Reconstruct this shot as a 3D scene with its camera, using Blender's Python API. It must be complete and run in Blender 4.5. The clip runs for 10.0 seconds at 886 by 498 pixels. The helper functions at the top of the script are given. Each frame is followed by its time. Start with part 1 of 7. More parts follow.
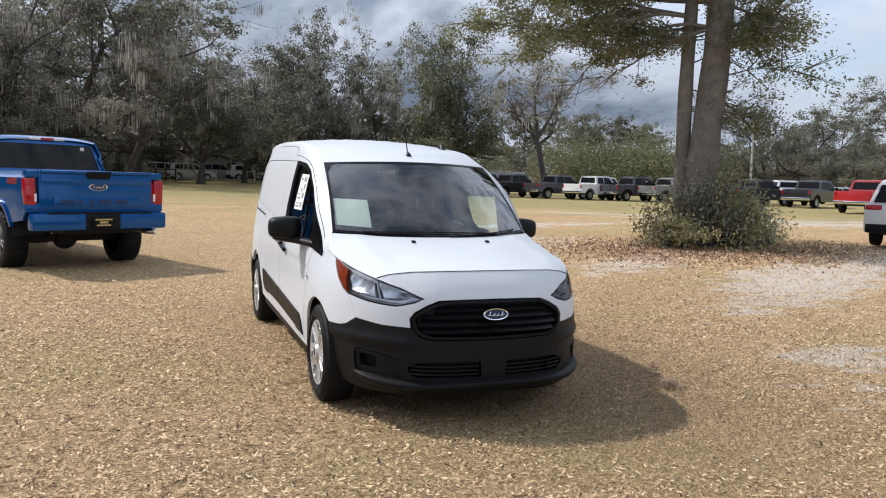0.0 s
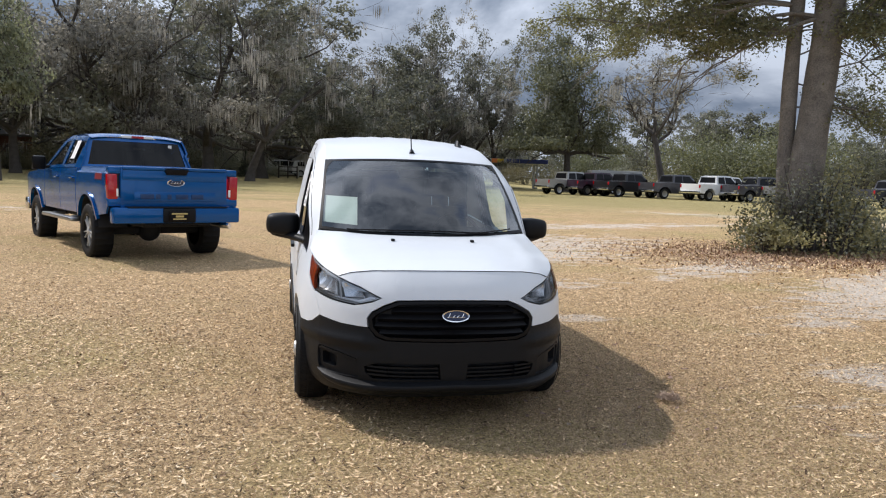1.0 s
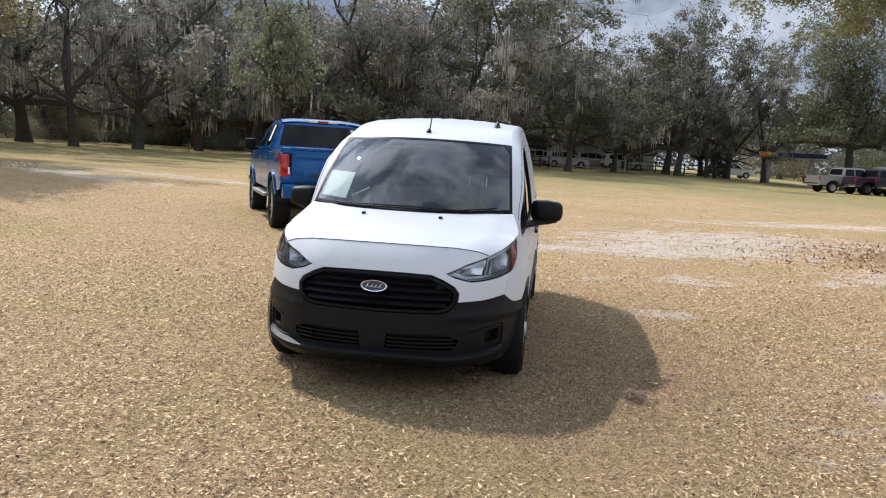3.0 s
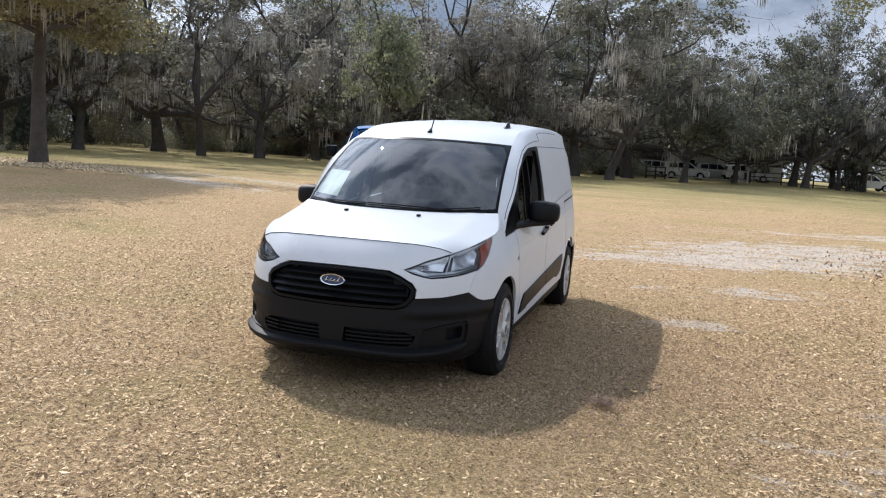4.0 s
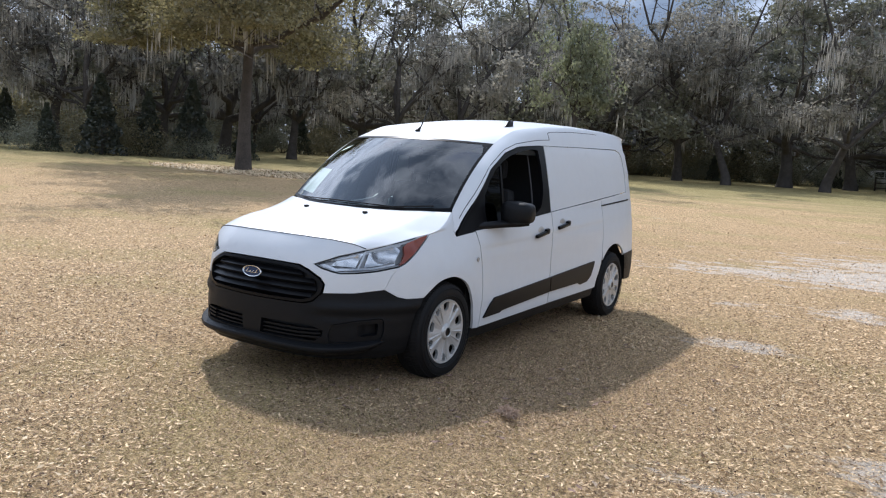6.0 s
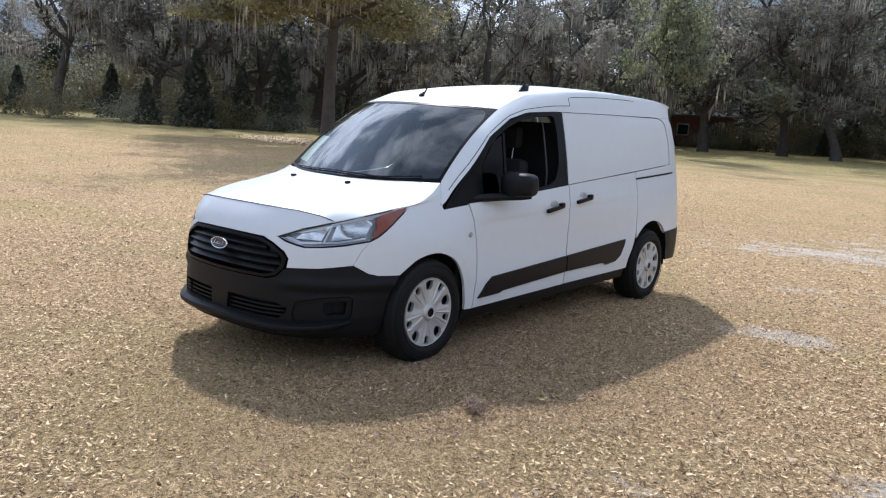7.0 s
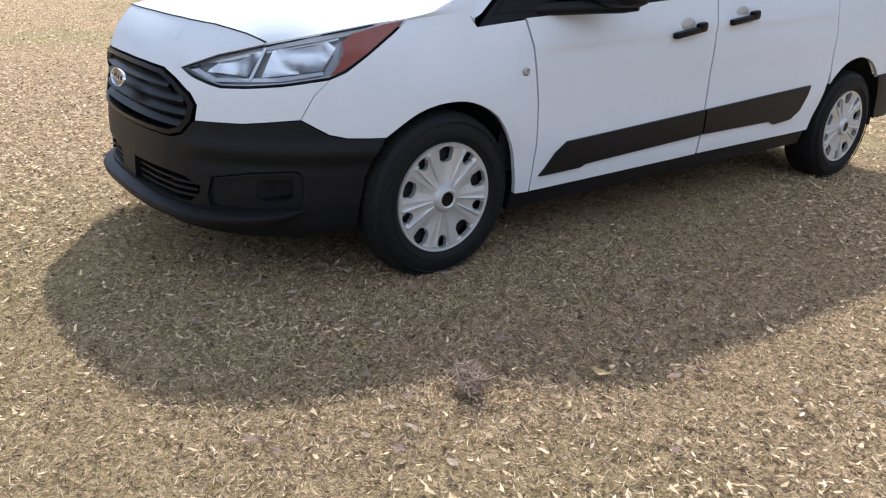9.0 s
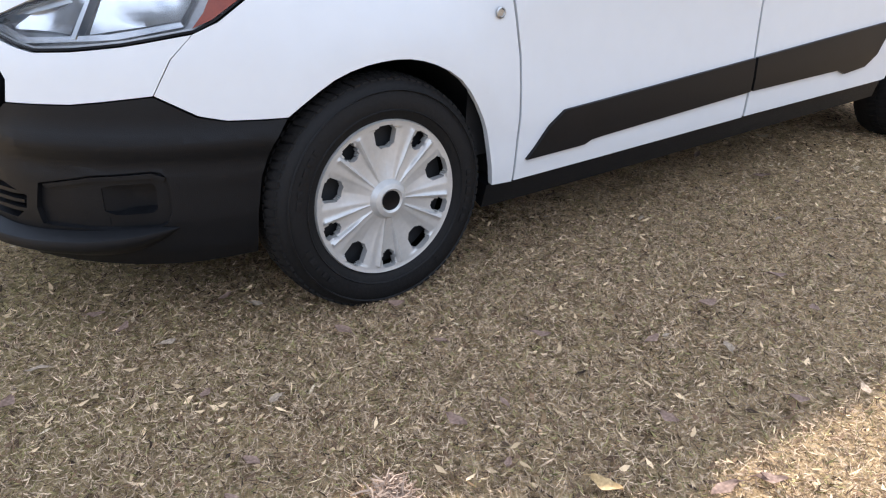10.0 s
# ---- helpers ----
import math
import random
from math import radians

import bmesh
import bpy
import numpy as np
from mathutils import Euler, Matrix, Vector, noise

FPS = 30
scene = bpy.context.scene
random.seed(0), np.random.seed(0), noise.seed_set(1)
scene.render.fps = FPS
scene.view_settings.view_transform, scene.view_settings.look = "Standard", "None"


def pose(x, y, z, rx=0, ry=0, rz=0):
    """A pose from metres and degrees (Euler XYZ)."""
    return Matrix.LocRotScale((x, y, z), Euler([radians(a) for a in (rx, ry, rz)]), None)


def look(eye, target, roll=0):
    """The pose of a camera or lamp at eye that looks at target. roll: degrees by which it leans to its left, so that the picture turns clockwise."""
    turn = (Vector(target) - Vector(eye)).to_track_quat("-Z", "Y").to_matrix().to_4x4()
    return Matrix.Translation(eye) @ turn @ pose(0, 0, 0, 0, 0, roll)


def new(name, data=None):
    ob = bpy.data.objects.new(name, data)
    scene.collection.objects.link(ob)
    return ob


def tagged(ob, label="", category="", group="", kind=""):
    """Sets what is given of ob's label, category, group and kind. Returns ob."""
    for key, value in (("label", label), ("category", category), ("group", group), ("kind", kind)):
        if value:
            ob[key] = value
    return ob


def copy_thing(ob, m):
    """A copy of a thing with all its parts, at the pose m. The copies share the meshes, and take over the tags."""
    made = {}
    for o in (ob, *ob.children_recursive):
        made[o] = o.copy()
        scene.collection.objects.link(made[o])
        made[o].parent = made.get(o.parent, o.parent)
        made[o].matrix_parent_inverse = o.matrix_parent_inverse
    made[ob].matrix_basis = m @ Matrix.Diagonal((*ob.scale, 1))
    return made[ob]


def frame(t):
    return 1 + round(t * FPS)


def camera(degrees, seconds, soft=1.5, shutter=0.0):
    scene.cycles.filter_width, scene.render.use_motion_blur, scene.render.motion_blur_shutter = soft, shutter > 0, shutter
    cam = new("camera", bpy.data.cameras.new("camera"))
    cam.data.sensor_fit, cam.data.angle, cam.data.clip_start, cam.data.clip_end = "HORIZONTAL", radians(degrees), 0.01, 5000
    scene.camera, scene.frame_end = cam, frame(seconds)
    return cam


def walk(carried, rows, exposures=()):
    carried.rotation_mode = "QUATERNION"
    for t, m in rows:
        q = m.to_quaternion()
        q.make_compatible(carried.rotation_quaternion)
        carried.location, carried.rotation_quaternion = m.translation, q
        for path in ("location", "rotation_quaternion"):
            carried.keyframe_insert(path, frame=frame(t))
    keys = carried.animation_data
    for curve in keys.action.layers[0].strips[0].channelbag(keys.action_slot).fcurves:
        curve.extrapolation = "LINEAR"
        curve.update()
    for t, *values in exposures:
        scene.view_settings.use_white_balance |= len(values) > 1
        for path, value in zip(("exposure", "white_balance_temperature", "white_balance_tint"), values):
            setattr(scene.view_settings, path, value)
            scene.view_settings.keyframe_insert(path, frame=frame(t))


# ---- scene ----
cam = camera(59.7, 10.0, soft=1.15)
PATH = [
    (0, (-1.937, -5.062, 1.455), (-1.223, -3.201, 1.285), 1.5),
    (0.5, (-1.463, -5.186, 1.475), (-0.897, -3.275, 1.303), 1.7),
    (1, (-0.998, -5.219, 1.477), (-0.586, -3.27, 1.294), 1.9),
    (1.5, (-0.504, -5.312, 1.492), (-0.253, -3.338, 1.291), 2.2),
    (2, (-0.012, -5.378, 1.473), (0.066, -3.392, 1.254), 2.5),
    (2.5, (0.514, -5.432, 1.479), (0.413, -3.448, 1.247), 2.9),
    (4, (1.975, -5.178, 1.438), (1.4, -3.275, 1.212), 3.4),
    (4.5, (2.441, -5.066, 1.434), (1.733, -3.208, 1.214), 3.3),
    (5, (2.86, -4.848, 1.445), (2.026, -3.043, 1.229), 3.3),
    (5.5, (3.245, -4.61, 1.453), (2.287, -2.868, 1.235), 3.4),
    (7, (3.92, -3.561, 1.442), (2.658, -2.04, 1.131), 3.6),
    (7.5, (3.831, -3.103, 1.409), (2.491, -1.672, 1.017), 3.5),
    (8, (3.685, -2.627, 1.343), (2.283, -1.289, 0.849), 3.3),
    (8.5, (3.418, -2.191, 1.268), (1.974, -0.949, 0.66), 3.2),
    (9, (3.121, -1.75, 1.182), (1.65, -0.599, 0.467), 2.8),
    (9.5, (2.811, -1.36, 1.102), (1.336, -0.268, 0.307), 2.4),
    (10, (2.57, -1.024, 1.033), (1.085, 0.039, 0.218), 0.3),
]
walk(cam, [(t, look(eye, target, roll)) for t, eye, target, roll in PATH],
     exposures=[(0, 0.42, 6480, 13), (2.5, 0.50, 6480, 13), (5.0, 0.54, 6150, 13), (7.0, 0.57, 6050, 13), (8.0, 0.66, 6020, 13), (8.5, 0.67, 6020, 13), (9.0, 0.80, 6020, 13), (9.5, 1.16, 6080, 14), (10.0, 1.53, 6250, 14)])

# ---- world and sun ----
SUN_DIR = Vector((0.705, -0.595, -1.0)).normalized()
world = bpy.data.worlds.new("sky")
scene.world = world
world.use_nodes = True
wn, wl = world.node_tree.nodes, world.node_tree.links
wn.clear()
w_out = wn.new("ShaderNodeOutputWorld")
w_bg = wn.new("ShaderNodeBackground")
w_sky = wn.new("ShaderNodeTexSky")
w_sky.sky_type, w_sky.sun_disc = "NISHITA", False
w_sky.sun_elevation = math.asin(-SUN_DIR.z)
w_sky.sun_rotation = math.atan2(-SUN_DIR.x, -SUN_DIR.y)
w_sky.dust_density = 1.0
w_co = wn.new("ShaderNodeTexCoord")
w_map = wn.new("ShaderNodeMapping")
w_map.inputs["Scale"].default_value = (1.0, 1.0, 2.6)
w_noise = wn.new("ShaderNodeTexNoise")
w_noise.inputs["Scale"].default_value, w_noise.inputs["Detail"].default_value = 2.1, 7.0
w_noise.inputs["Distortion"].default_value = 0.3
w_noise.inputs["Roughness"].default_value = 0.56
w_ramp = wn.new("ShaderNodeValToRGB")
w_ramp.color_ramp.elements[0].position, w_ramp.color_ramp.elements[0].color = 0.29, (0, 0, 0, 1)
w_ramp.color_ramp.elements[1].position, w_ramp.color_ramp.elements[1].color = 0.43, (1, 1, 1, 1)
w_tone = wn.new("ShaderNodeValToRGB")
w_tone.color_ramp.elements[0].position, w_tone.color_ramp.elements[0].color = 0.45, (5.9, 6.65, 7.75, 1)
w_tone.color_ramp.elements[1].position, w_tone.color_ramp.elements[1].color = 0.585, (1.7, 2.2, 3.0, 1)
w_mix = wn.new("ShaderNodeMix")
w_mix.data_type = "RGBA"
wl.new(w_co.outputs["Generated"], w_map.inputs["Vector"])
wl.new(w_map.outputs["Vector"], w_noise.inputs["Vector"])
wl.new(w_noise.outputs["Fac"], w_ramp.inputs["Fac"])
wl.new(w_noise.outputs["Fac"], w_tone.inputs["Fac"])
# clouds glow more the closer they stand to the sun
w_dot = wn.new("ShaderNodeVectorMath")
w_dot.operation = "DOT_PRODUCT"
w_dot.inputs[1].default_value = -SUN_DIR
w_near = wn.new("ShaderNodeMapRange")
w_near.inputs["From Min"].default_value, w_near.inputs["From Max"].default_value = 0.48, 1.0
w_near.interpolation_type = "SMOOTHSTEP"
w_near.inputs["To Min"].default_value, w_near.inputs["To Max"].default_value = 1.0, 1.75
w_mul = wn.new("ShaderNodeVectorMath")
w_mul.operation = "SCALE"
wl.new(w_co.outputs["Generated"], w_dot.inputs[0])
wl.new(w_dot.outputs["Value"], w_near.inputs["Value"])
wl.new(w_near.outputs["Result"], w_mul.inputs["Scale"])
# added falloff: clouds dimmed low over the trees, and overhead to spare the hood
w_xyz = wn.new("ShaderNodeSeparateXYZ")
w_high = wn.new("ShaderNodeMapRange")
w_high.inputs["From Min"].default_value, w_high.inputs["From Max"].default_value = 0.60, 0.93
w_high.inputs["To Min"].default_value, w_high.inputs["To Max"].default_value = 1.0, 0.36
w_mul2 = wn.new("ShaderNodeVectorMath")
w_mul2.operation = "SCALE"
wl.new(w_co.outputs["Generated"], w_xyz.inputs["Vector"])
wl.new(w_xyz.outputs["Z"], w_high.inputs["Value"])
w_low = wn.new("ShaderNodeMapRange")
w_low.inputs["From Min"].default_value, w_low.inputs["From Max"].default_value = 0.14, 0.52
w_low.inputs["To Min"].default_value, w_low.inputs["To Max"].default_value = 0.54, 1.12
w_prof = wn.new("ShaderNodeMath")
w_prof.operation = "MULTIPLY"
wl.new(w_xyz.outputs["Z"], w_low.inputs["Value"])
wl.new(w_high.outputs["Result"], w_prof.inputs[0])
wl.new(w_low.outputs["Result"], w_prof.inputs[1])
wl.new(w_prof.outputs[0], w_mul2.inputs["Scale"])
wl.new(w_tone.outputs["Color"], w_mul2.inputs[0])
wl.new(w_mul2.outputs["Vector"], w_mul.inputs[0])
wl.new(w_ramp.outputs["Color"], w_mix.inputs["Factor"])
wl.new(w_sky.outputs["Color"], w_mix.inputs["A"])
wl.new(w_mul.outputs["Vector"], w_mix.inputs["B"])
wl.new(w_mix.outputs["Result"], w_bg.inputs["Color"])
w_bg.inputs["Strength"].default_value = 0.138
wl.new(w_bg.outputs["Background"], w_out.inputs["Surface"])

sun = new("sun", bpy.data.lights.new("sun", "SUN"))
sun.data.energy, sun.data.angle, sun.data.color = 2.65, radians(0.53), (1.0, 0.955, 0.89)
sun.matrix_world = look((-30, 26, 40), Vector((-30, 26, 40)) + SUN_DIR)


# ---- materials ----
def mat(name, color, rough=0.6, metal=0.0, vary=0.12, scale=8.0, bump=0.0, bump_scale=60.0, coat=0.0, island=0.0, color2=None, spec=0.5):
    """A principled material whose colour drifts at two scales, with an optional fine relief."""
    m = bpy.data.materials.new(name)
    m.use_nodes = True
    n, l = m.node_tree.nodes, m.node_tree.links
    b = n["Principled BSDF"]
    b.inputs["Roughness"].default_value, b.inputs["Metallic"].default_value = rough, metal
    b.inputs["Specular IOR Level"].default_value = spec
    if coat:
        b.inputs["Coat Weight"].default_value, b.inputs["Coat Roughness"].default_value = coat, 0.04
    co = n.new("ShaderNodeTexCoord")
    n1, n2 = n.new("ShaderNodeTexNoise"), n.new("ShaderNodeTexNoise")
    n1.inputs["Scale"].default_value, n1.inputs["Detail"].default_value = scale, 4
    n2.inputs["Scale"].default_value, n2.inputs["Detail"].default_value = scale * 9, 3
    l.new(co.outputs["Object"], n1.inputs["Vector"])
    l.new(co.outputs["Object"], n2.inputs["Vector"])
    add = n.new("ShaderNodeMath")
    add.operation = "ADD"
    l.new(n1.outputs["Fac"], add.inputs[0])
    l.new(n2.outputs["Fac"], add.inputs[1])
    ramp = n.new("ShaderNodeMapRange")
    ramp.inputs["From Min"].default_value, ramp.inputs["From Max"].default_value = 0.65, 1.35
    l.new(add.outputs[0], ramp.inputs["Value"])
    last = ramp.outputs["Result"]
    if island:
        geo = n.new("ShaderNodeNewGeometry")
        mx = n.new("ShaderNodeMix")
        mx.inputs["Factor"].default_value = island
        l.new(last, mx.inputs["A"])
        l.new(geo.outputs["Random Per Island"], mx.inputs["B"])
        last = mx.outputs["Result"]
    mix = n.new("ShaderNodeMix")
    mix.data_type = "RGBA"
    c1 = [c * (1 - vary) for c in color]
    c2 = [min(1, c * (1 + vary)) for c in color] if color2 is None else color2
    mix.inputs["A"].default_value, mix.inputs["B"].default_value = (*c1, 1), (*c2, 1)
    l.new(last, mix.inputs["Factor"])
    l.new(mix.outputs["Result"], b.inputs["Base Color"])
    if bump:
        n3, bp = n.new("ShaderNodeTexNoise"), n.new("ShaderNodeBump")
        n3.inputs["Scale"].default_value, n3.inputs["Detail"].default_value = bump_scale, 4
        bp.inputs["Strength"].default_value, bp.inputs["Distance"].default_value = bump, 0.01
        l.new(co.outputs["Object"], n3.inputs["Vector"])
        l.new(n3.outputs["Fac"], bp.inputs["Height"])
        l.new(bp.outputs["Normal"], b.inputs["Normal"])
    return m


def glass_mat(name, tint, gloss_rough=0.0, ior=1.5):
    """Thin pane: tinted see-through with a mirror gloss that grows at grazing angles."""
    m = bpy.data.materials.new(name)
    m.use_nodes = True
    n, l = m.node_tree.nodes, m.node_tree.links
    n.clear()
    out, mix = n.new("ShaderNodeOutputMaterial"), n.new("ShaderNodeMixShader")
    tr, gl, fr = n.new("ShaderNodeBsdfTransparent"), n.new("ShaderNodeBsdfGlossy"), n.new("ShaderNodeFresnel")
    tr.inputs["Color"].default_value = (*tint, 1)
    gl.inputs["Roughness"].default_value = gloss_rough
    fr.inputs["IOR"].default_value = ior
    l.new(fr.outputs["Fac"], mix.inputs["Fac"])
    l.new(tr.outputs["BSDF"], mix.inputs[1])
    l.new(gl.outputs["BSDF"], mix.inputs[2])
    l.new(mix.outputs["Shader"], out.inputs["Surface"])
    return m


WHITE = mat("white_paint", (0.645, 0.675, 0.705), 0.42, vary=0.02, scale=1.5, coat=0.22, spec=0.35)
BLUE = mat("blue_metallic_paint", (0.0, 0.083, 0.285), 0.20, spec=0.2, metal=0.32, vary=0.05, scale=2, coat=0.45)
BLACK_PLASTIC = mat("black_grained_plastic", (0.0062, 0.0068, 0.0082), 0.48, vary=0.12, scale=5, bump=0.12, bump_scale=400, spec=0.2)
GLOSS_BLACK = mat("gloss_black", (0.005, 0.005, 0.006), 0.30, vary=0.1, spec=0.16)
TRIM_BLACK = mat("satin_black_trim", (0.007, 0.007, 0.008), 0.45, vary=0.15, spec=0.2)
RUBBER = mat("tyre_rubber", (0.0045, 0.0045, 0.005), 0.7, vary=0.25, scale=12, bump=0.2, bump_scale=90, spec=0.3)
TREAD = mat("dusty_tread", (0.012, 0.0115, 0.0115), 0.85, vary=0.35, scale=14, spec=0.2)
SILVER = mat("silver_paint", (0.52, 0.52, 0.51), 0.42, metal=0.45, vary=0.08)
CHROME = mat("chrome", (0.75, 0.76, 0.78), 0.12, metal=1.0, vary=0.03)
BRUSHED = mat("brushed_metal", (0.45, 0.46, 0.47), 0.35, metal=1.0, vary=0.08)
CABIN = mat("dark_cabin_trim", (0.012, 0.013, 0.015), 0.8, vary=0.15)
BELT = mat("grey_belt_webbing", (0.06, 0.06, 0.065), 0.8, vary=0.1, scale=40)
SEAT = mat("grey_seat_fabric", (0.011, 0.012, 0.014), 0.9, vary=0.2, scale=30)
PAPER = mat("white_paper", (0.84, 0.84, 0.83), 0.7, vary=0.02)
FAINT = mat("faint_print", (0.80, 0.80, 0.81), 0.7, vary=0.05)
INK = mat("grey_ink", (0.35, 0.35, 0.36), 0.7, vary=0.05)
AMBER = mat("amber_lens", (0.186, 0.025, 0.005), 0.2, vary=0.2, scale=30, coat=0.2)
RED_LENS = mat("red_lens", (0.42, 0.006, 0.014), 0.15, vary=0.15, coat=0.6)
CLEAR_LENS = glass_mat("clear_lens", (0.93, 0.94, 0.95), ior=1.45)
LENS_GREY = mat("headlamp_bowl", (0.42, 0.425, 0.435), 0.3, metal=0.25, vary=0.2, scale=10)
LAMP_MIRROR = mat("lamp_reflector", (0.55, 0.56, 0.575), 0.22, metal=0.9, vary=0.08, scale=20)
WINDSHIELD = glass_mat("windshield_glass", (0.60, 0.78, 0.76), ior=2.8)
DARK_GLASS = glass_mat("dark_quarter_glass", (0.04, 0.045, 0.05), ior=1.22)
TINTED = glass_mat("dark_tinted_glass", (0.05, 0.055, 0.06), ior=1.34)
# body blue darkened: shade of the stamped letters is put into the colour
DEEP_BLUE = mat("shadowed_blue_inlay", (0.002, 0.035, 0.12), 0.35, vary=0.1)
BADGE_BLUE = mat("badge_dark_blue", (0.01, 0.02, 0.06), 0.25, vary=0.1, coat=0.5)


# ---- small builders ----
def finish(name, bm, material, smooth=True, parent=None, label=""):
    me = bpy.data.meshes.new(name)
    bm.to_mesh(me)
    bm.free()
    for m in (material if isinstance(material, (list, tuple)) else [material]):
        me.materials.append(m)
    if smooth:
        me.polygons.foreach_set("use_smooth", [True] * len(me.polygons))
        me.set_sharp_from_angle(angle=radians(38))
    ob = new(name, me)
    if parent is not None:
        ob.parent = parent
    if label:
        ob["label"] = label
    return ob


def part(name, bm, material, parent, label="", smooth=True):
    return finish(name, bm, material, smooth, parent, label)


def holder(name, label, category, group="", kind="", m=None):
    ob = new(name)
    ob.empty_display_size = 0.2
    if m is not None:
        ob.matrix_world = m
    return tagged(ob, label, category, group, kind)


def box(bm, cx, cy, cz, sx, sy, sz, bevel=0.0, m=None):
    """Adds a box of that centre and size to bm, with bevelled edges."""
    r = bmesh.ops.create_cube(bm, size=1.0, matrix=Matrix.Translation((cx, cy, cz)) @ Matrix.Diagonal((sx, sy, sz, 1)))
    vs = r["verts"]
    if bevel:
        es = list({e for v in vs for e in v.link_edges})
        rb = bmesh.ops.bevel(bm, geom=es, offset=bevel, segments=2, affect="EDGES", profile=0.6)
        vs = list({v for f in rb["faces"] for v in f.verts} | {v for v in vs if v.is_valid})
    if m is not None:
        bmesh.ops.transform(bm, matrix=m, verts=vs)
    return vs


def lathe(bm, profile, axis="X", segs=48, close=False):
    """Turns a profile of (radius, along) about an axis through the origin."""
    rings = []
    for r, a in profile:
        ring = []
        for k in range(segs):
            t = 2 * math.pi * k / segs
            c, s = r * math.cos(t), r * math.sin(t)
            ring.append(bm.verts.new((a, c, s) if axis == "X" else (c, a, s) if axis == "Y" else (c, s, a)))
        rings.append(ring)
    pairs = list(zip(rings, rings[1:])) + ([(rings[-1], rings[0])] if close else [])
    for r0, r1 in pairs:
        for k in range(segs):
            bm.faces.new((r0[k], r0[(k + 1) % segs], r1[(k + 1) % segs], r1[k]))
    bmesh.ops.recalc_face_normals(bm, faces=bm.faces)
    return rings


def tube(bm, pts, radii, sides=8, cap=True):
    """A tapered tube along points."""
    rings = []
    for i, p in enumerate(pts):
        p = Vector(p)
        d = Vector(pts[min(i + 1, len(pts) - 1)]) - Vector(pts[max(i - 1, 0)])
        d.normalize()
        side = d.orthogonal() if i == 0 else side - d * side.dot(d)
        a = side.normalized()
        b = d.cross(a)
        rings.append([bm.verts.new(p + radii[i] * (math.cos(2 * math.pi * k / sides) * a + math.sin(2 * math.pi * k / sides) * b)) for k in range(sides)])
    for r0, r1 in zip(rings, rings[1:]):
        for k in range(sides):
            bm.faces.new((r0[k], r0[(k + 1) % sides], r1[(k + 1) % sides], r1[k]))
    if cap:
        bm.faces.new(rings[0][::-1])
        bm.faces.new(rings[-1])
    return rings


def interp(x, xs, ys):
    return float(np.interp(x, xs, ys))


def sheet(outline, holes, mapping, du=0.06, dz=0.05, flange=0.02, flip=False):
    """A panel: a flat outline with holes, cut into a grid and laid on a curved surface; its rims are turned in."""
    bm = bmesh.new()
    edges = []
    for loop in [outline, *holes]:
        vs = [bm.verts.new((u, v, 0)) for u, v in loop]
        edges += [bm.edges.new((vs[i], vs[(i + 1) % len(vs)])) for i in range(len(vs))]
    bmesh.ops.triangle_fill(bm, edges=edges, use_beauty=True, use_dissolve=False, normal=(0, 0, 1))
    us, zs = [p[0] for p in outline], [p[1] for p in outline]
    for k in range(int(min(us) / du) - 1, int(max(us) / du) + 2):
        if min(us) + 0.004 < k * du < max(us) - 0.004:
            bmesh.ops.bisect_plane(bm, geom=bm.verts[:] + bm.edges[:] + bm.faces[:], plane_co=(k * du, 0, 0), plane_no=(1, 0, 0), dist=1e-5)
    for k in range(int(min(zs) / dz) - 1, int(max(zs) / dz) + 2):
        if min(zs) + 0.004 < k * dz < max(zs) - 0.004:
            bmesh.ops.bisect_plane(bm, geom=bm.verts[:] + bm.edges[:] + bm.faces[:], plane_co=(0, k * dz, 0), plane_no=(0, 1, 0), dist=1e-5)
    diag = [e for e in bm.edges if len(e.link_faces) == 2]
    bmesh.ops.dissolve_limit(bm, angle_limit=0.001, verts=[], edges=[e for e in diag if abs(e.verts[0].co.x - e.verts[1].co.x) > 1e-5 and abs(e.verts[0].co.y - e.verts[1].co.y) > 1e-5])
    for v in bm.verts:
        v.co = mapping(v.co.x, v.co.y)
    bm.normal_update()
    if flip:
        bmesh.ops.reverse_faces(bm, faces=bm.faces[:])
        bm.normal_update()
    if flange:
        rim = [e for e in bm.edges if e.is_boundary]
        nor = {v: v.normal.copy() for e in rim for v in e.verts}
        r = bmesh.ops.extrude_edge_only(bm, edges=rim)
        for v in [g for g in r["geom"] if isinstance(g, bmesh.types.BMVert)]:
            near = min((o for e in v.link_edges for o in e.verts if o in nor), key=lambda o: (o.co - v.co).length)
            v.co = v.co - nor[near] * flange
    return bm


def patch(rows):
    """A smooth skin over rows of points."""
    bm = bmesh.new()
    grid = [[bm.verts.new(p) for p in row] for row in rows]
    for r0, r1 in zip(grid, grid[1:]):
        for k in range(len(r0) - 1):
            bm.faces.new((r0[k], r0[k + 1], r1[k + 1], r1[k]))
    bmesh.ops.recalc_face_normals(bm, faces=bm.faces)
    return bm


# ---- ground ----
def ground_z(x, y):
    """The field is flat round the van and rises gently towards the trees."""
    d = math.hypot(x, y)
    k = max(0.0, d - 5.0)
    rise = 0.0165 * k * k / (k + 3.0)
    east = min(1.0, max(0.0, (math.degrees(math.atan2(x, y + 5.0)) - 8.0) / 10.0))
    low = rise if d < 24 else 0.0165 * 19 * 19 / 22 + 0.006 * (d - 24)
    return (rise + (min(rise, low) - rise) * east) * min(1.0, max(0.0, (y + 9.0) / 8.0)) - 0.02


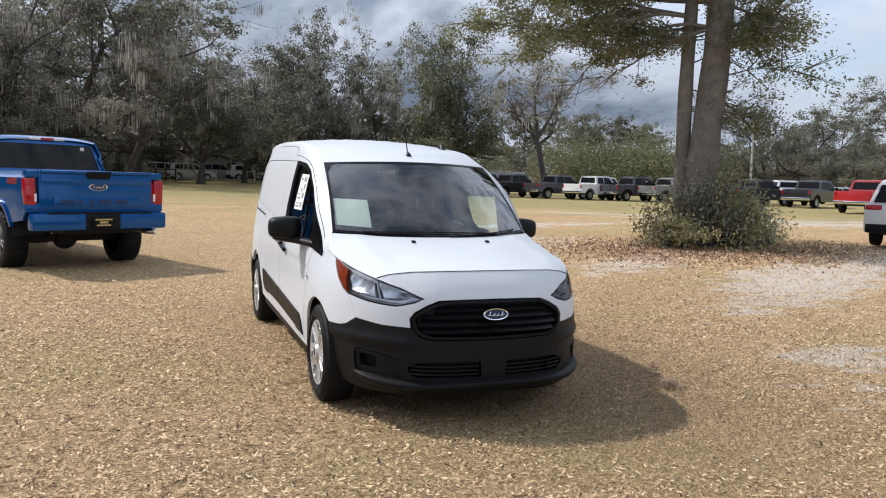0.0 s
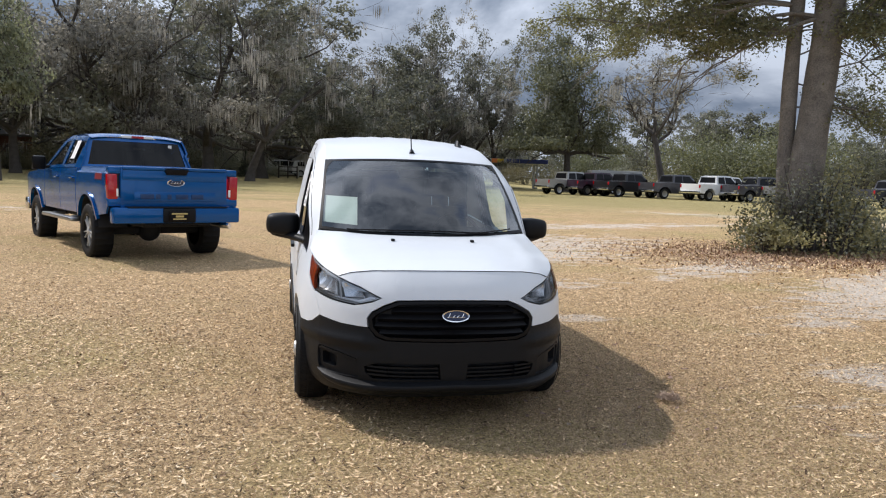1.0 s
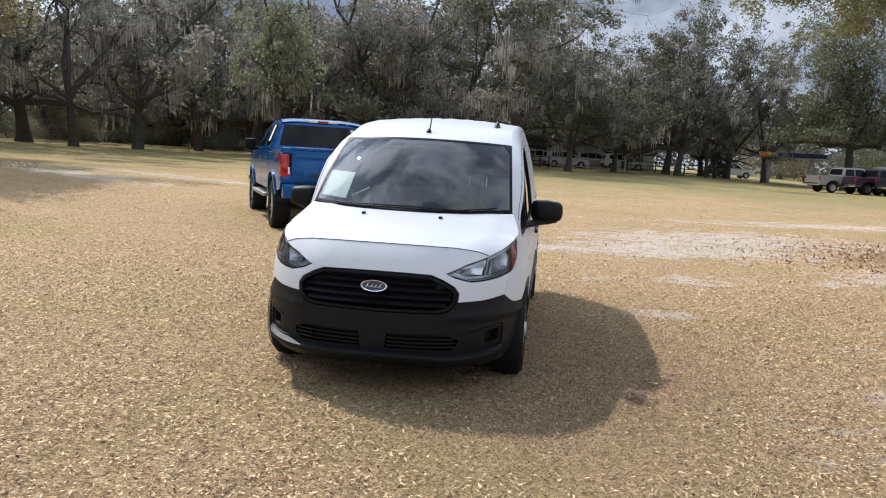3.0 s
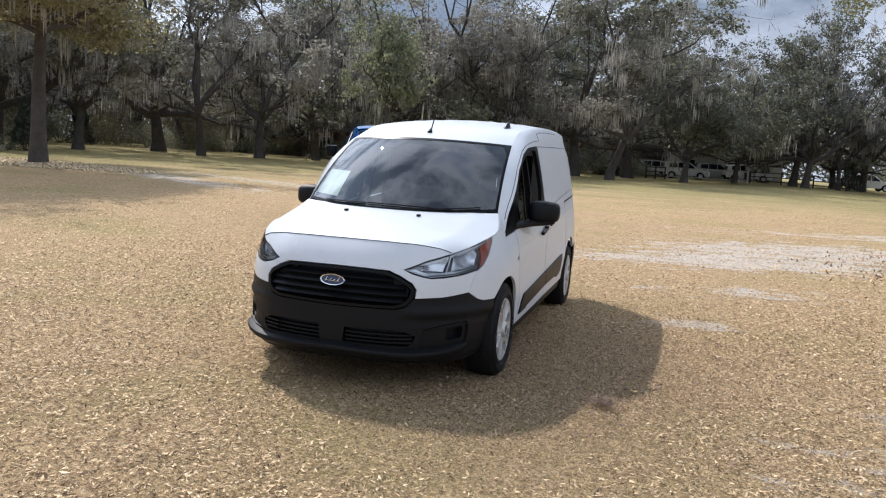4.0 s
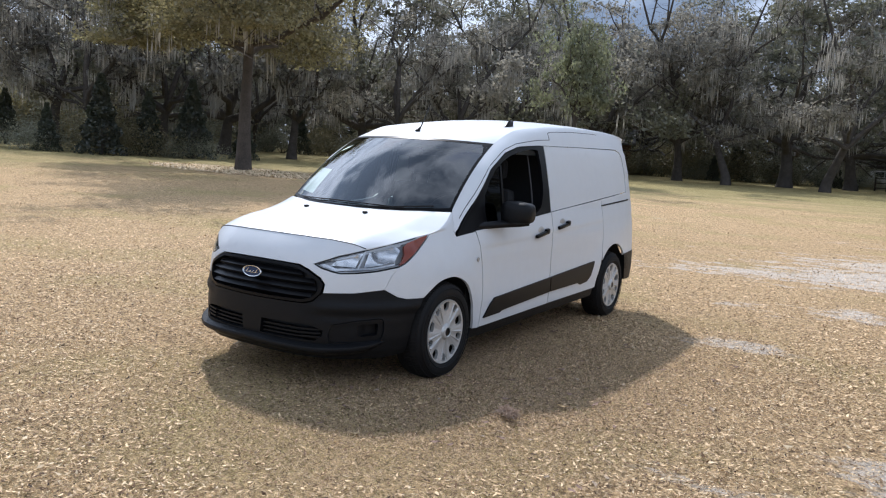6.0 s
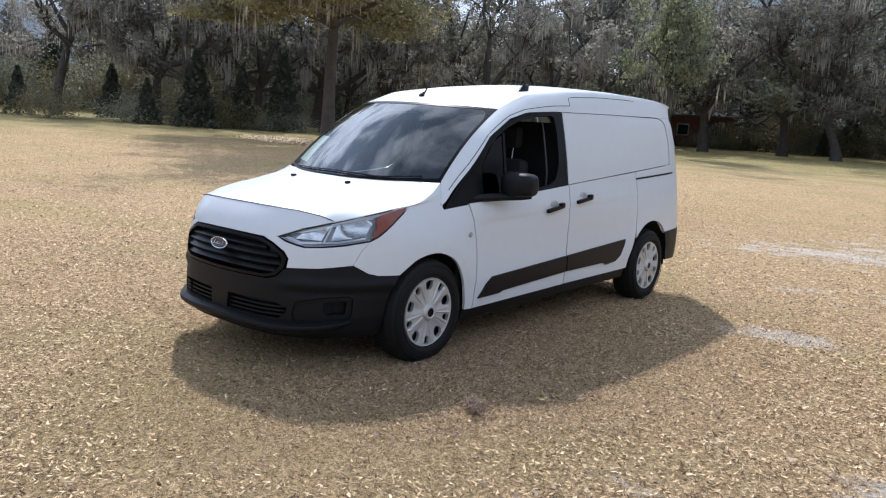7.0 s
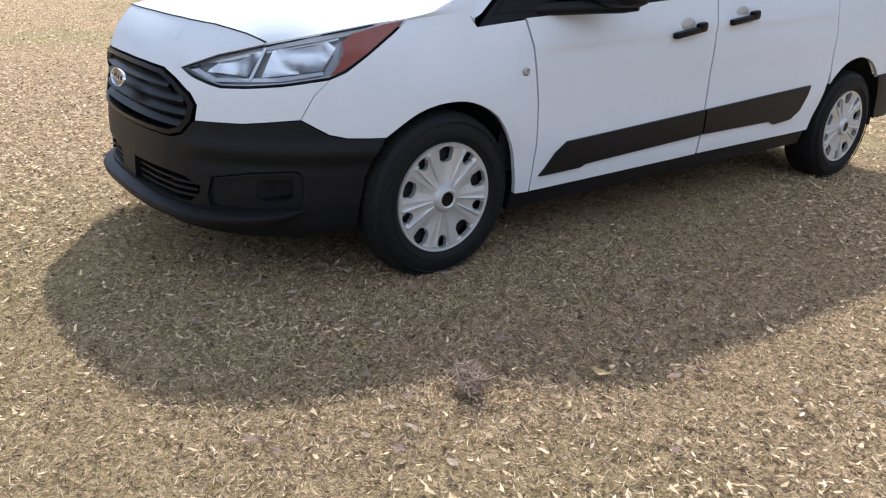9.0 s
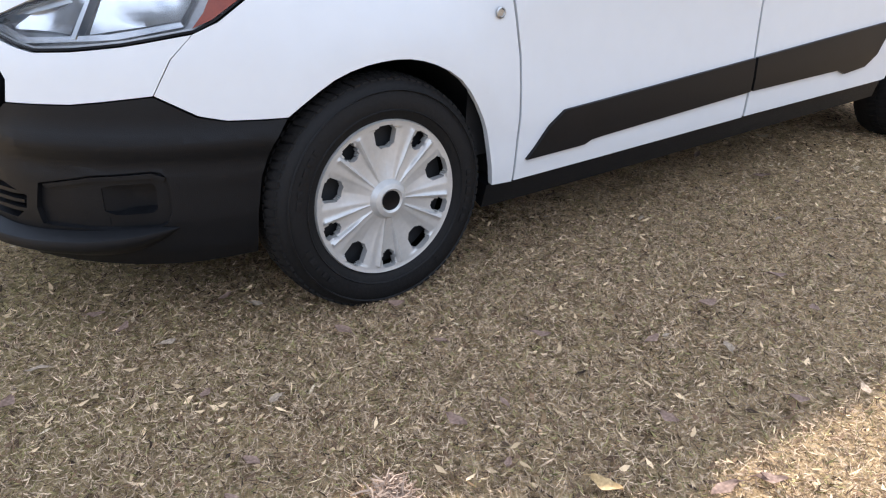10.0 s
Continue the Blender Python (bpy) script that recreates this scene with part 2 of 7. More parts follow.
def ground_material():
    m = bpy.data.materials.new("dry_grass_and_sand")
    m.use_nodes = True
    n, l = m.node_tree.nodes, m.node_tree.links
    b = n["Principled BSDF"]
    b.inputs["Roughness"].default_value, b.inputs["Specular IOR Level"].default_value = 0.95, 0.15
    co = n.new("ShaderNodeTexCoord")

    def noise_at(scale, detail=4.0, rough=0.55, stretch=None):
        t = n.new("ShaderNodeTexNoise")
        t.inputs["Scale"].default_value, t.inputs["Detail"].default_value, t.inputs["Roughness"].default_value = scale, detail, rough
        if stretch:
            mp = n.new("ShaderNodeMapping")
            mp.inputs["Scale"].default_value = stretch
            l.new(co.outputs["Object"], mp.inputs["Vector"])
            l.new(mp.outputs["Vector"], t.inputs["Vector"])
        else:
            l.new(co.outputs["Object"], t.inputs["Vector"])
        return t.outputs["Fac"]

    def ramp(src, a, c):
        r = n.new("ShaderNodeMapRange")
        r.inputs["From Min"].default_value, r.inputs["From Max"].default_value = a, c
        l.new(src, r.inputs["Value"])
        return r.outputs["Result"]

    def blend(f, a, c):
        mx = n.new("ShaderNodeMix")
        mx.data_type = "RGBA"
        l.new(f, mx.inputs["Factor"]) if not isinstance(f, float) else None
        for key, v in (("A", a), ("B", c)):
            if isinstance(v, tuple):
                mx.inputs[key].default_value = (*v, 1)
            else:
                l.new(v, mx.inputs[key])
        return mx.outputs["Result"]

    straw = blend(ramp(noise_at(60, 7, 0.80), 0.37, 0.56), (0.045, 0.026, 0.012), (0.84, 0.59, 0.325))
    chips = blend(ramp(noise_at(27, 7, 0.78), 0.38, 0.58), (0.055, 0.032, 0.015), (0.87, 0.615, 0.345))
    base = blend(ramp(noise_at(3.1, 3), 0.35, 0.65), straw, chips)
    green = blend(ramp(noise_at(40, 7, 0.78), 0.36, 0.58), (0.075, 0.060, 0.022), (0.68, 0.53, 0.25))
    base = blend(ramp(noise_at(0.32, 4, 0.6), 0.50, 0.68), base, green)
    # pale sand worn through the grass
    att = n.new("ShaderNodeAttribute")
    att.attribute_name = "sand"
    mul = n.new("ShaderNodeMath")
    mul.operation = "MULTIPLY_ADD"
    mul.inputs[1].default_value, mul.inputs[2].default_value = 2.2, -1.1
    l.new(noise_at(1.5, 9, 0.74, (1.0, 1.9, 1.0)), mul.inputs[0])
    sm = n.new("ShaderNodeMath")
    sm.operation = "ADD"
    l.new(att.outputs["Fac"], sm.inputs[0])
    l.new(mul.outputs[0], sm.inputs[1])
    sand = blend(ramp(noise_at(24, 5, 0.6), 0.3, 0.7), (0.55, 0.46, 0.37), (0.85, 0.77, 0.67))
    base = blend(ramp(sm.outputs[0], 0.42, 0.62), base, sand)
    far_a = n.new("ShaderNodeAttribute")
    far_a.attribute_name = "grass"
    fm = n.new("ShaderNodeMath")
    fm.operation = "MULTIPLY_ADD"
    fm.inputs[1].default_value = 0.8
    l.new(noise_at(0.22, 5, 0.6, (1.0, 2.5, 1.0)), fm.inputs[0])
    l.new(far_a.outputs["Fac"], fm.inputs[2])
    lawn = blend(ramp(noise_at(9, 6, 0.7), 0.35, 0.65), (0.17, 0.145, 0.058), (0.52, 0.425, 0.20))
    base = blend(ramp(fm.outputs[0], 0.62, 1.0), base, lawn)
    l.new(base, b.inputs["Base Color"])
    bp = n.new("ShaderNodeBump")
    bp.inputs["Strength"].default_value, bp.inputs["Distance"].default_value = 1.0, 0.035
    l.new(noise_at(70, 6, 0.7), bp.inputs["Height"])
    l.new(bp.outputs["Normal"], b.inputs["Normal"])
    return m


# pale patches: centre, half lengths, turn, strength
SAND = [(1.6, 8.4, 2.0, 0.9, 20, 0.45), (4.6, 11.2, 4.2, 2.2, 25, 0.47), (8.2, 4.7, 3.2, 1.2, 35, 0.60), (4.0, 0.1, 0.9, 0.5, 10, 0.50),
        (2.2, 2.78, 0.5, 0.3, 10, 0.52), (19, 22, 7, 1.8, -40, 0.52), (25, 17, 7, 3.0, -10, 0.55), (9, 17, 7, 1.0, 15, 0.45), (3.4, 9.0, 3.2, 1.4, 15, 0.50),
        (-17, 19.5, 8, 1.2, -30, 0.5), (5.8, 2.9, 2.0, 0.8, 30, 0.42), (7.2, 7.6, 3.2, 1.0, 35, 0.48), (-13, 21, 9, 0.9, -20, 0.46), (12.5, 6.0, 3.5, 1.6, 30, 0.64), (2.9, 5.4, 1.6, 0.6, 20, 0.38), (3.1, -0.9, 0.9, 0.5, -20, 0.34), (-2.6, -2.6, 0.8, 0.6, 0, 0.33)]


def build_ground():
    ticks = sorted({round(s * v, 3) for s in (-1, 1) for v in [*np.arange(0, 14, 0.22), *np.arange(14, 40, 0.9), *np.arange(40, 130, 5), 160, 220, 350, 700, 1500, 3000]})
    xs = ys = np.array(ticks)
    verts, sand, grass = [], [], []
    for y in ys:
        for x in xs:
            d = math.hypot(x, y)
            z = ground_z(x, y)
            if d < 90:
                z += 0.012 * (noise.noise((x * 0.9, y * 0.9, 0)) + 0.5 * noise.noise((x * 2.6, y * 2.6, 3))) * min(1, 0.3 + d / 10)
            verts.append((x, y, min(z, 1.9)))
            s = 0.0
            for cx, cy, a, b, turn, k in SAND:
                c, q = math.cos(radians(turn)), math.sin(radians(turn))
                u, v = (c * (x - cx) + q * (y - cy)) / a, (-q * (x - cx) + c * (y - cy)) / b
                s = max(s, k * math.exp(-0.7 * (u * u + v * v)) * 1.5)
            sand.append(s)
            grass.append(min(0.75, max(0.0, (d - 12.0) / 45.0)))
    w = len(xs)
    faces = [(j * w + i, j * w + i + 1, (j + 1) * w + i + 1, (j + 1) * w + i) for j in range(len(ys) - 1) for i in range(w - 1)]
    me = bpy.data.meshes.new("ground")
    me.from_pydata(verts, [], faces)
    me.attributes.new("sand", "FLOAT", "POINT").data.foreach_set("value", sand)
    me.attributes.new("grass", "FLOAT", "POINT").data.foreach_set("value", grass)
    me.materials.append(ground_material())
    me.polygons.foreach_set("use_smooth", [True] * len(me.polygons))
    return tagged(new("ground", me), "dry brown grass field strewn with leaf bits and pale sandy patches", "ground", kind="structure")


build_ground()


# ---- plants ----
def leaf_mat(name, dark, light, through_light=0.35, rough=0.6):
    """Leaves that scatter light on both faces and differ from leaf to leaf."""
    m = bpy.data.materials.new(name)
    m.use_nodes = True
    n, l = m.node_tree.nodes, m.node_tree.links
    n.clear()
    out, mix = n.new("ShaderNodeOutputMaterial"), n.new("ShaderNodeMixShader")
    df, tl = n.new("ShaderNodeBsdfDiffuse"), n.new("ShaderNodeBsdfTranslucent")
    gl, mix2 = n.new("ShaderNodeBsdfGlossy"), n.new("ShaderNodeMixShader")
    geo, oi, co, nz = n.new("ShaderNodeNewGeometry"), n.new("ShaderNodeObjectInfo"), n.new("ShaderNodeTexCoord"), n.new("ShaderNodeTexNoise")
    nz.inputs["Scale"].default_value = 0.55
    l.new(co.outputs["Object"], nz.inputs["Vector"])
    a = n.new("ShaderNodeMath")
    a.operation = "MULTIPLY_ADD"
    a.inputs[1].default_value = 0.5
    l.new(geo.outputs["Random Per Island"], a.inputs[0])
    b = n.new("ShaderNodeMath")
    b.operation = "MULTIPLY_ADD"
    b.inputs[1].default_value, b.inputs[2].default_value = 0.5, -0.05
    l.new(oi.outputs["Random"], b.inputs[0])
    l.new(b.outputs[0], a.inputs[2])
    c = n.new("ShaderNodeMath")
    c.operation = "ADD"
    l.new(a.outputs[0], c.inputs[0])
    d = n.new("ShaderNodeMapRange")
    d.inputs["From Min"].default_value, d.inputs["From Max"].default_value = 0.3, 0.7
    d.inputs["To Min"].default_value, d.inputs["To Max"].default_value = -0.25, 0.35
    l.new(nz.outputs["Fac"], d.inputs["Value"])
    l.new(d.outputs["Result"], c.inputs[1])
    col = n.new("ShaderNodeMix")
    col.data_type = "RGBA"
    col.inputs["A"].default_value, col.inputs["B"].default_value = (*dark, 1), (*light, 1)
    l.new(c.outputs[0], col.inputs["Factor"])
    l.new(col.outputs["Result"], df.inputs["Color"])
    l.new(col.outputs["Result"], tl.inputs["Color"])
    mix.inputs["Fac"].default_value = through_light
    l.new(df.outputs["BSDF"], mix.inputs[1])
    l.new(tl.outputs["BSDF"], mix.inputs[2])
    gl.inputs["Roughness"].default_value = rough
    gl.inputs["Color"].default_value = (0.9, 0.9, 0.9, 1)
    mix2.inputs["Fac"].default_value = 0.07
    l.new(mix.outputs["Shader"], mix2.inputs[1])
    l.new(gl.outputs["BSDF"], mix2.inputs[2])
    l.new(mix2.outputs["Shader"], out.inputs["Surface"])
    return m


OAK_LEAF = leaf_mat("oak_leaf", (0.048, 0.053, 0.035), (0.25, 0.248, 0.165), 0.6)
OAK_GREY = leaf_mat("greyish_oak_leaf", (0.115, 0.110, 0.092), (0.43, 0.405, 0.335), 0.62)
SPRING_LEAF = leaf_mat("spring_leaf", (0.075, 0.085, 0.033), (0.24, 0.245, 0.105), 0.45)
PALE_LEAF = leaf_mat("pale_green_leaf", (0.12, 0.135, 0.070), (0.42, 0.44, 0.255), 0.65)
DEEP_LEAF = leaf_mat("deep_green_oak_leaf", (0.032, 0.038, 0.018), (0.17, 0.175, 0.085), 0.4)
OLIVE_LEAF = leaf_mat("olive_leaf", (0.075, 0.070, 0.032), (0.28, 0.24, 0.115), 0.45)
# olive leaf lightened for the lone tree, sunlight held in its colour
OLIVE_LIGHT = leaf_mat("sunlit_olive_leaf", (0.12, 0.113, 0.055), (0.42, 0.375, 0.19), 0.65)
# far woods' leaves: their shade is put into this darker colour
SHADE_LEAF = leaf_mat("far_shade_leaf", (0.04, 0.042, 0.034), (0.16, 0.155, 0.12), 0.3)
DARK_LEAF = leaf_mat("dark_cedar_leaf", (0.018, 0.024, 0.014), (0.06, 0.075, 0.042), 0.2)
MOSS = leaf_mat("grey_moss", (0.23, 0.215, 0.185), (0.50, 0.47, 0.405), 0.5)
TWIG = mat("bare_twig", (0.16, 0.142, 0.122), 0.95, vary=0.3)
BARK = mat("grey_oak_bark", (0.070, 0.061, 0.054), 0.95, vary=0.45, scale=3.0, bump=1.0, bump_scale=14)
BARK_MID = mat("brown_grey_bark", (0.072, 0.060, 0.051), 0.95, vary=0.45, scale=2.5, bump=1.0, bump_scale=11)
BARK_OAK = mat("furrowed_grey_bark", (0.155, 0.140, 0.122), 0.95, vary=0.45, scale=3.5, bump=1.0, bump_scale=22)


def flakes(name, centres, sizes, rng, material, parent, aspect=0.55, hang=0.0, label=""):
    """Many small four-cornered leaves or clumps of leaves about the centres, in one mesh."""
    n = len(centres)
    d = rng.normal(size=(n, 3))
    d[:, 2] *= 0.7
    if hang:
        d = d * (1 - hang) * 0.3 + np.array([0, 0, -1.0]) * hang
    d /= np.linalg.norm(d, axis=1)[:, None]
    e = rng.normal(size=(n, 3))
    e -= (e * d).sum(1)[:, None] * d
    e /= np.linalg.norm(e, axis=1)[:, None]
    s = np.asarray(sizes)[:, None]
    v = np.stack([centres - d * s * 0.5, centres + e * s * aspect * 0.5 + d * s * rng.uniform(-0.1, 0.2, (n, 1)), centres + d * s * 0.5, centres - e * s * aspect * 0.5 + d * s * rng.uniform(-0.1, 0.2, (n, 1))], 1).reshape(-1, 3)
    me = bpy.data.meshes.new(name)
    me.vertices.add(4 * n)
    me.vertices.foreach_set("co", v.ravel())
    me.loops.add(4 * n)
    me.loops.foreach_set("vertex_index", np.arange(4 * n, dtype=np.int32))
    me.polygons.add(n)
    me.polygons.foreach_set("loop_start", np.arange(0, 4 * n, 4, dtype=np.int32))
    me.update(calc_edges=True)
    me.materials.append(material)
    ob = new(name, me)
    if parent is not None:
        ob.parent = parent
    if label:
        ob["label"] = label
    return ob


def limbs(rng, height, spread, fork_at, n_limbs, radius, lean=0.0, levels=3, up=0.55, bend=0.10):
    """A trunk that forks into limbs and twigs. Returns runs of (points, radii) and the places along the outer ones."""
    runs, tips = [], []

    def grow(p, d, length, r, level):
        n = 5 if level < 2 else 4
        pts, rad = [p], [r]
        for k in range(n):
            d = (d + rng.normal(0, 0.16 + 0.05 * level, 3) + np.array([0, 0, 0.06 * (1.5 - level)])).astype(float)
            d /= np.linalg.norm(d)
            p = p + d * length / n
            pts.append(p)
            rad.append(r * (1 - 0.75 * (k + 1) / n) + 0.006)
        runs.append((pts, rad))
        if level >= levels - 1:
            tips.extend(pts[1:])
        if level >= levels:
            return
        kids = rng.integers(3, 6) if level < levels - 1 else rng.integers(2, 5)
        for _ in range(kids):
            i = int(rng.integers(2, n + 1))
            a = rng.normal(size=3)
            a[2] = abs(a[2]) * 0.5 + 0.1
            a /= np.linalg.norm(a)
            nd = d * 0.55 + a * 0.75
            nd /= np.linalg.norm(nd)
            grow(pts[i], nd, length * rng.uniform(0.45, 0.75), rad[i] * 0.7, level + 1)

    trunk = [np.array([0, 0, -0.4])]
    turn = rng.normal(0, bend, 2) + np.array([lean, 0.0])
    sway = np.zeros(2)
    for k in range(8):
        sway = sway + (turn * 0.45 if k < 3 else 0.0) + rng.normal(0, bend * 0.4, 2) * (k > 0)
        step = fork_at / 8
        last = trunk[-1]
        trunk.append(np.array([last[0] + sway[0] * step, last[1] + sway[1] * step, step * (k + 1)]))
    runs.append((trunk, [radius * f for f in (1.6, 1.22, 1.05, 0.97, 0.90, 0.85, 0.81, 0.77, 0.74)]))
    top = trunk[-1]
    for k in range(n_limbs):
        a = 2 * math.pi * (k + rng.uniform(-0.3, 0.3)) / n_limbs
        rise = up * rng.uniform(0.6, 1.5)
        d = np.array([math.cos(a), math.sin(a), rise])
        reach = min((height - fork_at) / max(0.35, rise), spread * 1.1) * rng.uniform(0.75, 1.0)
        grow(top - np.array([0, 0, rng.uniform(0, 0.2) * fork_at]), d / np.linalg.norm(d), reach, radius * rng.uniform(0.45, 0.65), 1)
    # a leader that carries the crown up
    grow(top, np.array([rng.normal(0, 0.15), rng.normal(0, 0.15), 1.0]), (height - fork_at) * 0.85, radius * 0.65, 1)
    return runs, np.array(tips)


def tree(name, seed, height, spread, fork_at, radius, leaf, n_leaf, size, label, moss=0, n_limbs=5, bark=None, puff=0.9, twigs=0, up=0.55, lean=0.0, levels=3, moss_len=1.1, bend=0.10, skirt=0.95):
    rng = np.random.default_rng(seed)
    t = holder(name, label, "tree")
    runs, tips = limbs(rng, height, spread, fork_at, n_limbs, radius, lean, levels, up, bend)
    bm = bmesh.new()
    for pts, rad in runs:
        tube(bm, [tuple(p) for p in pts], rad, 10 if rad[0] > 0.2 else 6 if rad[0] > 0.06 else 4, cap=False)
    part("trunk", bm, bark or BARK, t)
    hubs = tips[rng.integers(0, len(tips), max(60, n_leaf // 55))] + rng.normal(0, puff * 0.55, (max(60, n_leaf // 55), 3))
    which = rng.integers(0, len(hubs), n_leaf)
    c = hubs[which] + rng.normal(0, 1, (n_leaf, 3)) * np.array([puff, puff, puff * 0.55]) * rng.uniform(0.3, 0.85, len(hubs))[which][:, None]
    low = c[:, 2] < fork_at * skirt
    c[low, 2] = fork_at * skirt + np.abs(c[low, 2] - fork_at * skirt) * 0.4
    tagged(flakes("crown", c, rng.uniform(0.6, 1.4, n_leaf) * size, rng, leaf, t), kind="stuff")
    if twigs:
        pk = tips[rng.integers(0, len(tips), twigs)] + rng.normal(0, 0.8, (twigs, 3))
        tagged(flakes("twig_mass", pk, rng.uniform(0.5, 1.4, twigs), rng, TWIG, t, aspect=0.035), kind="stuff")
    if moss:
        nh = max(30, moss // 16)
        mh, mw = tips[rng.integers(0, len(tips), nh)] + rng.normal(0, 0.2, (nh, 3)), rng.integers(0, nh, moss)
        pk = mh[mw] + rng.normal(0, 1, (moss, 3)) * np.array([0.3, 0.3, 0.12])
        ln = rng.uniform(0.25, 1.0, moss) * rng.uniform(0.6, 1.7, nh)[mw] * moss_len
        pk[:, 2] -= ln * 0.5
        tagged(flakes("moss", pk, ln, rng, MOSS, t, aspect=0.07, hang=0.93, label="hanging grey moss strands"), kind="stuff")
    return t


OAK = "live oak with dark green leaves and hanging grey moss"
kinds = {
    "wide": tree("oak_tree", 11, 16.5, 9.0, 3.2, 0.46, OAK_LEAF, 11500, 0.34, OAK, moss=1700, puff=0.95),
    "tall": tree("oak_tree", 12, 20.0, 7.5, 4.0, 0.38, OAK_GREY, 9500, 0.34, "tall greyish oak draped with hanging grey moss", moss=2600, twigs=1500, up=0.95, puff=0.85),
    "bare": tree("oak_tree", 13, 21.0, 8.0, 4.4, 0.38, OAK_GREY, 4200, 0.30, "thinly leaved tall oak with bare limbs and grey moss", moss=2400, twigs=3200, up=1.0, puff=0.8),
    "round": tree("oak_tree", 14, 13.0, 6.5, 2.9, 0.36, OAK_LEAF, 12500, 0.32, "rounded dark green oak at the edge of the field", moss=500, puff=0.95),
    "mossy": tree("oak_tree", 15, 12.5, 5.0, 5.5, 0.30, OAK_GREY, 2600, 0.30, "slender tree hung with long grey moss", moss=900, twigs=900, up=0.8, puff=0.6, n_limbs=4, moss_len=0.8),
    "green": tree("spring_tree", 16, 17.0, 3.4, 3.4, 0.24, PALE_LEAF, 9500, 0.24, "slim upright tree with pale grey-green leaves", up=2.0, puff=0.65),
    "dense": tree("oak_tree", 18, 14.5, 5.6, 3.8, 0.42, DEEP_LEAF, 44000, 0.25, "dense dark green oak at the edge of the field", moss=400, puff=1.0, n_limbs=7),
}
pines = {"pine": tree("pine_tree", 17, 15.0, 3.2, 9.0, 0.22, OAK_LEAF, 3200, 0.42, "far tall tree with a high thin crown", up=0.9, puff=0.7)}


def shrub(name, seed, w, h, leaf, n, size, label, cone=False, category="shrub"):
    rng = np.random.default_rng(seed)
    t = holder(name, label, category)
    bm = bmesh.new()
    for k in range(9):
        a = rng.uniform(0, 2 * math.pi)
        q = rng.uniform(0.1, 0.5) * w
        tube(bm, [(0.1 * math.cos(a), 0.1 * math.sin(a), -0.1), (q * 0.5 * math.cos(a), q * 0.5 * math.sin(a), h * 0.35), (q * math.cos(a), q * math.sin(a), h * rng.uniform(0.6, 0.95))], [0.04, 0.025, 0.008], 5, cap=False)
    tagged(part("stem_mass", bm, BARK, t), kind="stuff")
    if cone:
        z = rng.uniform(0, 1, n) ** 0.8
        r = (1 - z * 0.9) * w * 0.5 * np.sqrt(rng.uniform(0.45, 1, n)) * (1 + 0.15 * np.sin(z * 25))
        a = rng.uniform(0, 2 * math.pi, n)
        c = np.stack([r * np.cos(a), r * np.sin(a), z * h], 1)
    else:
        m = 14
        hubs = np.stack([rng.normal(0, 0.27 * w, m), rng.normal(0, 0.27 * w, m), rng.uniform(0.2, 0.85, m) * h], 1)
        hubs[:, 2] *= 1 - 0.5 * np.hypot(hubs[:, 0], hubs[:, 1]) / w
        c = hubs[rng.integers(0, m, n)] + rng.normal(0, 1, (n, 3)) * np.array([0.17 * w, 0.17 * w, 0.16 * h])
        c[:, 2] = np.abs(c[:, 2])
    tagged(flakes("foliage", c, rng.uniform(0.6, 1.4, n) * size, rng, leaf, t), kind="stuff")
    return t


# lighter growth at the wood's edge
BUSH_LEAF = leaf_mat("bush_leaf", (0.08, 0.088, 0.055), (0.36, 0.36, 0.25), 0.45)
bushes = {
    "dark": shrub("cedar_bush", 21, 4.2, 7.0, DARK_LEAF, 5000, 0.30, "dark cone-shaped cedar under the oaks", True),
    "under": shrub("understory_bush", 22, 6.5, 4.5, BUSH_LEAF, 7000, 0.20, "tangled green bush at the wood's edge"),
    "olive": shrub("understory_bush", 23, 7.0, 5.5, OLIVE_LEAF, 7000, 0.22, "olive green thicket along the field's edge"),
    "spring": shrub("understory_bush", 24, 6.5, 6.5, SPRING_LEAF, 9000, 0.19, "pale yellow-green thicket behind the parked cars"),
}
used = set()


def plant(source, az, dist, scale=1.0, turn=0.0, group="trees round the field", tall=1.0):
    """Sets a copy at a bearing (degrees east of the van's long axis) and distance from the near end of the field."""
    x, y = dist * math.sin(radians(az)), -5 + dist * math.cos(radians(az))
    m = Matrix.Translation((x, y, min(ground_z(x, y), 1.9) - 0.05)) @ pose(0, 0, 0, 0, 0, turn) @ Matrix.Diagonal((scale, scale, scale * tall, 1))
    if source not in used:
        used.add(source)
        source.matrix_basis = m
        t = source
    else:
        t = copy_thing(source, m)
    t["group"] = group
    return t


rt = random.Random(5)
K = kinds
# near edge of the wood, bearing by bearing
WOOD = [("bare", -69, 60, 0.8), ("mossy", -63.5, 54, 1.0), ("tall", -57, 54, 0.9), ("bare", -54, 52, 0.85), ("tall", -50, 56, 0.95), ("wide", -46, 60, 1.0), ("tall", -41, 58, 0.95), ("wide", -36, 66, 1.05), ("bare", -33, 60, 0.95),
        ("tall", -29, 62, 1.0), ("bare", -25, 66, 1.0), ("wide", -21, 70, 1.05), ("tall", -18, 64, 1.0), ("tall", -13, 66, 1.0), ("bare", -9.5, 62, 1.0), ("wide", -6, 66, 1.05), ("bare", -3.2, 60, 1.0), ("round", 1.8, 66, 0.78), ("wide", -2.2, 70, 0.95),
        ("round", 5.0, 74, 0.84), ("wide", 8.6, 78, 0.72), ("tall", 11.3, 80, 0.56), ("wide", 9.4, 76, 0.68), ("tall", 15.0, 82, 0.62), ("wide", 12.6, 84, 0.70), ("dense", 20.1, 76, 0.86), ("mossy", 26.9, 66, 0.95)]
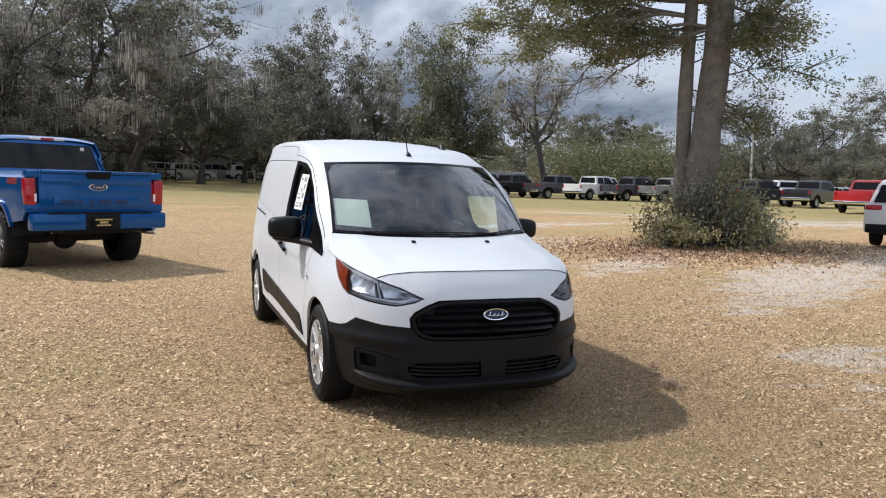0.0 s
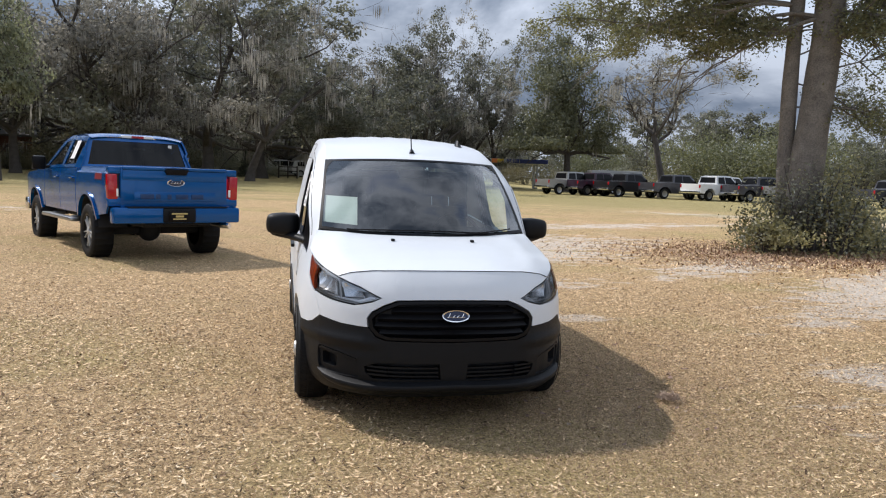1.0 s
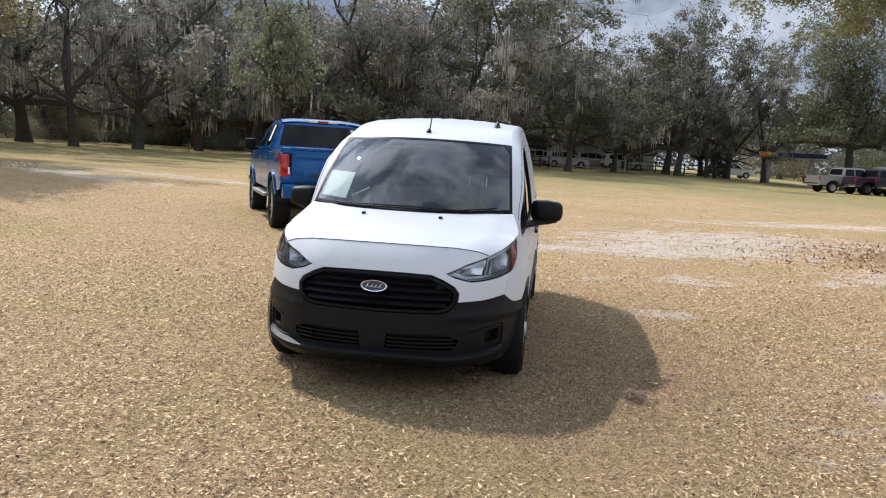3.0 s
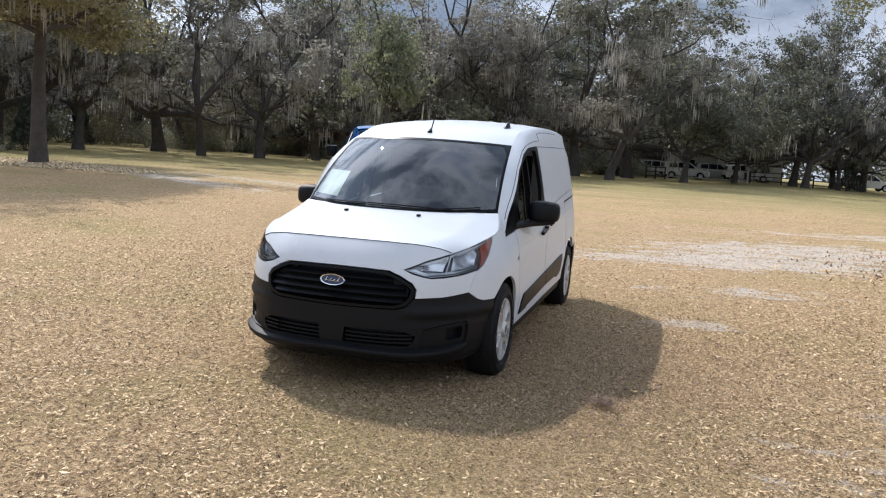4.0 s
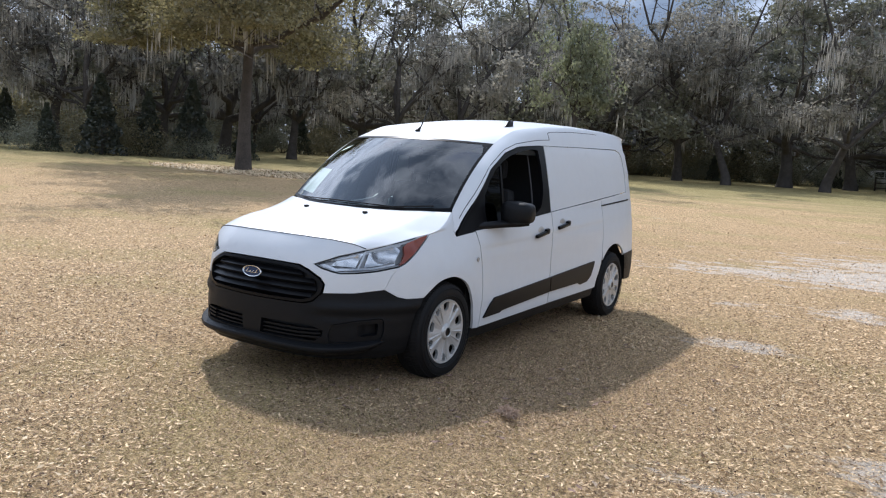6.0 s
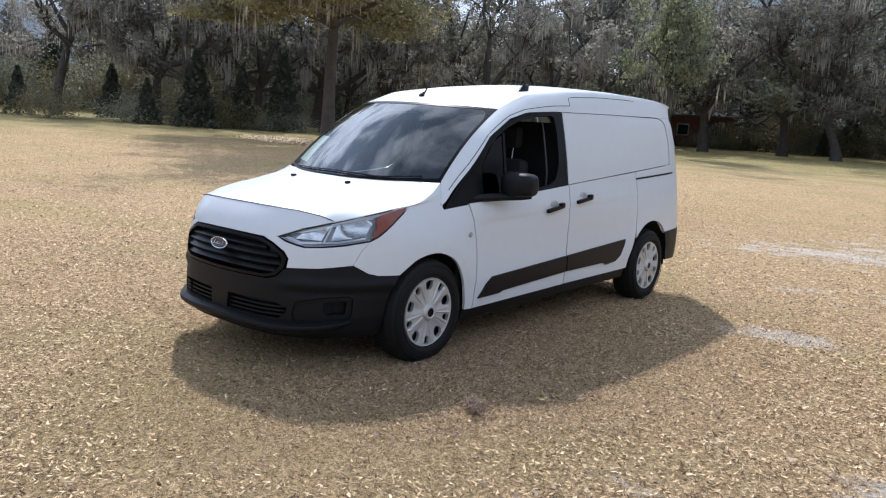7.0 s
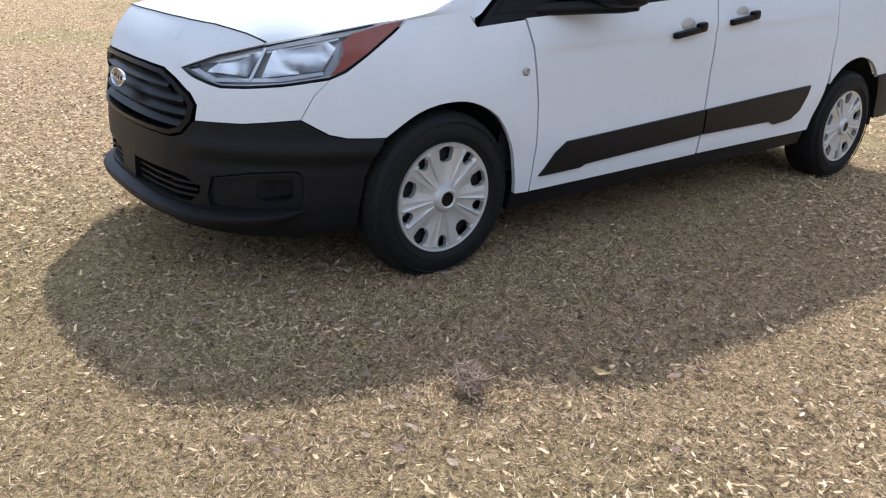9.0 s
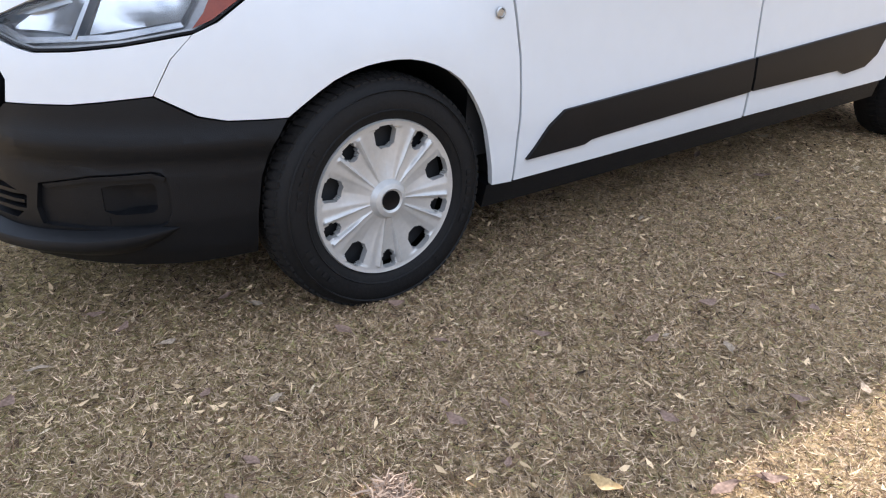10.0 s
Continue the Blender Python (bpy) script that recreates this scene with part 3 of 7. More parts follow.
for kind, az, dist, sc in WOOD:
    plant(K[kind], az, dist, sc, rt.uniform(0, 360), tall=1.28 if 3 < az < 21 else 1.0)
plant(K["green"], -19.3, 48, 0.66, 70, tall=1.75)
# rows behind, to close the wood
for az in range(-76, 13, 4):
    for row in range(2):
        if az < -58 and (row == 0 or az % 8):
            continue
        kind = rt.choice(["wide", "tall", "wide", "bare", "round"]) if az > -62 else "bare"
        plant(K[kind], az + rt.uniform(-1.8, 1.8), (72 if az < -40 else 84) + 13 * row + rt.uniform(-5, 5), rt.uniform(0.85, 1.05) if az < 0 else rt.uniform(0.58, 0.72), rt.uniform(0, 360))
for az in np.arange(15, 56, 3.2):  # far side
    plant(K[rt.choice(["wide", "round", "round"])], az + rt.uniform(-1, 1), rt.uniform(120, 135), rt.uniform(0.62, 0.80), rt.uniform(0, 360))
for az in (29.5, 31, 32.6, 34.5, 26, 30.2, 20.5):
    plant(pines["pine"], az, rt.uniform(125, 150), rt.uniform(0.9, 1.05), rt.uniform(0, 360))
for az in np.arange(40, 54, 2.6):
    plant(K[rt.choice(["round", "wide"])], az, rt.uniform(92, 100), rt.uniform(0.58, 0.72), rt.uniform(0, 360))
# undergrowth
for az in np.arange(-76, -46, 2.6):
    plant(bushes[rt.choice(["under", "olive", "dark", "under"])], az + rt.uniform(-1, 1), rt.uniform(46, 55), rt.uniform(0.45, 0.8), rt.uniform(0, 360), "bushes at the wood's edge")
for az in np.arange(-50, -0.5, 2.2):
    plant(bushes[rt.choice(["under", "olive", "dark"])], az + rt.uniform(-1, 1), rt.uniform(84, 98), rt.uniform(0.8, 1.2), rt.uniform(0, 360), "bushes at the wood's edge")
for az in [*np.arange(-30, -0.5, 1.9), 11.6]:
    plant(bushes[rt.choice(["under", "dark", "under", "olive"])], az + rt.uniform(-0.8, 0.8), rt.uniform(73, 83), rt.uniform(0.4, 0.75), rt.uniform(0, 360), "bushes at the wood's edge")
for az, d, s in ((-53.5, 45, 1.0), (-50.5, 47, 0.85), (-47.5, 47, 1.05), (-57, 46, 0.6), (-44, 50, 0.7)):
    plant(bushes["dark"], az, d, s, rt.uniform(0, 360), "bushes at the wood's edge")
for az in np.arange(15, 56, 2.4):
    plant(bushes[rt.choice(["spring", "olive", "under"]) if az < 36 else rt.choice(["olive", "under"])], az, rt.uniform(114, 120) if az < 24 else rt.uniform(94, 106), rt.uniform(0.9, 1.25), rt.uniform(0, 360), "bushes behind the parked cars")
for az, d, s in ((31.8, 92, 1.0), (35.2, 90, 1.2)):
    plant(bushes["spring"], az, d, s, rt.uniform(0, 360), "bushes behind the parked cars")

for az, d, sc in ((-8.5, 78, 1.0), (-6.2, 79, 1.1), (-4.4, 77, 1.0), (-2.4, 79, 0.95), (-14.5, 78, 0.9), (-11, 77, 0.95)):
    plant(bushes["under" if d % 2 else "olive"], az, d, sc, rt.uniform(0, 360), "bushes at the wood's edge")

for az in np.arange(-78, -8, 1.7):
    plant(bushes[rt.choice(["under", "olive", "under", "dark"])], az + rt.uniform(-0.6, 0.6), rt.uniform(66, 76) if az < -48 else rt.uniform(76, 84), rt.uniform(1.3, 1.8) if az < -48 else rt.uniform(0.8, 1.1), rt.uniform(0, 360), "bushes at the wood's edge")
for az, d, sc in ((-77, 84, 0.85), (-73.5, 88, 0.8), (-70, 82, 0.75), (-57.5, 80, 0.85), (-53, 82, 0.9)):
    plant(K["round"], az, d, sc, rt.uniform(0, 360))

# far woods that close the view behind the trees
def far_woods(name, az0, az1, dist, low, high, n, size, material, seed, label):
    rng = np.random.default_rng(seed)
    az = rng.uniform(az0, az1, n)
    top = low + (high - low) * (0.5 + 0.5 * np.sin(az * 1.1 + 3 * np.sin(az * 0.37))) * (0.7 + 0.3 * np.sin(az * 3.7))
    r = dist + rng.uniform(-4, 8, n)
    x, y = r * np.sin(np.radians(az)), -5 + r * np.cos(np.radians(az))
    z = 1.2 + top * rng.uniform(0, 1, n) ** 0.85
    return tagged(flakes(name, np.stack([x, y, z], 1), rng.uniform(0.6, 1.4, n) * size, rng, material, None), label, "woods", kind="stuff")


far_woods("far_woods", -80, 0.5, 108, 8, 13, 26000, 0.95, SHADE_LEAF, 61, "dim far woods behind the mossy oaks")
far_woods("far_woods", 0.5, 60, 150, 6.5, 11, 30000, 0.75, OAK_LEAF, 62, "far green woods beyond the parked cars")

# the tree on the left side of the field, with its ring of bare roots
side_tree = tree("oak_tree", 31, 14.5, 6.2, 6.4, 0.275, OLIVE_LIGHT, 80000, 0.19, "oak with olive leaves standing alone in the field", moss=700, bark=BARK_MID, puff=0.8, n_limbs=10, twigs=800, bend=0.03, up=0.28, skirt=0.86)
side_tree.matrix_basis = Matrix.Translation((-23.6, 20.7, ground_z(-23.6, 20.7))) @ pose(0, 0, 0, 0, 0, 40)

FOOT_LEAF = leaf_mat("yellowish_bush_leaf", (0.085, 0.082, 0.030), (0.40, 0.36, 0.15), 0.55)
OAK_SMALL = leaf_mat("small_oak_leaf", (0.045, 0.053, 0.020), (0.24, 0.245, 0.095), 0.5)
# the near twin-trunked tree with a thicket round its foot
near = holder("water_oak", "large twin-trunked oak with sparse small leaves", "tree")
near.matrix_basis = Matrix.Translation((10.55, 10.3, ground_z(10.5, 10.3)))
rng = np.random.default_rng(41)
bm = bmesh.new()
tipsets = []
def spray(base, a, rise, ln, droop, r):
    """A limb that droops outwards, with twigs along it."""
    d = np.array([math.cos(a), math.sin(a), rise])
    p, q = np.array(base, float), []
    for j in range(8):
        q.append(p)
        d = d + rng.normal(0, 0.13, 3) - np.array([0, 0, droop])
        d /= np.linalg.norm(d)
        p = p + d * ln / 8
        if j > 1:
            tipsets.append(p)
            for _ in range(2):
                e = d + rng.normal(0, 0.6, 3)
                w = [p + e / np.linalg.norm(e) * k for k in (0.0, 0.45, 0.95)]
                tube(bm, [tuple(v) for v in w], [0.022, 0.012, 0.004], 4, cap=False)
                tipsets.extend(w[1:])
    tube(bm, [tuple(v) for v in q], [r * (1 - 0.105 * i) for i in range(8)], 7, cap=False)


WEST = math.radians(142)  # across the field, square to the long view
for (x0, y0, lx, ly, r, hgt) in ((0.10, 0.0, 0.020, -0.012, 0.37, 10.0), (-0.20, 0.34, -0.002, 0.006, 0.19, 9.5)):
    pts = [(x0 + lx * z + 0.07 * math.sin(z * 0.8 + r * 9), y0 + ly * z + 0.06 * math.cos(z * 0.7), z) for z in np.linspace(-0.2, hgt, 18)]
    tube(bm, pts, [r * (1.42 if i == 0 else 1.18 if i == 1 else 1.06 - 0.024 * i + 0.03 * math.sin(i * 2.1)) for i in range(18)], 20, cap=False)
    for k in range(20):
        west = k < 14
        zb = rng.uniform(5.2, 8.6) if west else rng.uniform(6.2, 9.2)
        base = np.array(pts[int(zb / hgt * 17)])
        spray(base, WEST + rng.uniform(-0.75, 0.75) if west else rng.uniform(0, 2 * math.pi), rng.uniform(0.0, 0.35), rng.uniform(2.8, 5.6) if west else rng.uniform(1.8, 3.2), 0.022 if west else 0.0, 0.055)
    # short leafy shoots lower down the trunk
    for k in range(5):
        zb = rng.uniform(3.2, 5.6)
        spray(np.array(pts[int(zb / hgt * 17)]), WEST + math.pi + rng.uniform(-0.5, 0.5), rng.uniform(0.1, 0.5), rng.uniform(1.2, 2.1), 0.05, 0.022)
part("trunk", bm, BARK_OAK, near)
tipsets = np.array(tipsets)
n = 120000
heart = tipsets[rng.integers(0, len(tipsets), 2600)] + rng.normal(0, 0.10, (2600, 3)) - np.array([0, 0, 0.08])
thick = rng.uniform(0, 1, 2600) ** 2.2 * np.where(heart[:, 0] > 0.3, 0.28, 1.0)
c = heart[rng.choice(2600, n, p=thick / thick.sum())] + rng.normal(0, 1, (n, 3)) * np.array([0.15, 0.15, 0.12])
c = c[c[:, 2] > np.where(c[:, 0] < -1.0, 4.5, 2.6)]
n = len(c)
tagged(flakes("crown", c, rng.uniform(0.6, 1.4, n) * 0.082, rng, OAK_SMALL, near, aspect=0.45), kind="stuff")
n = 150
c = tipsets[rng.integers(0, len(tipsets), n)] + rng.normal(0, 0.2, (n, 3))
tagged(flakes("moss", c, rng.uniform(0.2, 0.55, n), rng, MOSS, near, aspect=0.06, hang=0.93, label="hanging grey moss strands"), kind="stuff")
for k, (x, y, w, h, sd) in enumerate(((10.35, 9.7, 1.5, 2.15, 51), (11.0, 9.75, 1.4, 2.0, 52), (9.75, 10.0, 1.3, 1.5, 53), (11.6, 9.8, 1.2, 1.35, 54), (10.7, 9.2, 1.5, 1.55, 55), (9.2, 9.6, 1.1, 0.8, 56), (12.0, 9.9, 0.9, 0.7, 57))):
    s = shrub("evergreen_bush", sd, w, h, FOOT_LEAF if k % 3 else BUSH_LEAF, 2000, 0.08, "leafy evergreen bush at the foot of the large oak")
    s.matrix_basis = Matrix.Translation((x, y, ground_z(x, y)))
    s["group"] = "bushes round the oak's foot"


# ---- the white van ----
PLAN = [(0, -0.916), (0.12, -0.914), (0.25, -0.904), (0.36, -0.884), (0.46, -0.850), (0.55, -0.796), (0.64, -0.719), (0.71, -0.638), (0.765, -0.551), (0.81, -0.445), (0.845, -0.32),
        (0.868, -0.18), (0.882, 0.0), (0.890, 0.3), (0.893, 0.8), (0.893, 1.6), (0.892, 2.4), (0.888, 3.0), (0.884, 3.3), (0.878, 3.5), (0.864, 3.67), (0.82, 3.79), (0.74, 3.86), (0.60, 3.89), (0.3, 3.91), (0, 3.915)]
PX, PY = [p[0] for p in PLAN], [p[1] for p in PLAN]
PU = [0.0]
for i in range(1, len(PLAN)):
    PU.append(PU[-1] + math.hypot(PX[i] - PX[i - 1], PY[i] - PY[i - 1]))


def F(x):
    """Length along the plan to the front point at that x."""
    s = 1 if x >= 0 else -1
    return s * interp(abs(x), PX[:13], PU[:13])


def S(y):
    """Length along the plan to the side point at that y."""
    return interp(y, PY, PU)


INSET_Z = [0.15, 0.24, 0.32, 0.45, 0.60, 0.70, 0.78, 0.86, 0.93, 1.00, 1.08, 1.25, 1.45, 1.60, 1.68, 1.74]
INSET_U = [0, F(0.46), F(0.71), S(-0.30), S(0.15), S(0.6), S(1.4), S(3.3), S(3.7), PU[-1]]
INSET = [
    [0.07, 0.01, 0.0, 0.0, 0.008, 0.020, 0.040, 0.085, 0.150, 0.26, 0.4, 0.5, 0.6, 0.7, 0.8, 0.8],
    [0.07, 0.01, 0.0, 0.0, 0.008, 0.020, 0.040, 0.080, 0.140, 0.24, 0.4, 0.5, 0.6, 0.7, 0.8, 0.8],
    [0.07, 0.015, 0.0, 0.0, 0.006, 0.014, 0.028, 0.055, 0.095, 0.16, 0.25, 0.3, 0.35, 0.4, 0.5, 0.5],
    [0.08, 0.03, 0.010, 0.0, 0.0, 0.004, 0.014, 0.034, 0.062, 0.10, 0.14, 0.16, 0.2, 0.25, 0.3, 0.35],
    [0.06, 0.025, 0.012, 0.002, 0.0, 0.004, 0.014, 0.036, 0.062, 0.085, 0.105, 0.12, 0.14, 0.17, 0.22, 0.28],
    [0.05, 0.022, 0.012, 0.006, 0.010, 0.012, 0.012, 0.018, 0.030, 0.045, 0.062, 0.083, 0.115, 0.150, 0.19, 0.25],
    [0.05, 0.022, 0.012, 0.006, 0.010, 0.010, 0.006, 0.004, 0.010, 0.024, 0.042, 0.070, 0.112, 0.150, 0.185, 0.25],
    [0.05, 0.022, 0.012, 0.006, 0.010, 0.010, 0.006, 0.004, 0.010, 0.024, 0.042, 0.070, 0.112, 0.150, 0.185, 0.25],
    [0.05, 0.022, 0.012, 0.002, 0.004, 0.008, 0.012, 0.018, 0.025, 0.035, 0.05, 0.08, 0.12, 0.16, 0.20, 0.26],
    [0.05, 0.022, 0.012, 0.002, 0.004, 0.008, 0.012, 0.018, 0.025, 0.035, 0.05, 0.08, 0.12, 0.16, 0.20, 0.26]]


def skin(u, z, off=0.0):
    """The van's flank and face: length along the plan, height and offset outwards to a place."""
    s, u = (1, u) if u >= 0 else (-1, -u)
    x, y = interp(u, PU, PX), interp(u, PU, PY)
    tx, ty = interp(u + 0.04, PU, PX) - interp(max(u - 0.04, -0.0), PU, PX), interp(u + 0.04, PU, PY) - interp(max(u - 0.04, 0.0), PU, PY)
    if u < 0.04:
        tx, ty = 1.0, 0.0
    k = math.hypot(tx, ty) or 1
    nx, ny = ty / k, -tx / k
    j = min(max(int(np.searchsorted(INSET_U, u)) - 1, 0), len(INSET_U) - 2)
    f = min(max((u - INSET_U[j]) / (INSET_U[j + 1] - INSET_U[j]), 0), 1)
    f = f * f * (3 - 2 * f)
    d = (1 - f) * interp(z, INSET_Z, INSET[j]) + f * interp(z, INSET_Z, INSET[j + 1])
    if y > 0.25:
        # shoulder line that rises past the door handles
        h = z - (0.845 + 0.052 * (y - 0.6))
        d += 0.0075 * min(1.0, (y - 0.25) / 0.4) * (1.0 / (1.0 + math.exp(h / 0.006))) * math.exp(min(0.0, h) / 0.10)
    if y > -0.6:
        # swollen lips round the wheel openings
        for cy, hgt, rad in ((3.06, 0.016, 0.44), (0.03, 0.010, 0.40)):
            if abs(y - cy) < 0.75 and z < 1.0:
                g = (math.hypot(y - cy, z - 0.29) - rad) / (0.07 if math.hypot(y - cy, z - 0.29) < rad else 0.11)
                d -= hgt * math.exp(-g * g) * min(1, max(0, (z - 0.40) / 0.15))
    return Vector((s * (x + nx * (off - d)), y + ny * (off - d), z))


def smooth_loop(points, n=4):
    """Rounds an open run of points by a curve through them."""
    out = []
    for i in range(len(points) - 1):
        p0, p1, p2, p3 = points[max(i - 1, 0)], points[i], points[i + 1], points[min(i + 2, len(points) - 1)]
        for k in range(n):
            t = k / n
            out.append(tuple(0.5 * (2 * b + (c - a) * t + (2 * a - 5 * b + 4 * c - d) * t * t + (3 * b - a - 3 * c + d) * t ** 3) for a, b, c, d in zip(p0, p1, p2, p3)))
    return out + [tuple(points[-1])]


def sides(name, outline, material, parent, holes=(), off=0.0, label="", flange=0.02, dz=0.05):
    """One panel of the flank on the van's left, and its mirror image on the right."""
    made = []
    for s in (1, -1):
        bm = sheet(outline, list(holes), lambda u, z: Vector((s, 1, 1)) * skin(u, z, off), dz=dz, flange=flange, flip=s < 0)
        made.append(part(name, bm, material, parent, label))
    return made


def full(name, half, material, parent, holes=(), off=0.0, label="", flange=0.02):
    """A panel across the van's face from the outline of its left half, from top centre to bottom centre."""
    outline = half + [(-u, z) for u, z in half[::-1] if u > 1e-6]
    return part(name, sheet(outline, list(holes), lambda u, z: skin(u, z, off), flange=flange), material, parent, label)


van = holder("delivery_van", "white compact delivery van with black bumper parked on dry grass", "van")
ARCH_F = smooth_loop([(0.372, 0.265), (0.355, 0.36), (0.318, 0.48), (0.235, 0.60), (0.115, 0.662), (-0.01, 0.672), (-0.14, 0.640), (-0.262, 0.562)], 3)
ARCH_R = smooth_loop([(2.635, 0.325), (2.68, 0.45), (2.76, 0.58), (2.90, 0.685), (3.06, 0.72), (3.22, 0.69), (3.34, 0.605), (3.40, 0.50)], 3)
archf = [(S(y), z) for y, z in ARCH_F]
archr = [(S(y), z) for y, z in ARCH_R]
HOOD_FRONT = [(0, 0.927), (F(0.30), 0.926), (F(0.52), 0.919), (F(0.58), 0.912), (F(0.655), 0.898), (F(0.705), 0.874)]
LAMP = [(F(0.705), 0.869), (F(0.57), 0.824), (F(0.436), 0.773), (F(0.49), 0.750), (F(0.545), 0.734), (F(0.585), 0.724), (F(0.66), 0.729), (F(0.735), 0.741), (S(-0.45), 0.767), (S(-0.40), 0.790), (S(-0.34), 0.832), (S(-0.25), 0.893), (S(-0.15), 0.961), (S(-0.28), 0.944), (S(-0.48), 0.906)]
nose = HOOD_FRONT[:-1] + [(F(0.700), 0.872), (F(0.57), 0.828), (F(0.430), 0.773), (F(0.487), 0.746), (F(0.543), 0.730), (F(0.585), 0.720), (F(0.66), 0.725), (F(0.735), 0.737), (S(-0.455), 0.762), (S(-0.505), 0.71), (S(-0.549), 0.630), (F(0.65), 0.609), (F(0.505), 0.603),
                     (F(0.512), 0.655), (F(0.487), 0.695), (F(0.415), 0.737), (F(0.345), 0.765), (F(0.2), 0.770), (0, 0.772)]
full("nose_panel", nose, WHITE, van)
fender = [(S(-0.4525), 0.763), (S(-0.396), 0.787), (S(-0.336), 0.829), (S(-0.246), 0.890), (S(-0.140), 0.960), (S(0.0), 0.978), (S(0.12), 0.985), (S(0.155), 0.93), (S(0.385), 0.955), (S(0.415), 0.85), (S(0.447), 0.64), (S(0.452), 0.47), (S(0.447), 0.262),
          *archf, (S(-0.40), 0.566), (S(-0.46), 0.580), (S(-0.5465), 0.630), (S(-0.5025), 0.71)]
sides("fender", fender, WHITE, van)
door_lo = [(S(0.393), 0.962), (S(0.47), 0.969), (S(1.0), 1.014), (S(1.588), 1.064), (S(1.584), 0.96), (S(1.588), 0.60), (S(1.582), 0.298), (S(0.455), 0.264), (S(0.461), 0.47), (S(0.456), 0.64), (S(0.424), 0.85)]
doors = sides("front_door", door_lo, WHITE, van, dz=0.012)
slide = [(S(1.597), 0.300), (S(1.600), 0.60), (S(1.594), 0.96), (S(1.597), 1.066), (S(2.73), 1.158), (S(2.742), 0.85), (S(2.738), 0.66), *[p for p in archr[::-1] if p[0] < S(2.72)], (S(2.60), 0.322)]
slides = sides("sliding_door", slide, WHITE, van, dz=0.012)
quarter = [(S(2.738), 1.160), (S(3.49), 1.222), (S(3.515), 1.39), (S(3.485), 1.58), (S(3.44), 1.63), (S(3.33), 1.652), (S(3.655), 1.654), (S(3.73), 1.615), (S(3.79), 1.4), (S(3.82), 1.2), (S(3.79), 0.62), (S(3.44), 0.60), *[q for q in archr[::-1] if S(2.745) < q[0] < S(3.38)], (S(2.748), 0.66), (S(2.752), 0.85)]
sides("rear_quarter", quarter, WHITE, van)
cargo = [(S(1.604), 1.070), (S(3.48), 1.228), (S(3.505), 1.39), (S(3.475), 1.575), (S(3.43), 1.622), (S(3.32), 1.644), (S(2.4), 1.630), (S(1.604), 1.611)]
sides("cargo_side_panel", cargo, WHITE, van, off=-0.007, flange=0.006)

# bumper, sill and lower trim in black plastic
fog = [(F(0.545), 0.302), (F(0.538), 0.345), (F(0.555), 0.412), (F(0.66), 0.440), (S(-0.575), 0.452), (S(-0.556), 0.449), (S(-0.545), 0.436), (S(-0.540), 0.40), (S(-0.544), 0.345), (S(-0.556), 0.318), (S(-0.578), 0.305), (F(0.66), 0.300)]
blind = [(F(0.672), 0.345), (F(0.69), 0.336), (S(-0.585), 0.342), (S(-0.575), 0.352), (S(-0.571), 0.408), (S(-0.582), 0.419), (F(0.69), 0.412), (F(0.672), 0.404)]
intake = [(F(0.075), 0.306), (F(0.085), 0.400), (F(0.36), 0.404), (F(0.45), 0.398), (F(0.515), 0.372), (F(0.505), 0.335), (F(0.47), 0.306)]
neg = lambda loop: [(-u, z) for u, z in loop][::-1]
bumper_half = [(0, 0.525), (F(0.40), 0.530), (F(0.455), 0.548), (F(0.49), 0.590), (F(0.50), 0.599), (F(0.65), 0.605), (S(-0.549), 0.626), (S(-0.465), 0.576), (S(-0.40), 0.562), (S(-0.265), 0.559), (S(-0.305), 0.50), (S(-0.335), 0.42), (S(-0.35), 0.32), (S(-0.357), 0.200),
               (S(-0.5), 0.190), (F(0.6), 0.190), (F(0.3), 0.195), (0, 0.20)]
def bumper_point(u, z):
    """The bumper stands out in a soft ledge below its upper edge, towards the corners."""
    side = min(1.0, max(0.0, (abs(u) - F(0.42)) / 0.12))
    return skin(u, z, 0.013 * side * math.exp(-((z - 0.512) / 0.030) ** 2) - 0.006 * side * math.exp(-((z - 0.465) / 0.02) ** 2))


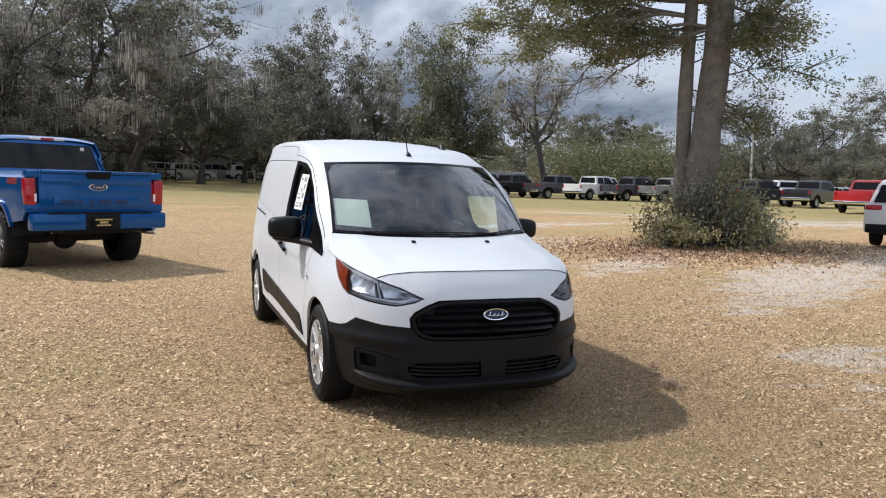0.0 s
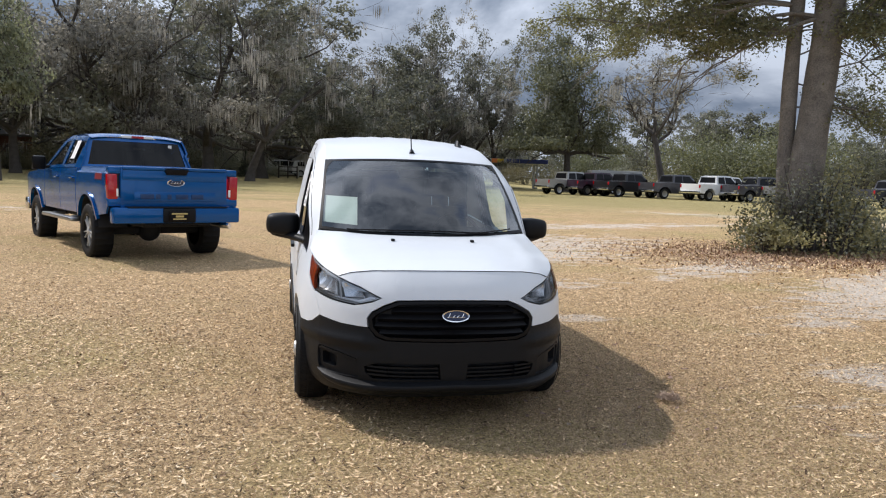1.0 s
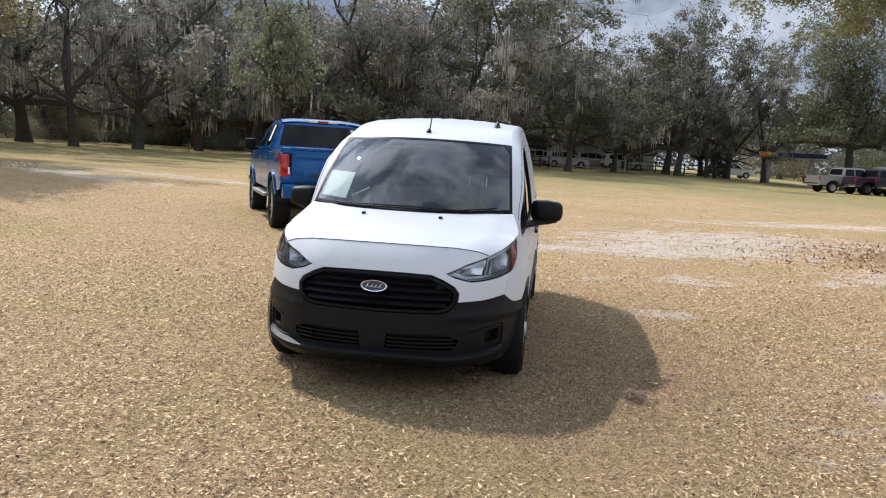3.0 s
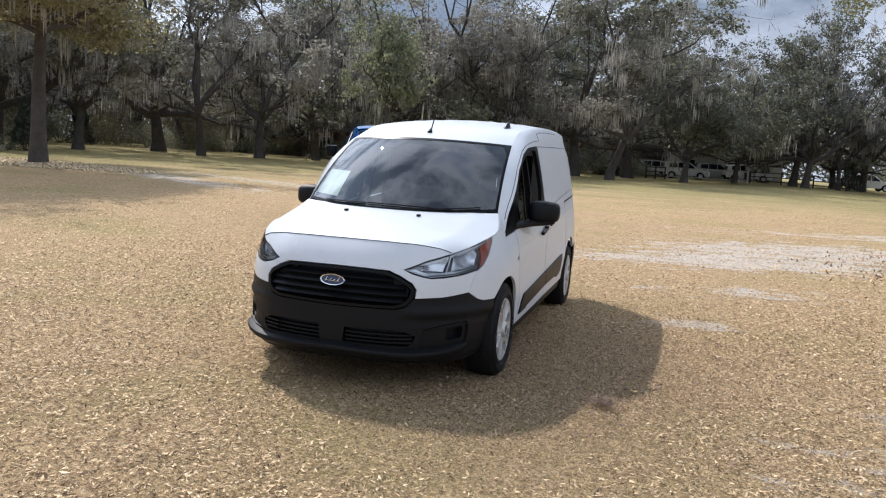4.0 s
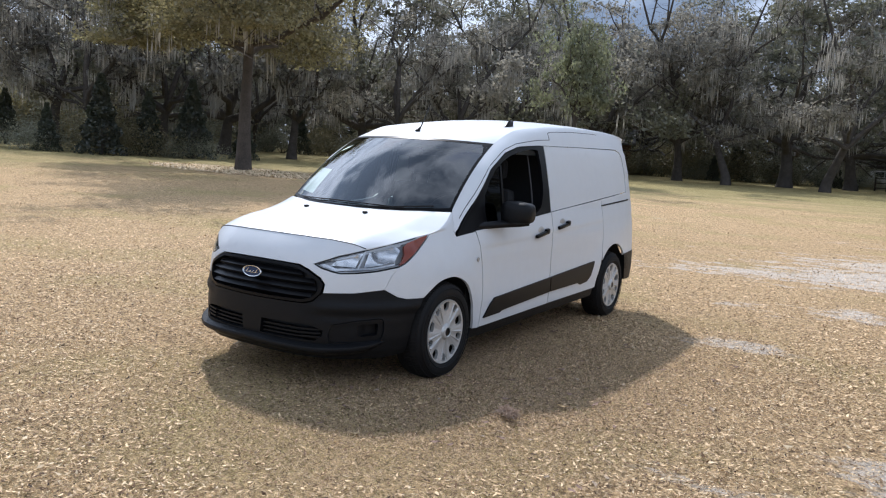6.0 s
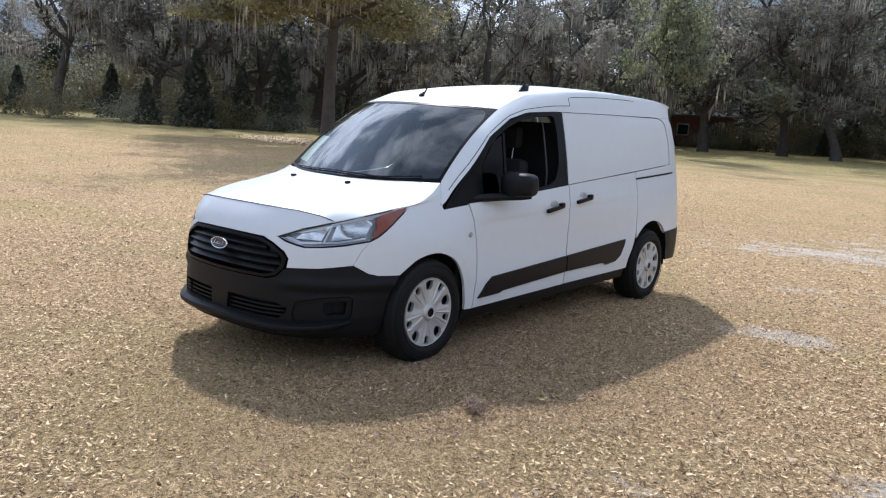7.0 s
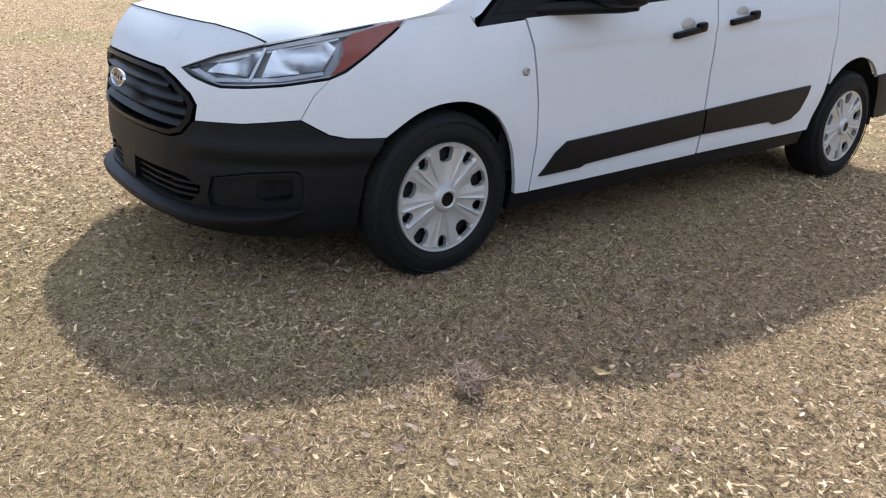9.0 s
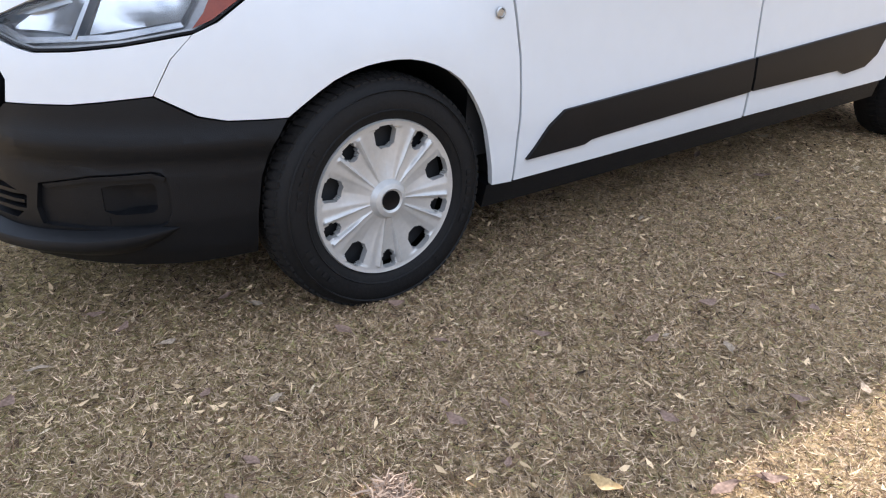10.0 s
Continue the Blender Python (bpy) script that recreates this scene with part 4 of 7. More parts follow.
bumper = part("front_bumper", sheet(bumper_half + [(-u, z) for u, z in bumper_half[::-1] if u > 1e-6], [fog, neg(fog), intake, neg(intake)], bumper_point, dz=0.02, flange=0.05), BLACK_PLASTIC, van, "black grained plastic front bumper with fog recesses")
for s in (1, -1):
    bm = sheet(fog, [blind], lambda u, z: Vector((s, 1, 1)) * skin(u, z, -0.014), du=0.03, flange=0.05, flip=s < 0)
    pocket = part("fog_recess", bm, BLACK_PLASTIC, bumper)
    bm = sheet(blind, [], lambda u, z: Vector((s, 1, 1)) * skin(u, z, -0.018 - 0.042 * max(0.0, min(1.0, (u - F(0.672)) / 0.06))), du=0.015, flange=0, flip=s < 0)
    part("fog_blank", bm, BLACK_PLASTIC, pocket)
    # brow along the top of the recess
    bm = sheet([(F(0.56), 0.408), (F(0.66), 0.434), (S(-0.575), 0.446), (S(-0.548), 0.436), (S(-0.552), 0.426), (S(-0.575), 0.434), (F(0.66), 0.424), (F(0.57), 0.400)], [], lambda u, z: Vector((s, 1, 1)) * skin(u, z, -0.003), du=0.03, flange=0.014, flip=s < 0)
    part("fog_brow", bm, BLACK_PLASTIC, pocket)
    bm = sheet(intake, [], lambda u, z: Vector((s, 1, 1)) * skin(u, z, -0.06), flange=0, flip=s < 0)
    part("intake_back", bm, CABIN, bumper)
    for k, z in enumerate((0.318, 0.342, 0.367)):
        bm = sheet([(F(0.087), z), (F(0.485), z), (F(0.485), z + 0.009), (F(0.087), z + 0.009)], [], lambda u, zz: Vector((s, 1, 1)) * skin(u, zz, -0.018), flange=0.03, flip=s < 0)
        part("intake_slat", bm, BLACK_PLASTIC, bumper)
# rounded splitter lip that sweeps up to the fog recesses
LIP = [(0.300, 0.000), (0.292, 0.024), (0.284, 0.040), (0.272, 0.046), (0.258, 0.044), (0.244, 0.030), (0.226, 0.006)]
lip_rows = []
for u in np.linspace(-S(-0.53), S(-0.53), 61):
    k = max(0.0, (abs(u) - F(0.52)) / (S(-0.53) - F(0.52)))
    lip_rows.append([skin(float(u), (z + 0.020 * k * k - 0.012 * (1 - k) * min(1, abs(u) / 0.5)) * (1 - k ** 5) + 0.306 * k ** 5, o * (1 - k ** 4) + 0.002) for z, o in LIP])
part("chin_lip", patch(lip_rows), BLACK_PLASTIC, bumper)
for s in (1, -1):
    # ribbed panel outboard of the intake
    for z in (0.322, 0.345, 0.368):
        bm = sheet([(F(0.385), z), (F(0.50), z + 0.004), (F(0.50), z + 0.013), (F(0.385), z + 0.011)], [], lambda u, zz: Vector((s, 1, 1)) * skin(u, zz, -0.004), flange=0.03, flip=s < 0)
        part("intake_rib", bm, BLACK_PLASTIC, bumper)

grille_half = [(0, 0.765), (F(0.2), 0.763), (F(0.335), 0.757), (F(0.41), 0.728), (F(0.478), 0.688), (F(0.502), 0.655), (F(0.49), 0.600), (F(0.45), 0.556), (F(0.39), 0.538), (0, 0.532)]
inner = [(0, 0.748), (F(0.19), 0.747), (F(0.327), 0.741), (F(0.40), 0.713), (F(0.46), 0.678), (F(0.480), 0.653), (F(0.470), 0.606), (F(0.435), 0.570), (F(0.38), 0.554), (0, 0.548)]
grille = full("grille", grille_half, GLOSS_BLACK, van, [inner + [(-u, z) for u, z in inner[::-1] if u > 1e-6]], off=0.006, flange=0.03, label="gloss black front grille with broad bars")
full("grille_back", inner, CABIN, grille, off=-0.05, flange=0)
for z, h, w in ((0.716, 0.026, 0.375), (0.672, 0.024, 0.455), (0.628, 0.024, 0.468), (0.585, 0.022, 0.44)):
    bar = [(0, z + h / 2), (F(w - 0.01), z + h / 2 - 0.004), (F(w), z - h / 2 - 0.002), (0, z - h / 2)]
    bm = sheet(bar + [(-u, q) for u, q in bar[::-1] if u > 1e-6], [], lambda u, q: skin(u, q, -0.004 - 0.9 * (q - (z - h / 2))), dz=0.01, flange=0.03)
    part("grille_bar", bm, GLOSS_BLACK, grille)
for s in (1, -1):
    blank = [(F(0.285), 0.738), (F(0.327), 0.736), (F(0.395), 0.709), (F(0.455), 0.675), (F(0.473), 0.653), (F(0.463), 0.610), (F(0.43), 0.576), (F(0.38), 0.560), (F(0.305), 0.558)]
    part("grille_blank", sheet(blank, [], lambda u, z: Vector((s, 1, 1)) * skin(u, z, -0.030), flange=0.01, flip=s < 0), BLACK_PLASTIC, grille)


def oval_badge(parent, centre, nrm_turn, a, b):
    """An oval badge plate with a bright rim and a plain mark."""
    bm = bmesh.new()
    n = 40
    prof = [(1.0, 0.0), (1.0, 0.008), (0.97, 0.011), (0.88, 0.010), (0.85, 0.006)]
    rings = [[bm.verts.new((a * r * math.cos(2 * math.pi * k / n), -h, b * (r - (0 if r > 0.9 else 0.03)) * math.sin(2 * math.pi * k / n))) for k in range(n)] for r, h in prof]
    for r0, r1 in zip(rings, rings[1:]):
        for k in range(n):
            bm.faces.new((r0[k], r0[(k + 1) % n], r1[(k + 1) % n], r1[k]))
    bm.faces.new(rings[-1]).material_index = 1
    bmesh.ops.recalc_face_normals(bm, faces=bm.faces)
    badge = part("badge", bm, [CHROME, BADGE_BLUE], parent, "oval dark blue badge with bright rim")
    badge.matrix_local = Matrix.Translation(centre) @ nrm_turn
    bm = bmesh.new()
    for x, h in ((-0.50, 0.62), (-0.16, 0.30), (0.13, 0.28), (0.47, 0.58)):
        tube(bm, [(a * (x - 0.06), -0.009, -0.24 * b), (a * (x + 0.02), -0.0095, b * (h * 0.3 - 0.1)), (a * (x + 0.10), -0.009, b * (h - 0.14))], [0.075 * b, 0.085 * b, 0.06 * b], 6)
    tube(bm, [(a * (-0.64 + 0.32 * k), -0.009, b * (-0.20 + 0.05 * math.sin(k * 1.9))) for k in range(5)], [0.05 * b] * 5, 6)
    mark = part("mark", bm, CHROME, badge, "bright raised strokes")
    return badge


oval_badge(grille, (0, -0.918, 0.683), pose(0, 0, 0, -10), 0.083, 0.035)

# headlamps: bowl, reflectors, clear cover and amber wedge
def offset_loop(loop, d):
    """The loop shrunk by d all round."""
    area = sum(a[0] * b[1] - b[0] * a[1] for a, b in zip(loop, loop[1:] + loop[:1]))
    sg = 1 if area > 0 else -1
    out = []
    for i, pt in enumerate(loop):
        a, b = loop[i - 1], loop[(i + 1) % len(loop)]
        e0, e1 = Vector((pt[0] - a[0], pt[1] - a[1])).normalized(), Vector((b[0] - pt[0], b[1] - pt[1])).normalized()
        n = (Vector((-e0.y, e0.x)) + Vector((-e1.y, e1.x))) * sg
        k = max(0.45, n.length_squared / 4) ** 0.5
        n.normalize()
        out.append((pt[0] + n.x * d / k, pt[1] + n.y * d / k))
    return out


def lens_part(name, loop, off, material, parent, s, flange=0.0, holes=(), label="", du=0.04):
    return part(name, sheet(loop, list(holes), lambda u, z: Vector((s, 1, 1)) * skin(u, z, off), du=du, flange=flange, flip=s < 0), material, parent, label)


for s in (1, -1):
    lampw = lens_part("headlamp", LAMP, -0.05, LENS_GREY, van, s, label="clear headlamp with amber side wedge")
    ring, ring2 = offset_loop(LAMP, 0.0045), offset_loop(LAMP, 0.0085)
    lens_part("rim", LAMP, -0.003, GLOSS_BLACK, lampw, s, 0.03, [ring])
    lens_part("bezel", ring, -0.010, BRUSHED, lampw, s, 0.035, [ring2])
    lens_part("cover", ring, -0.001, CLEAR_LENS, lampw, s).visible_shadow = False
    amber = [(S(-0.452), 0.776), (S(-0.41), 0.792), (S(-0.345), 0.835), (S(-0.255), 0.896), (S(-0.165), 0.955), (S(-0.24), 0.944), (S(-0.37), 0.912), (S(-0.400), 0.890), (S(-0.405), 0.845), (S(-0.425), 0.808)]
    lens_part("side_marker", amber, 0.0006, AMBER, lampw, s, 0.02, label="amber side marker lens")
    low = [(F(0.47), 0.768), (F(0.56), 0.738), (F(0.73), 0.752), (S(-0.47), 0.778), (S(-0.475), 0.788), (F(0.72), 0.763), (F(0.57), 0.751), (F(0.50), 0.776)]
    lens_part("light_guide", low, -0.012, LAMP_MIRROR, lampw, s, 0.03)
    # two dished reflectors
    for loop in ([(F(0.535), 0.768), (F(0.655), 0.760), (F(0.690), 0.846), (F(0.575), 0.806)], [(F(0.690), 0.762), (S(-0.475), 0.790), (S(-0.425), 0.865), (S(-0.45), 0.882), (S(-0.52), 0.884), (F(0.715), 0.850)]):
        mu, mz = sum(p[0] for p in loop) / len(loop), sum(p[1] for p in loop) / len(loop)
        bm = sheet(loop, [], lambda u, z: Vector((s, 1, 1)) * skin(u, z, -0.014 - 0.022 * max(0.0, 1 - ((u - mu) / 0.10) ** 2 - ((z - mz) / 0.06) ** 2)), du=0.012, dz=0.012, flange=0.02, flip=s < 0)
        part("reflector", bm, LAMP_MIRROR, lampw)
    lens_part("divider", [(F(0.660), 0.752), (F(0.668), 0.752), (F(0.703), 0.862), (F(0.695), 0.859)], -0.008, BRUSHED, lampw, s, 0.03)
    lens_part("eyebrow", [(F(0.50), 0.793), (F(0.57), 0.819), (F(0.69), 0.858), (S(-0.49), 0.894), (S(-0.40), 0.912), (S(-0.41), 0.890), (S(-0.50), 0.872), (F(0.69), 0.838), (F(0.57), 0.800)], -0.020, BRUSHED, lampw, s, 0.02)


# hood, windshield, roof
def hood_z(x, y):
    zc = interp(y, [-0.80, -0.6, -0.4, -0.16, 0.0, 0.1, 0.25], [0.922, 0.972, 1.015, 1.057, 1.078, 1.09, 1.10])
    return zc - 0.06 * (abs(x) / 0.8) ** 2.8


HOOD_SIDE = [skin(F(0.705), 0.873), skin(S(-0.48), 0.909), skin(S(-0.28), 0.947), skin(S(-0.14), 0.964), Vector((0.797, -0.02, 0.994)), Vector((0.776, 0.09, 1.036)), Vector((0.748, 0.192, 1.091))]
HOOD_SIDE = [Vector(p) for p in smooth_loop([tuple(v) for v in HOOD_SIDE], 4)]


def hood_point(q, t):
    """The hood: q from -1 to 1 across, t from 0 at its front edge to 1 at the cowl."""
    a = abs(q)
    k = t * (len(HOOD_SIDE) - 1)
    i = min(int(k), len(HOOD_SIDE) - 2)
    e = HOOD_SIDE[i].lerp(HOOD_SIDE[i + 1], k - i)
    yc = -0.776 + (0.766 * t)
    zc = interp(yc, [-0.776, -0.6, -0.4, -0.16, 0.0], [0.927, 0.974, 1.016, 1.057, 1.079])

    def base(tt, yy, zz, ee):
        return Vector((ee.x * a, yy + (ee.y - yy) * a ** 2.2, zz + (ee.z - zz) * a ** 2.8))
    pt = base(t, yc, zc, e)
    u = a * F(0.705)
    fr = skin(u, interp(u, [h[0] for h in HOOD_FRONT], [h[1] for h in HOOD_FRONT]) + 0.002)
    pt += (fr - base(0, -0.776, 0.927, HOOD_SIDE[0])) * max(0.0, 1 - t / 0.35) ** 2
    pt.z += 0.011 * math.exp(-((a - 0.78) / 0.09) ** 2) * min(1, t / 0.2) * min(1, (1 - t) / 0.15 + 0.3)
    pt.x *= 1 if q >= 0 else -1
    return pt


def turned_in(bm, depth):
    """Turns the rim of a skin down by that depth."""
    bm.normal_update()
    rim = [e for e in bm.edges if e.is_boundary]
    r = bmesh.ops.extrude_edge_only(bm, edges=rim)
    for v in [g for g in r["geom"] if isinstance(g, bmesh.types.BMVert)]:
        v.co.z -= depth
    return bm


hood = part("hood", turned_in(patch([[hood_point(-1 + 2 * i / 40, t / 24) for i in range(41)] for t in range(25)]), 0.025), WHITE, van)
bm = bmesh.new()
tube(bm, [tuple(skin(q * F(0.70), interp(abs(q) * F(0.70), [h[0] for h in HOOD_FRONT], [h[1] for h in HOOD_FRONT]) + 0.001, 0.0008)) for q in np.linspace(-1, 1, 41)], [0.003] * 41, 5)
part("shut_line", bm, CABIN, hood)
for x in (0.27, -0.27):
    bm = bmesh.new()
    box(bm, x, -0.16, hood_z(x, -0.16) + 0.004, 0.024, 0.034, 0.016, 0.005, None)
    part("washer_nozzle", bm, BLACK_PLASTIC, van)


def lerp(a, b, t):
    return tuple(p + (q - p) * t for p, q in zip(a, b))


def ws_point(q, t, off=0.0):
    """The windshield: q from -1 to 1 across, t from 0 at the base to 1 at the top."""
    a = abs(q)
    base = (0.740 * q, -0.03 + 0.24 * a ** 2.2, 1.066 + 0.034 * a * a)
    top = (0.668 * q, 0.600 + 0.262 * a ** 2.2, 1.608 - 0.018 * a ** 2)
    x, y, z = lerp(base, top, t)
    bulge = 0.035 * 4 * t * (1 - t)
    return Vector((x, y - (bulge + off) * 0.65, z + (bulge + off) * 0.75))


N = 24
part("windshield", patch([[ws_point(-1 + 2 * i / N, t / 12) for i in range(N + 1)] for t in range(13)]), WINDSHIELD, van, "windshield glass with sky reflections").visible_shadow = False
for q0, q1, t0, t1 in ((-1, 1, 0.0, 0.03), (-1, 1, 0.965, 1.0), (-1, -0.975, 0.0, 1.0), (0.975, 1, 0.0, 1.0)):
    nq = max(2, int((q1 - q0) * 12))
    part("glass_border", patch([[ws_point(q0 + (q1 - q0) * i / nq, t0 + (t1 - t0) * j / 8, 0.002) for i in range(nq + 1)] for j in range(9)]), GLOSS_BLACK, van)

for s in (1, -1):
    part("glass_border", patch([[ws_point(s * (0.90 + 0.075 * i / 6), 1.0 - 0.035 - 0.16 * (i / 6) ** 2 * (1 - j / 6), 0.0025) for i in range(7)] for j in range(7)]), GLOSS_BLACK, van)

ROOF_Y = [0.60, 0.70, 0.82, 1.0, 1.2, 1.45, 1.8, 2.2, 2.7, 3.1, 3.4, 3.6, 3.70]
ROOF_C = [1.608, 1.636, 1.664, 1.706, 1.745, 1.785, 1.822, 1.846, 1.858, 1.857, 1.848, 1.834, 1.818]


def roof_point(q, y):
    a = abs(q)
    w = interp(y, [0.6, 0.72, 1.2, 3.2, 3.70], [0.668, 0.662, 0.648, 0.645, 0.640])
    yy = y + 0.262 * a ** 2.2 * max(0, 1 - (y - 0.6) / 0.6)
    zc = interp(y, ROOF_Y, ROOF_C)
    drop = interp(y, [0.6, 1.0, 1.5, 3.78], [0.018, 0.030, 0.040, 0.042])
    rib = 0.0025 * math.cos(a * 26) * min(1, max(0, (y - 1.6) / 0.3)) if a < 0.85 else 0
    return Vector((w * q, yy, zc - drop * a * a + rib))


ys_roof = list(np.linspace(0.60, 3.70, 40))
part("roof", patch([[roof_point(-1 + 2 * i / 40, y) for i in range(41)] for y in ys_roof]), WHITE, van)

# pillar and roof rail: a rounded band from the windshield and roof to the window line
OUT_Y = [0.135, 0.18, 0.42, 0.64, 0.88, 1.11, 1.47, 1.65, 2.4, 3.1, 3.4, 3.72]
OUT_Z = [0.955, 0.975, 1.185, 1.405, 1.528, 1.585, 1.610, 1.615, 1.634, 1.648, 1.655, 1.655]


def band_point(t, w):
    """The pillar and roof rail: t from the cowl to the tail, w from the glass or roof to the window line."""
    k = t * 3.2
    ip = ws_point(1.0, k / 0.8) if k < 0.8 else roof_point(1.0, 0.6 + (k - 0.8) / 2.4 * 3.10)
    yo = 0.14 + 0.66 * k / 0.8 if k < 0.8 else 0.80 + (k - 0.8) / 2.4 * (3.66 - 0.80)
    op = skin(S(yo), interp(yo, OUT_Y, OUT_Z))
    mid = (ip + op) / 2
    # the bend lies where the flank's slope meets the roof's slope
    zo = interp(yo, OUT_Y, OUT_Z)
    slope = (skin(S(yo), zo).x - skin(S(yo), zo - 0.08).x) / 0.08
    fall = 0.22
    cz = (ip.z - fall * (op.x - slope * op.z - ip.x)) / (1 + fall * slope)
    corner = Vector((op.x + slope * (cz - op.z), mid.y, cz))
    c = mid.lerp(corner, interp(t, [0, 0.15, 0.3, 0.45, 1.0], [0.10, 0.16, 0.5, 1.0, 1.0]))
    return ip * (1 - w) ** 2 + c * 2 * w * (1 - w) + op * w * w


rail_t = np.linspace(0, 1, 60)
for s in (1, -1):
    # rounded end of the roof rail above the rear corner
    part("rail_end", patch([[Vector((s, 1, 1)) * (band_point(1.0, w) + Vector(d)) for w in np.linspace(0, 1, 9)] for d in ((0.0, -0.004, 0.0), (-0.008, 0.03, -0.004), (-0.03, 0.06, -0.018), (-0.08, 0.085, -0.05))]), WHITE, van)
    # white corner between hood, pillar and fender
    up_run = HOOD_SIDE[12::4] + [band_point(0.0, 0.35), band_point(0.0, 0.7), band_point(0.0, 1.0)]
    down_run = [skin(S(-0.14), 0.957), skin(S(-0.02), 0.972), skin(S(0.05), 0.978), skin(S(0.10), 0.980), skin(S(0.125), 0.975), skin(S(0.14), 0.96), skin(S(0.15), 0.945)]
    up_run, down_run = ([Vector(p) for p in smooth_loop([tuple(v) for v in run], 4)] for run in (up_run, down_run))
    part("cowl_corner", patch([[Vector((s, 1, 1)) * (a.lerp(b, k / 3) + Vector((0.006, -0.004, 0.003)) * math.sin(k / 3 * math.pi)) for k in range(4)] for a, b in zip(up_run, down_run)]), WHITE, van)
    part("pillar_trim", patch([[Vector((s, 1, 1)) * (band_point(t, w) - Vector((0.035, 0.0, 0.03))) for w in np.linspace(0.1, 1.0, 6)] for t in np.linspace(0.02, 0.52, 24)]), CABIN, van)
for s in (1, -1):
    rail = part("roof_rail", patch([[Vector((s, 1, 1)) * band_point(t, j / 8) for j in range(9)] for t in rail_t]), WHITE, van)
    # shut lines round the door tops
    for run in ([(t, 0.80 - 0.15 * max(0, 0.2 - t)) for t in np.linspace(0.03, 0.50, 26)], [(0.50, 0.80), (0.505, 0.66), (0.51, 0.54), (0.515, 0.50)] + [(t, 0.48) for t in np.linspace(0.53, 0.80, 10)]):
        bm = bmesh.new()
        pts = []
        for t, w in run:
            e = 0.01
            du, dv = band_point(t + e, w) - band_point(t - e, w), band_point(t, w + e) - band_point(t, w - e)
            nn = du.cross(dv).normalized()
            nn = nn if nn.x + nn.z > 0 else -nn
            pts.append(tuple(Vector((s, 1, 1)) * (band_point(t, w) - nn * 0.0005)))
        tube(bm, pts, [0.0028] * len(pts), 5)
        part("shut_line", bm, CABIN, rail)
for s in (1, -1):
    rows = [[(s * (0.004 + x * (0.70 - 0.10 * z)), 3.68 + 0.05 * (1 - x * x) + 0.12 * (1 - z), 0.62 + 1.12 * z) for x in np.linspace(0, 1, 6)] for z in np.linspace(0, 1, 8)]
    part("rear_door", patch(rows), WHITE, van)

# door window frames, glass, inner trim
WIN = [(0.165, 0.93), (0.42, 1.172), (0.64, 1.392), (0.76, 1.462), (0.88, 1.515), (1.11, 1.577), (1.47, 1.605), (1.585, 1.610), (1.590, 1.066), (1.0, 1.018), (0.47, 0.973)]
OPENING = smooth_loop([(0.55, 1.005), (0.54, 1.21), (0.72, 1.400), (0.97, 1.508), (1.21, 1.556), (1.43, 1.575), (1.475, 1.53), (1.482, 1.30), (1.44, 1.15), (1.33, 1.07), (1.0, 1.035)], 2)[:-1] + [(1.0, 1.035)]
win = [(S(y), z) for y, z in WIN]
opening = [(S(y), z) for y, z in OPENING]
for d, s in ((doors[0], 1), (doors[1], -1)):
    part("window_frame", sheet(win, [opening], lambda u, z: Vector((s, 1, 1)) * skin(u, z, -0.004), flange=0.03, flip=s < 0), GLOSS_BLACK, d, "gloss black window surround")
    if s < 0:
        part("window_glass", sheet(opening, [], lambda u, z: Vector((s, 1, 1)) * skin(u, z, -0.018), flange=0, flip=True), TINTED, d)
    part("corner_glass", sheet([(S(0.24), 0.975), (S(0.46), 1.175), (S(0.50), 1.0)], [], lambda u, z: Vector((s, 1, 1)) * skin(u, z, 0.001), flange=0, flip=s < 0), GLOSS_BLACK, d)
    # fixed quarter pane ahead of the dropped window, and its upright
    part("quarter_glass", sheet([(S(0.56), 1.012), (S(0.55), 1.205), (S(0.70), 1.375), (S(0.80), 1.42), (S(0.80), 1.024)], [], lambda u, z: Vector((s, 1, 1)) * skin(u, z, -0.014), flange=0, flip=s < 0), DARK_GLASS, d)
    part("window_divider", sheet([(S(0.79), 1.022), (S(0.79), 1.425), (S(0.815), 1.437), (S(0.815), 1.023)], [], lambda u, z: Vector((s, 1, 1)) * skin(u, z, -0.008), flange=0.02, flip=s < 0), GLOSS_BLACK, d)
    bm = sheet([(S(1.39), 1.02), (S(1.425), 1.15), (S(1.43), 1.52), (S(1.445), 1.52), (S(1.445), 1.15), (S(1.41), 1.02)], [], lambda u, z: Vector((s, 1, 1)) * skin(u, z, -0.09), flange=0.004, flip=s < 0)
    part("seat_belt", bm, BELT, van, "grey seat belt webbing")

trim = [(S(0.49), 0.327), (S(0.525), 0.362), (S(0.575), 0.42), (S(0.635), 0.462), (S(1.585), 0.522), (S(1.585), 0.398), (S(0.82), 0.353), (S(0.76), 0.348), (S(0.73), 0.336)]
trim_b = [(S(1.60), 0.523), (S(2.555), 0.584), (S(2.535), 0.53), (S(2.48), 0.45), (S(2.40), 0.405), (S(2.24), 0.391), (S(2.19), 0.412), (S(1.60), 0.399)]
for d, s in ((doors[0], 1), (doors[1], -1)):
    part("side_moulding", sheet(trim, [], lambda u, z: Vector((s, 1, 1)) * skin(u, z, 0.012), flange=0.02, flip=s < 0), TRIM_BLACK, d)
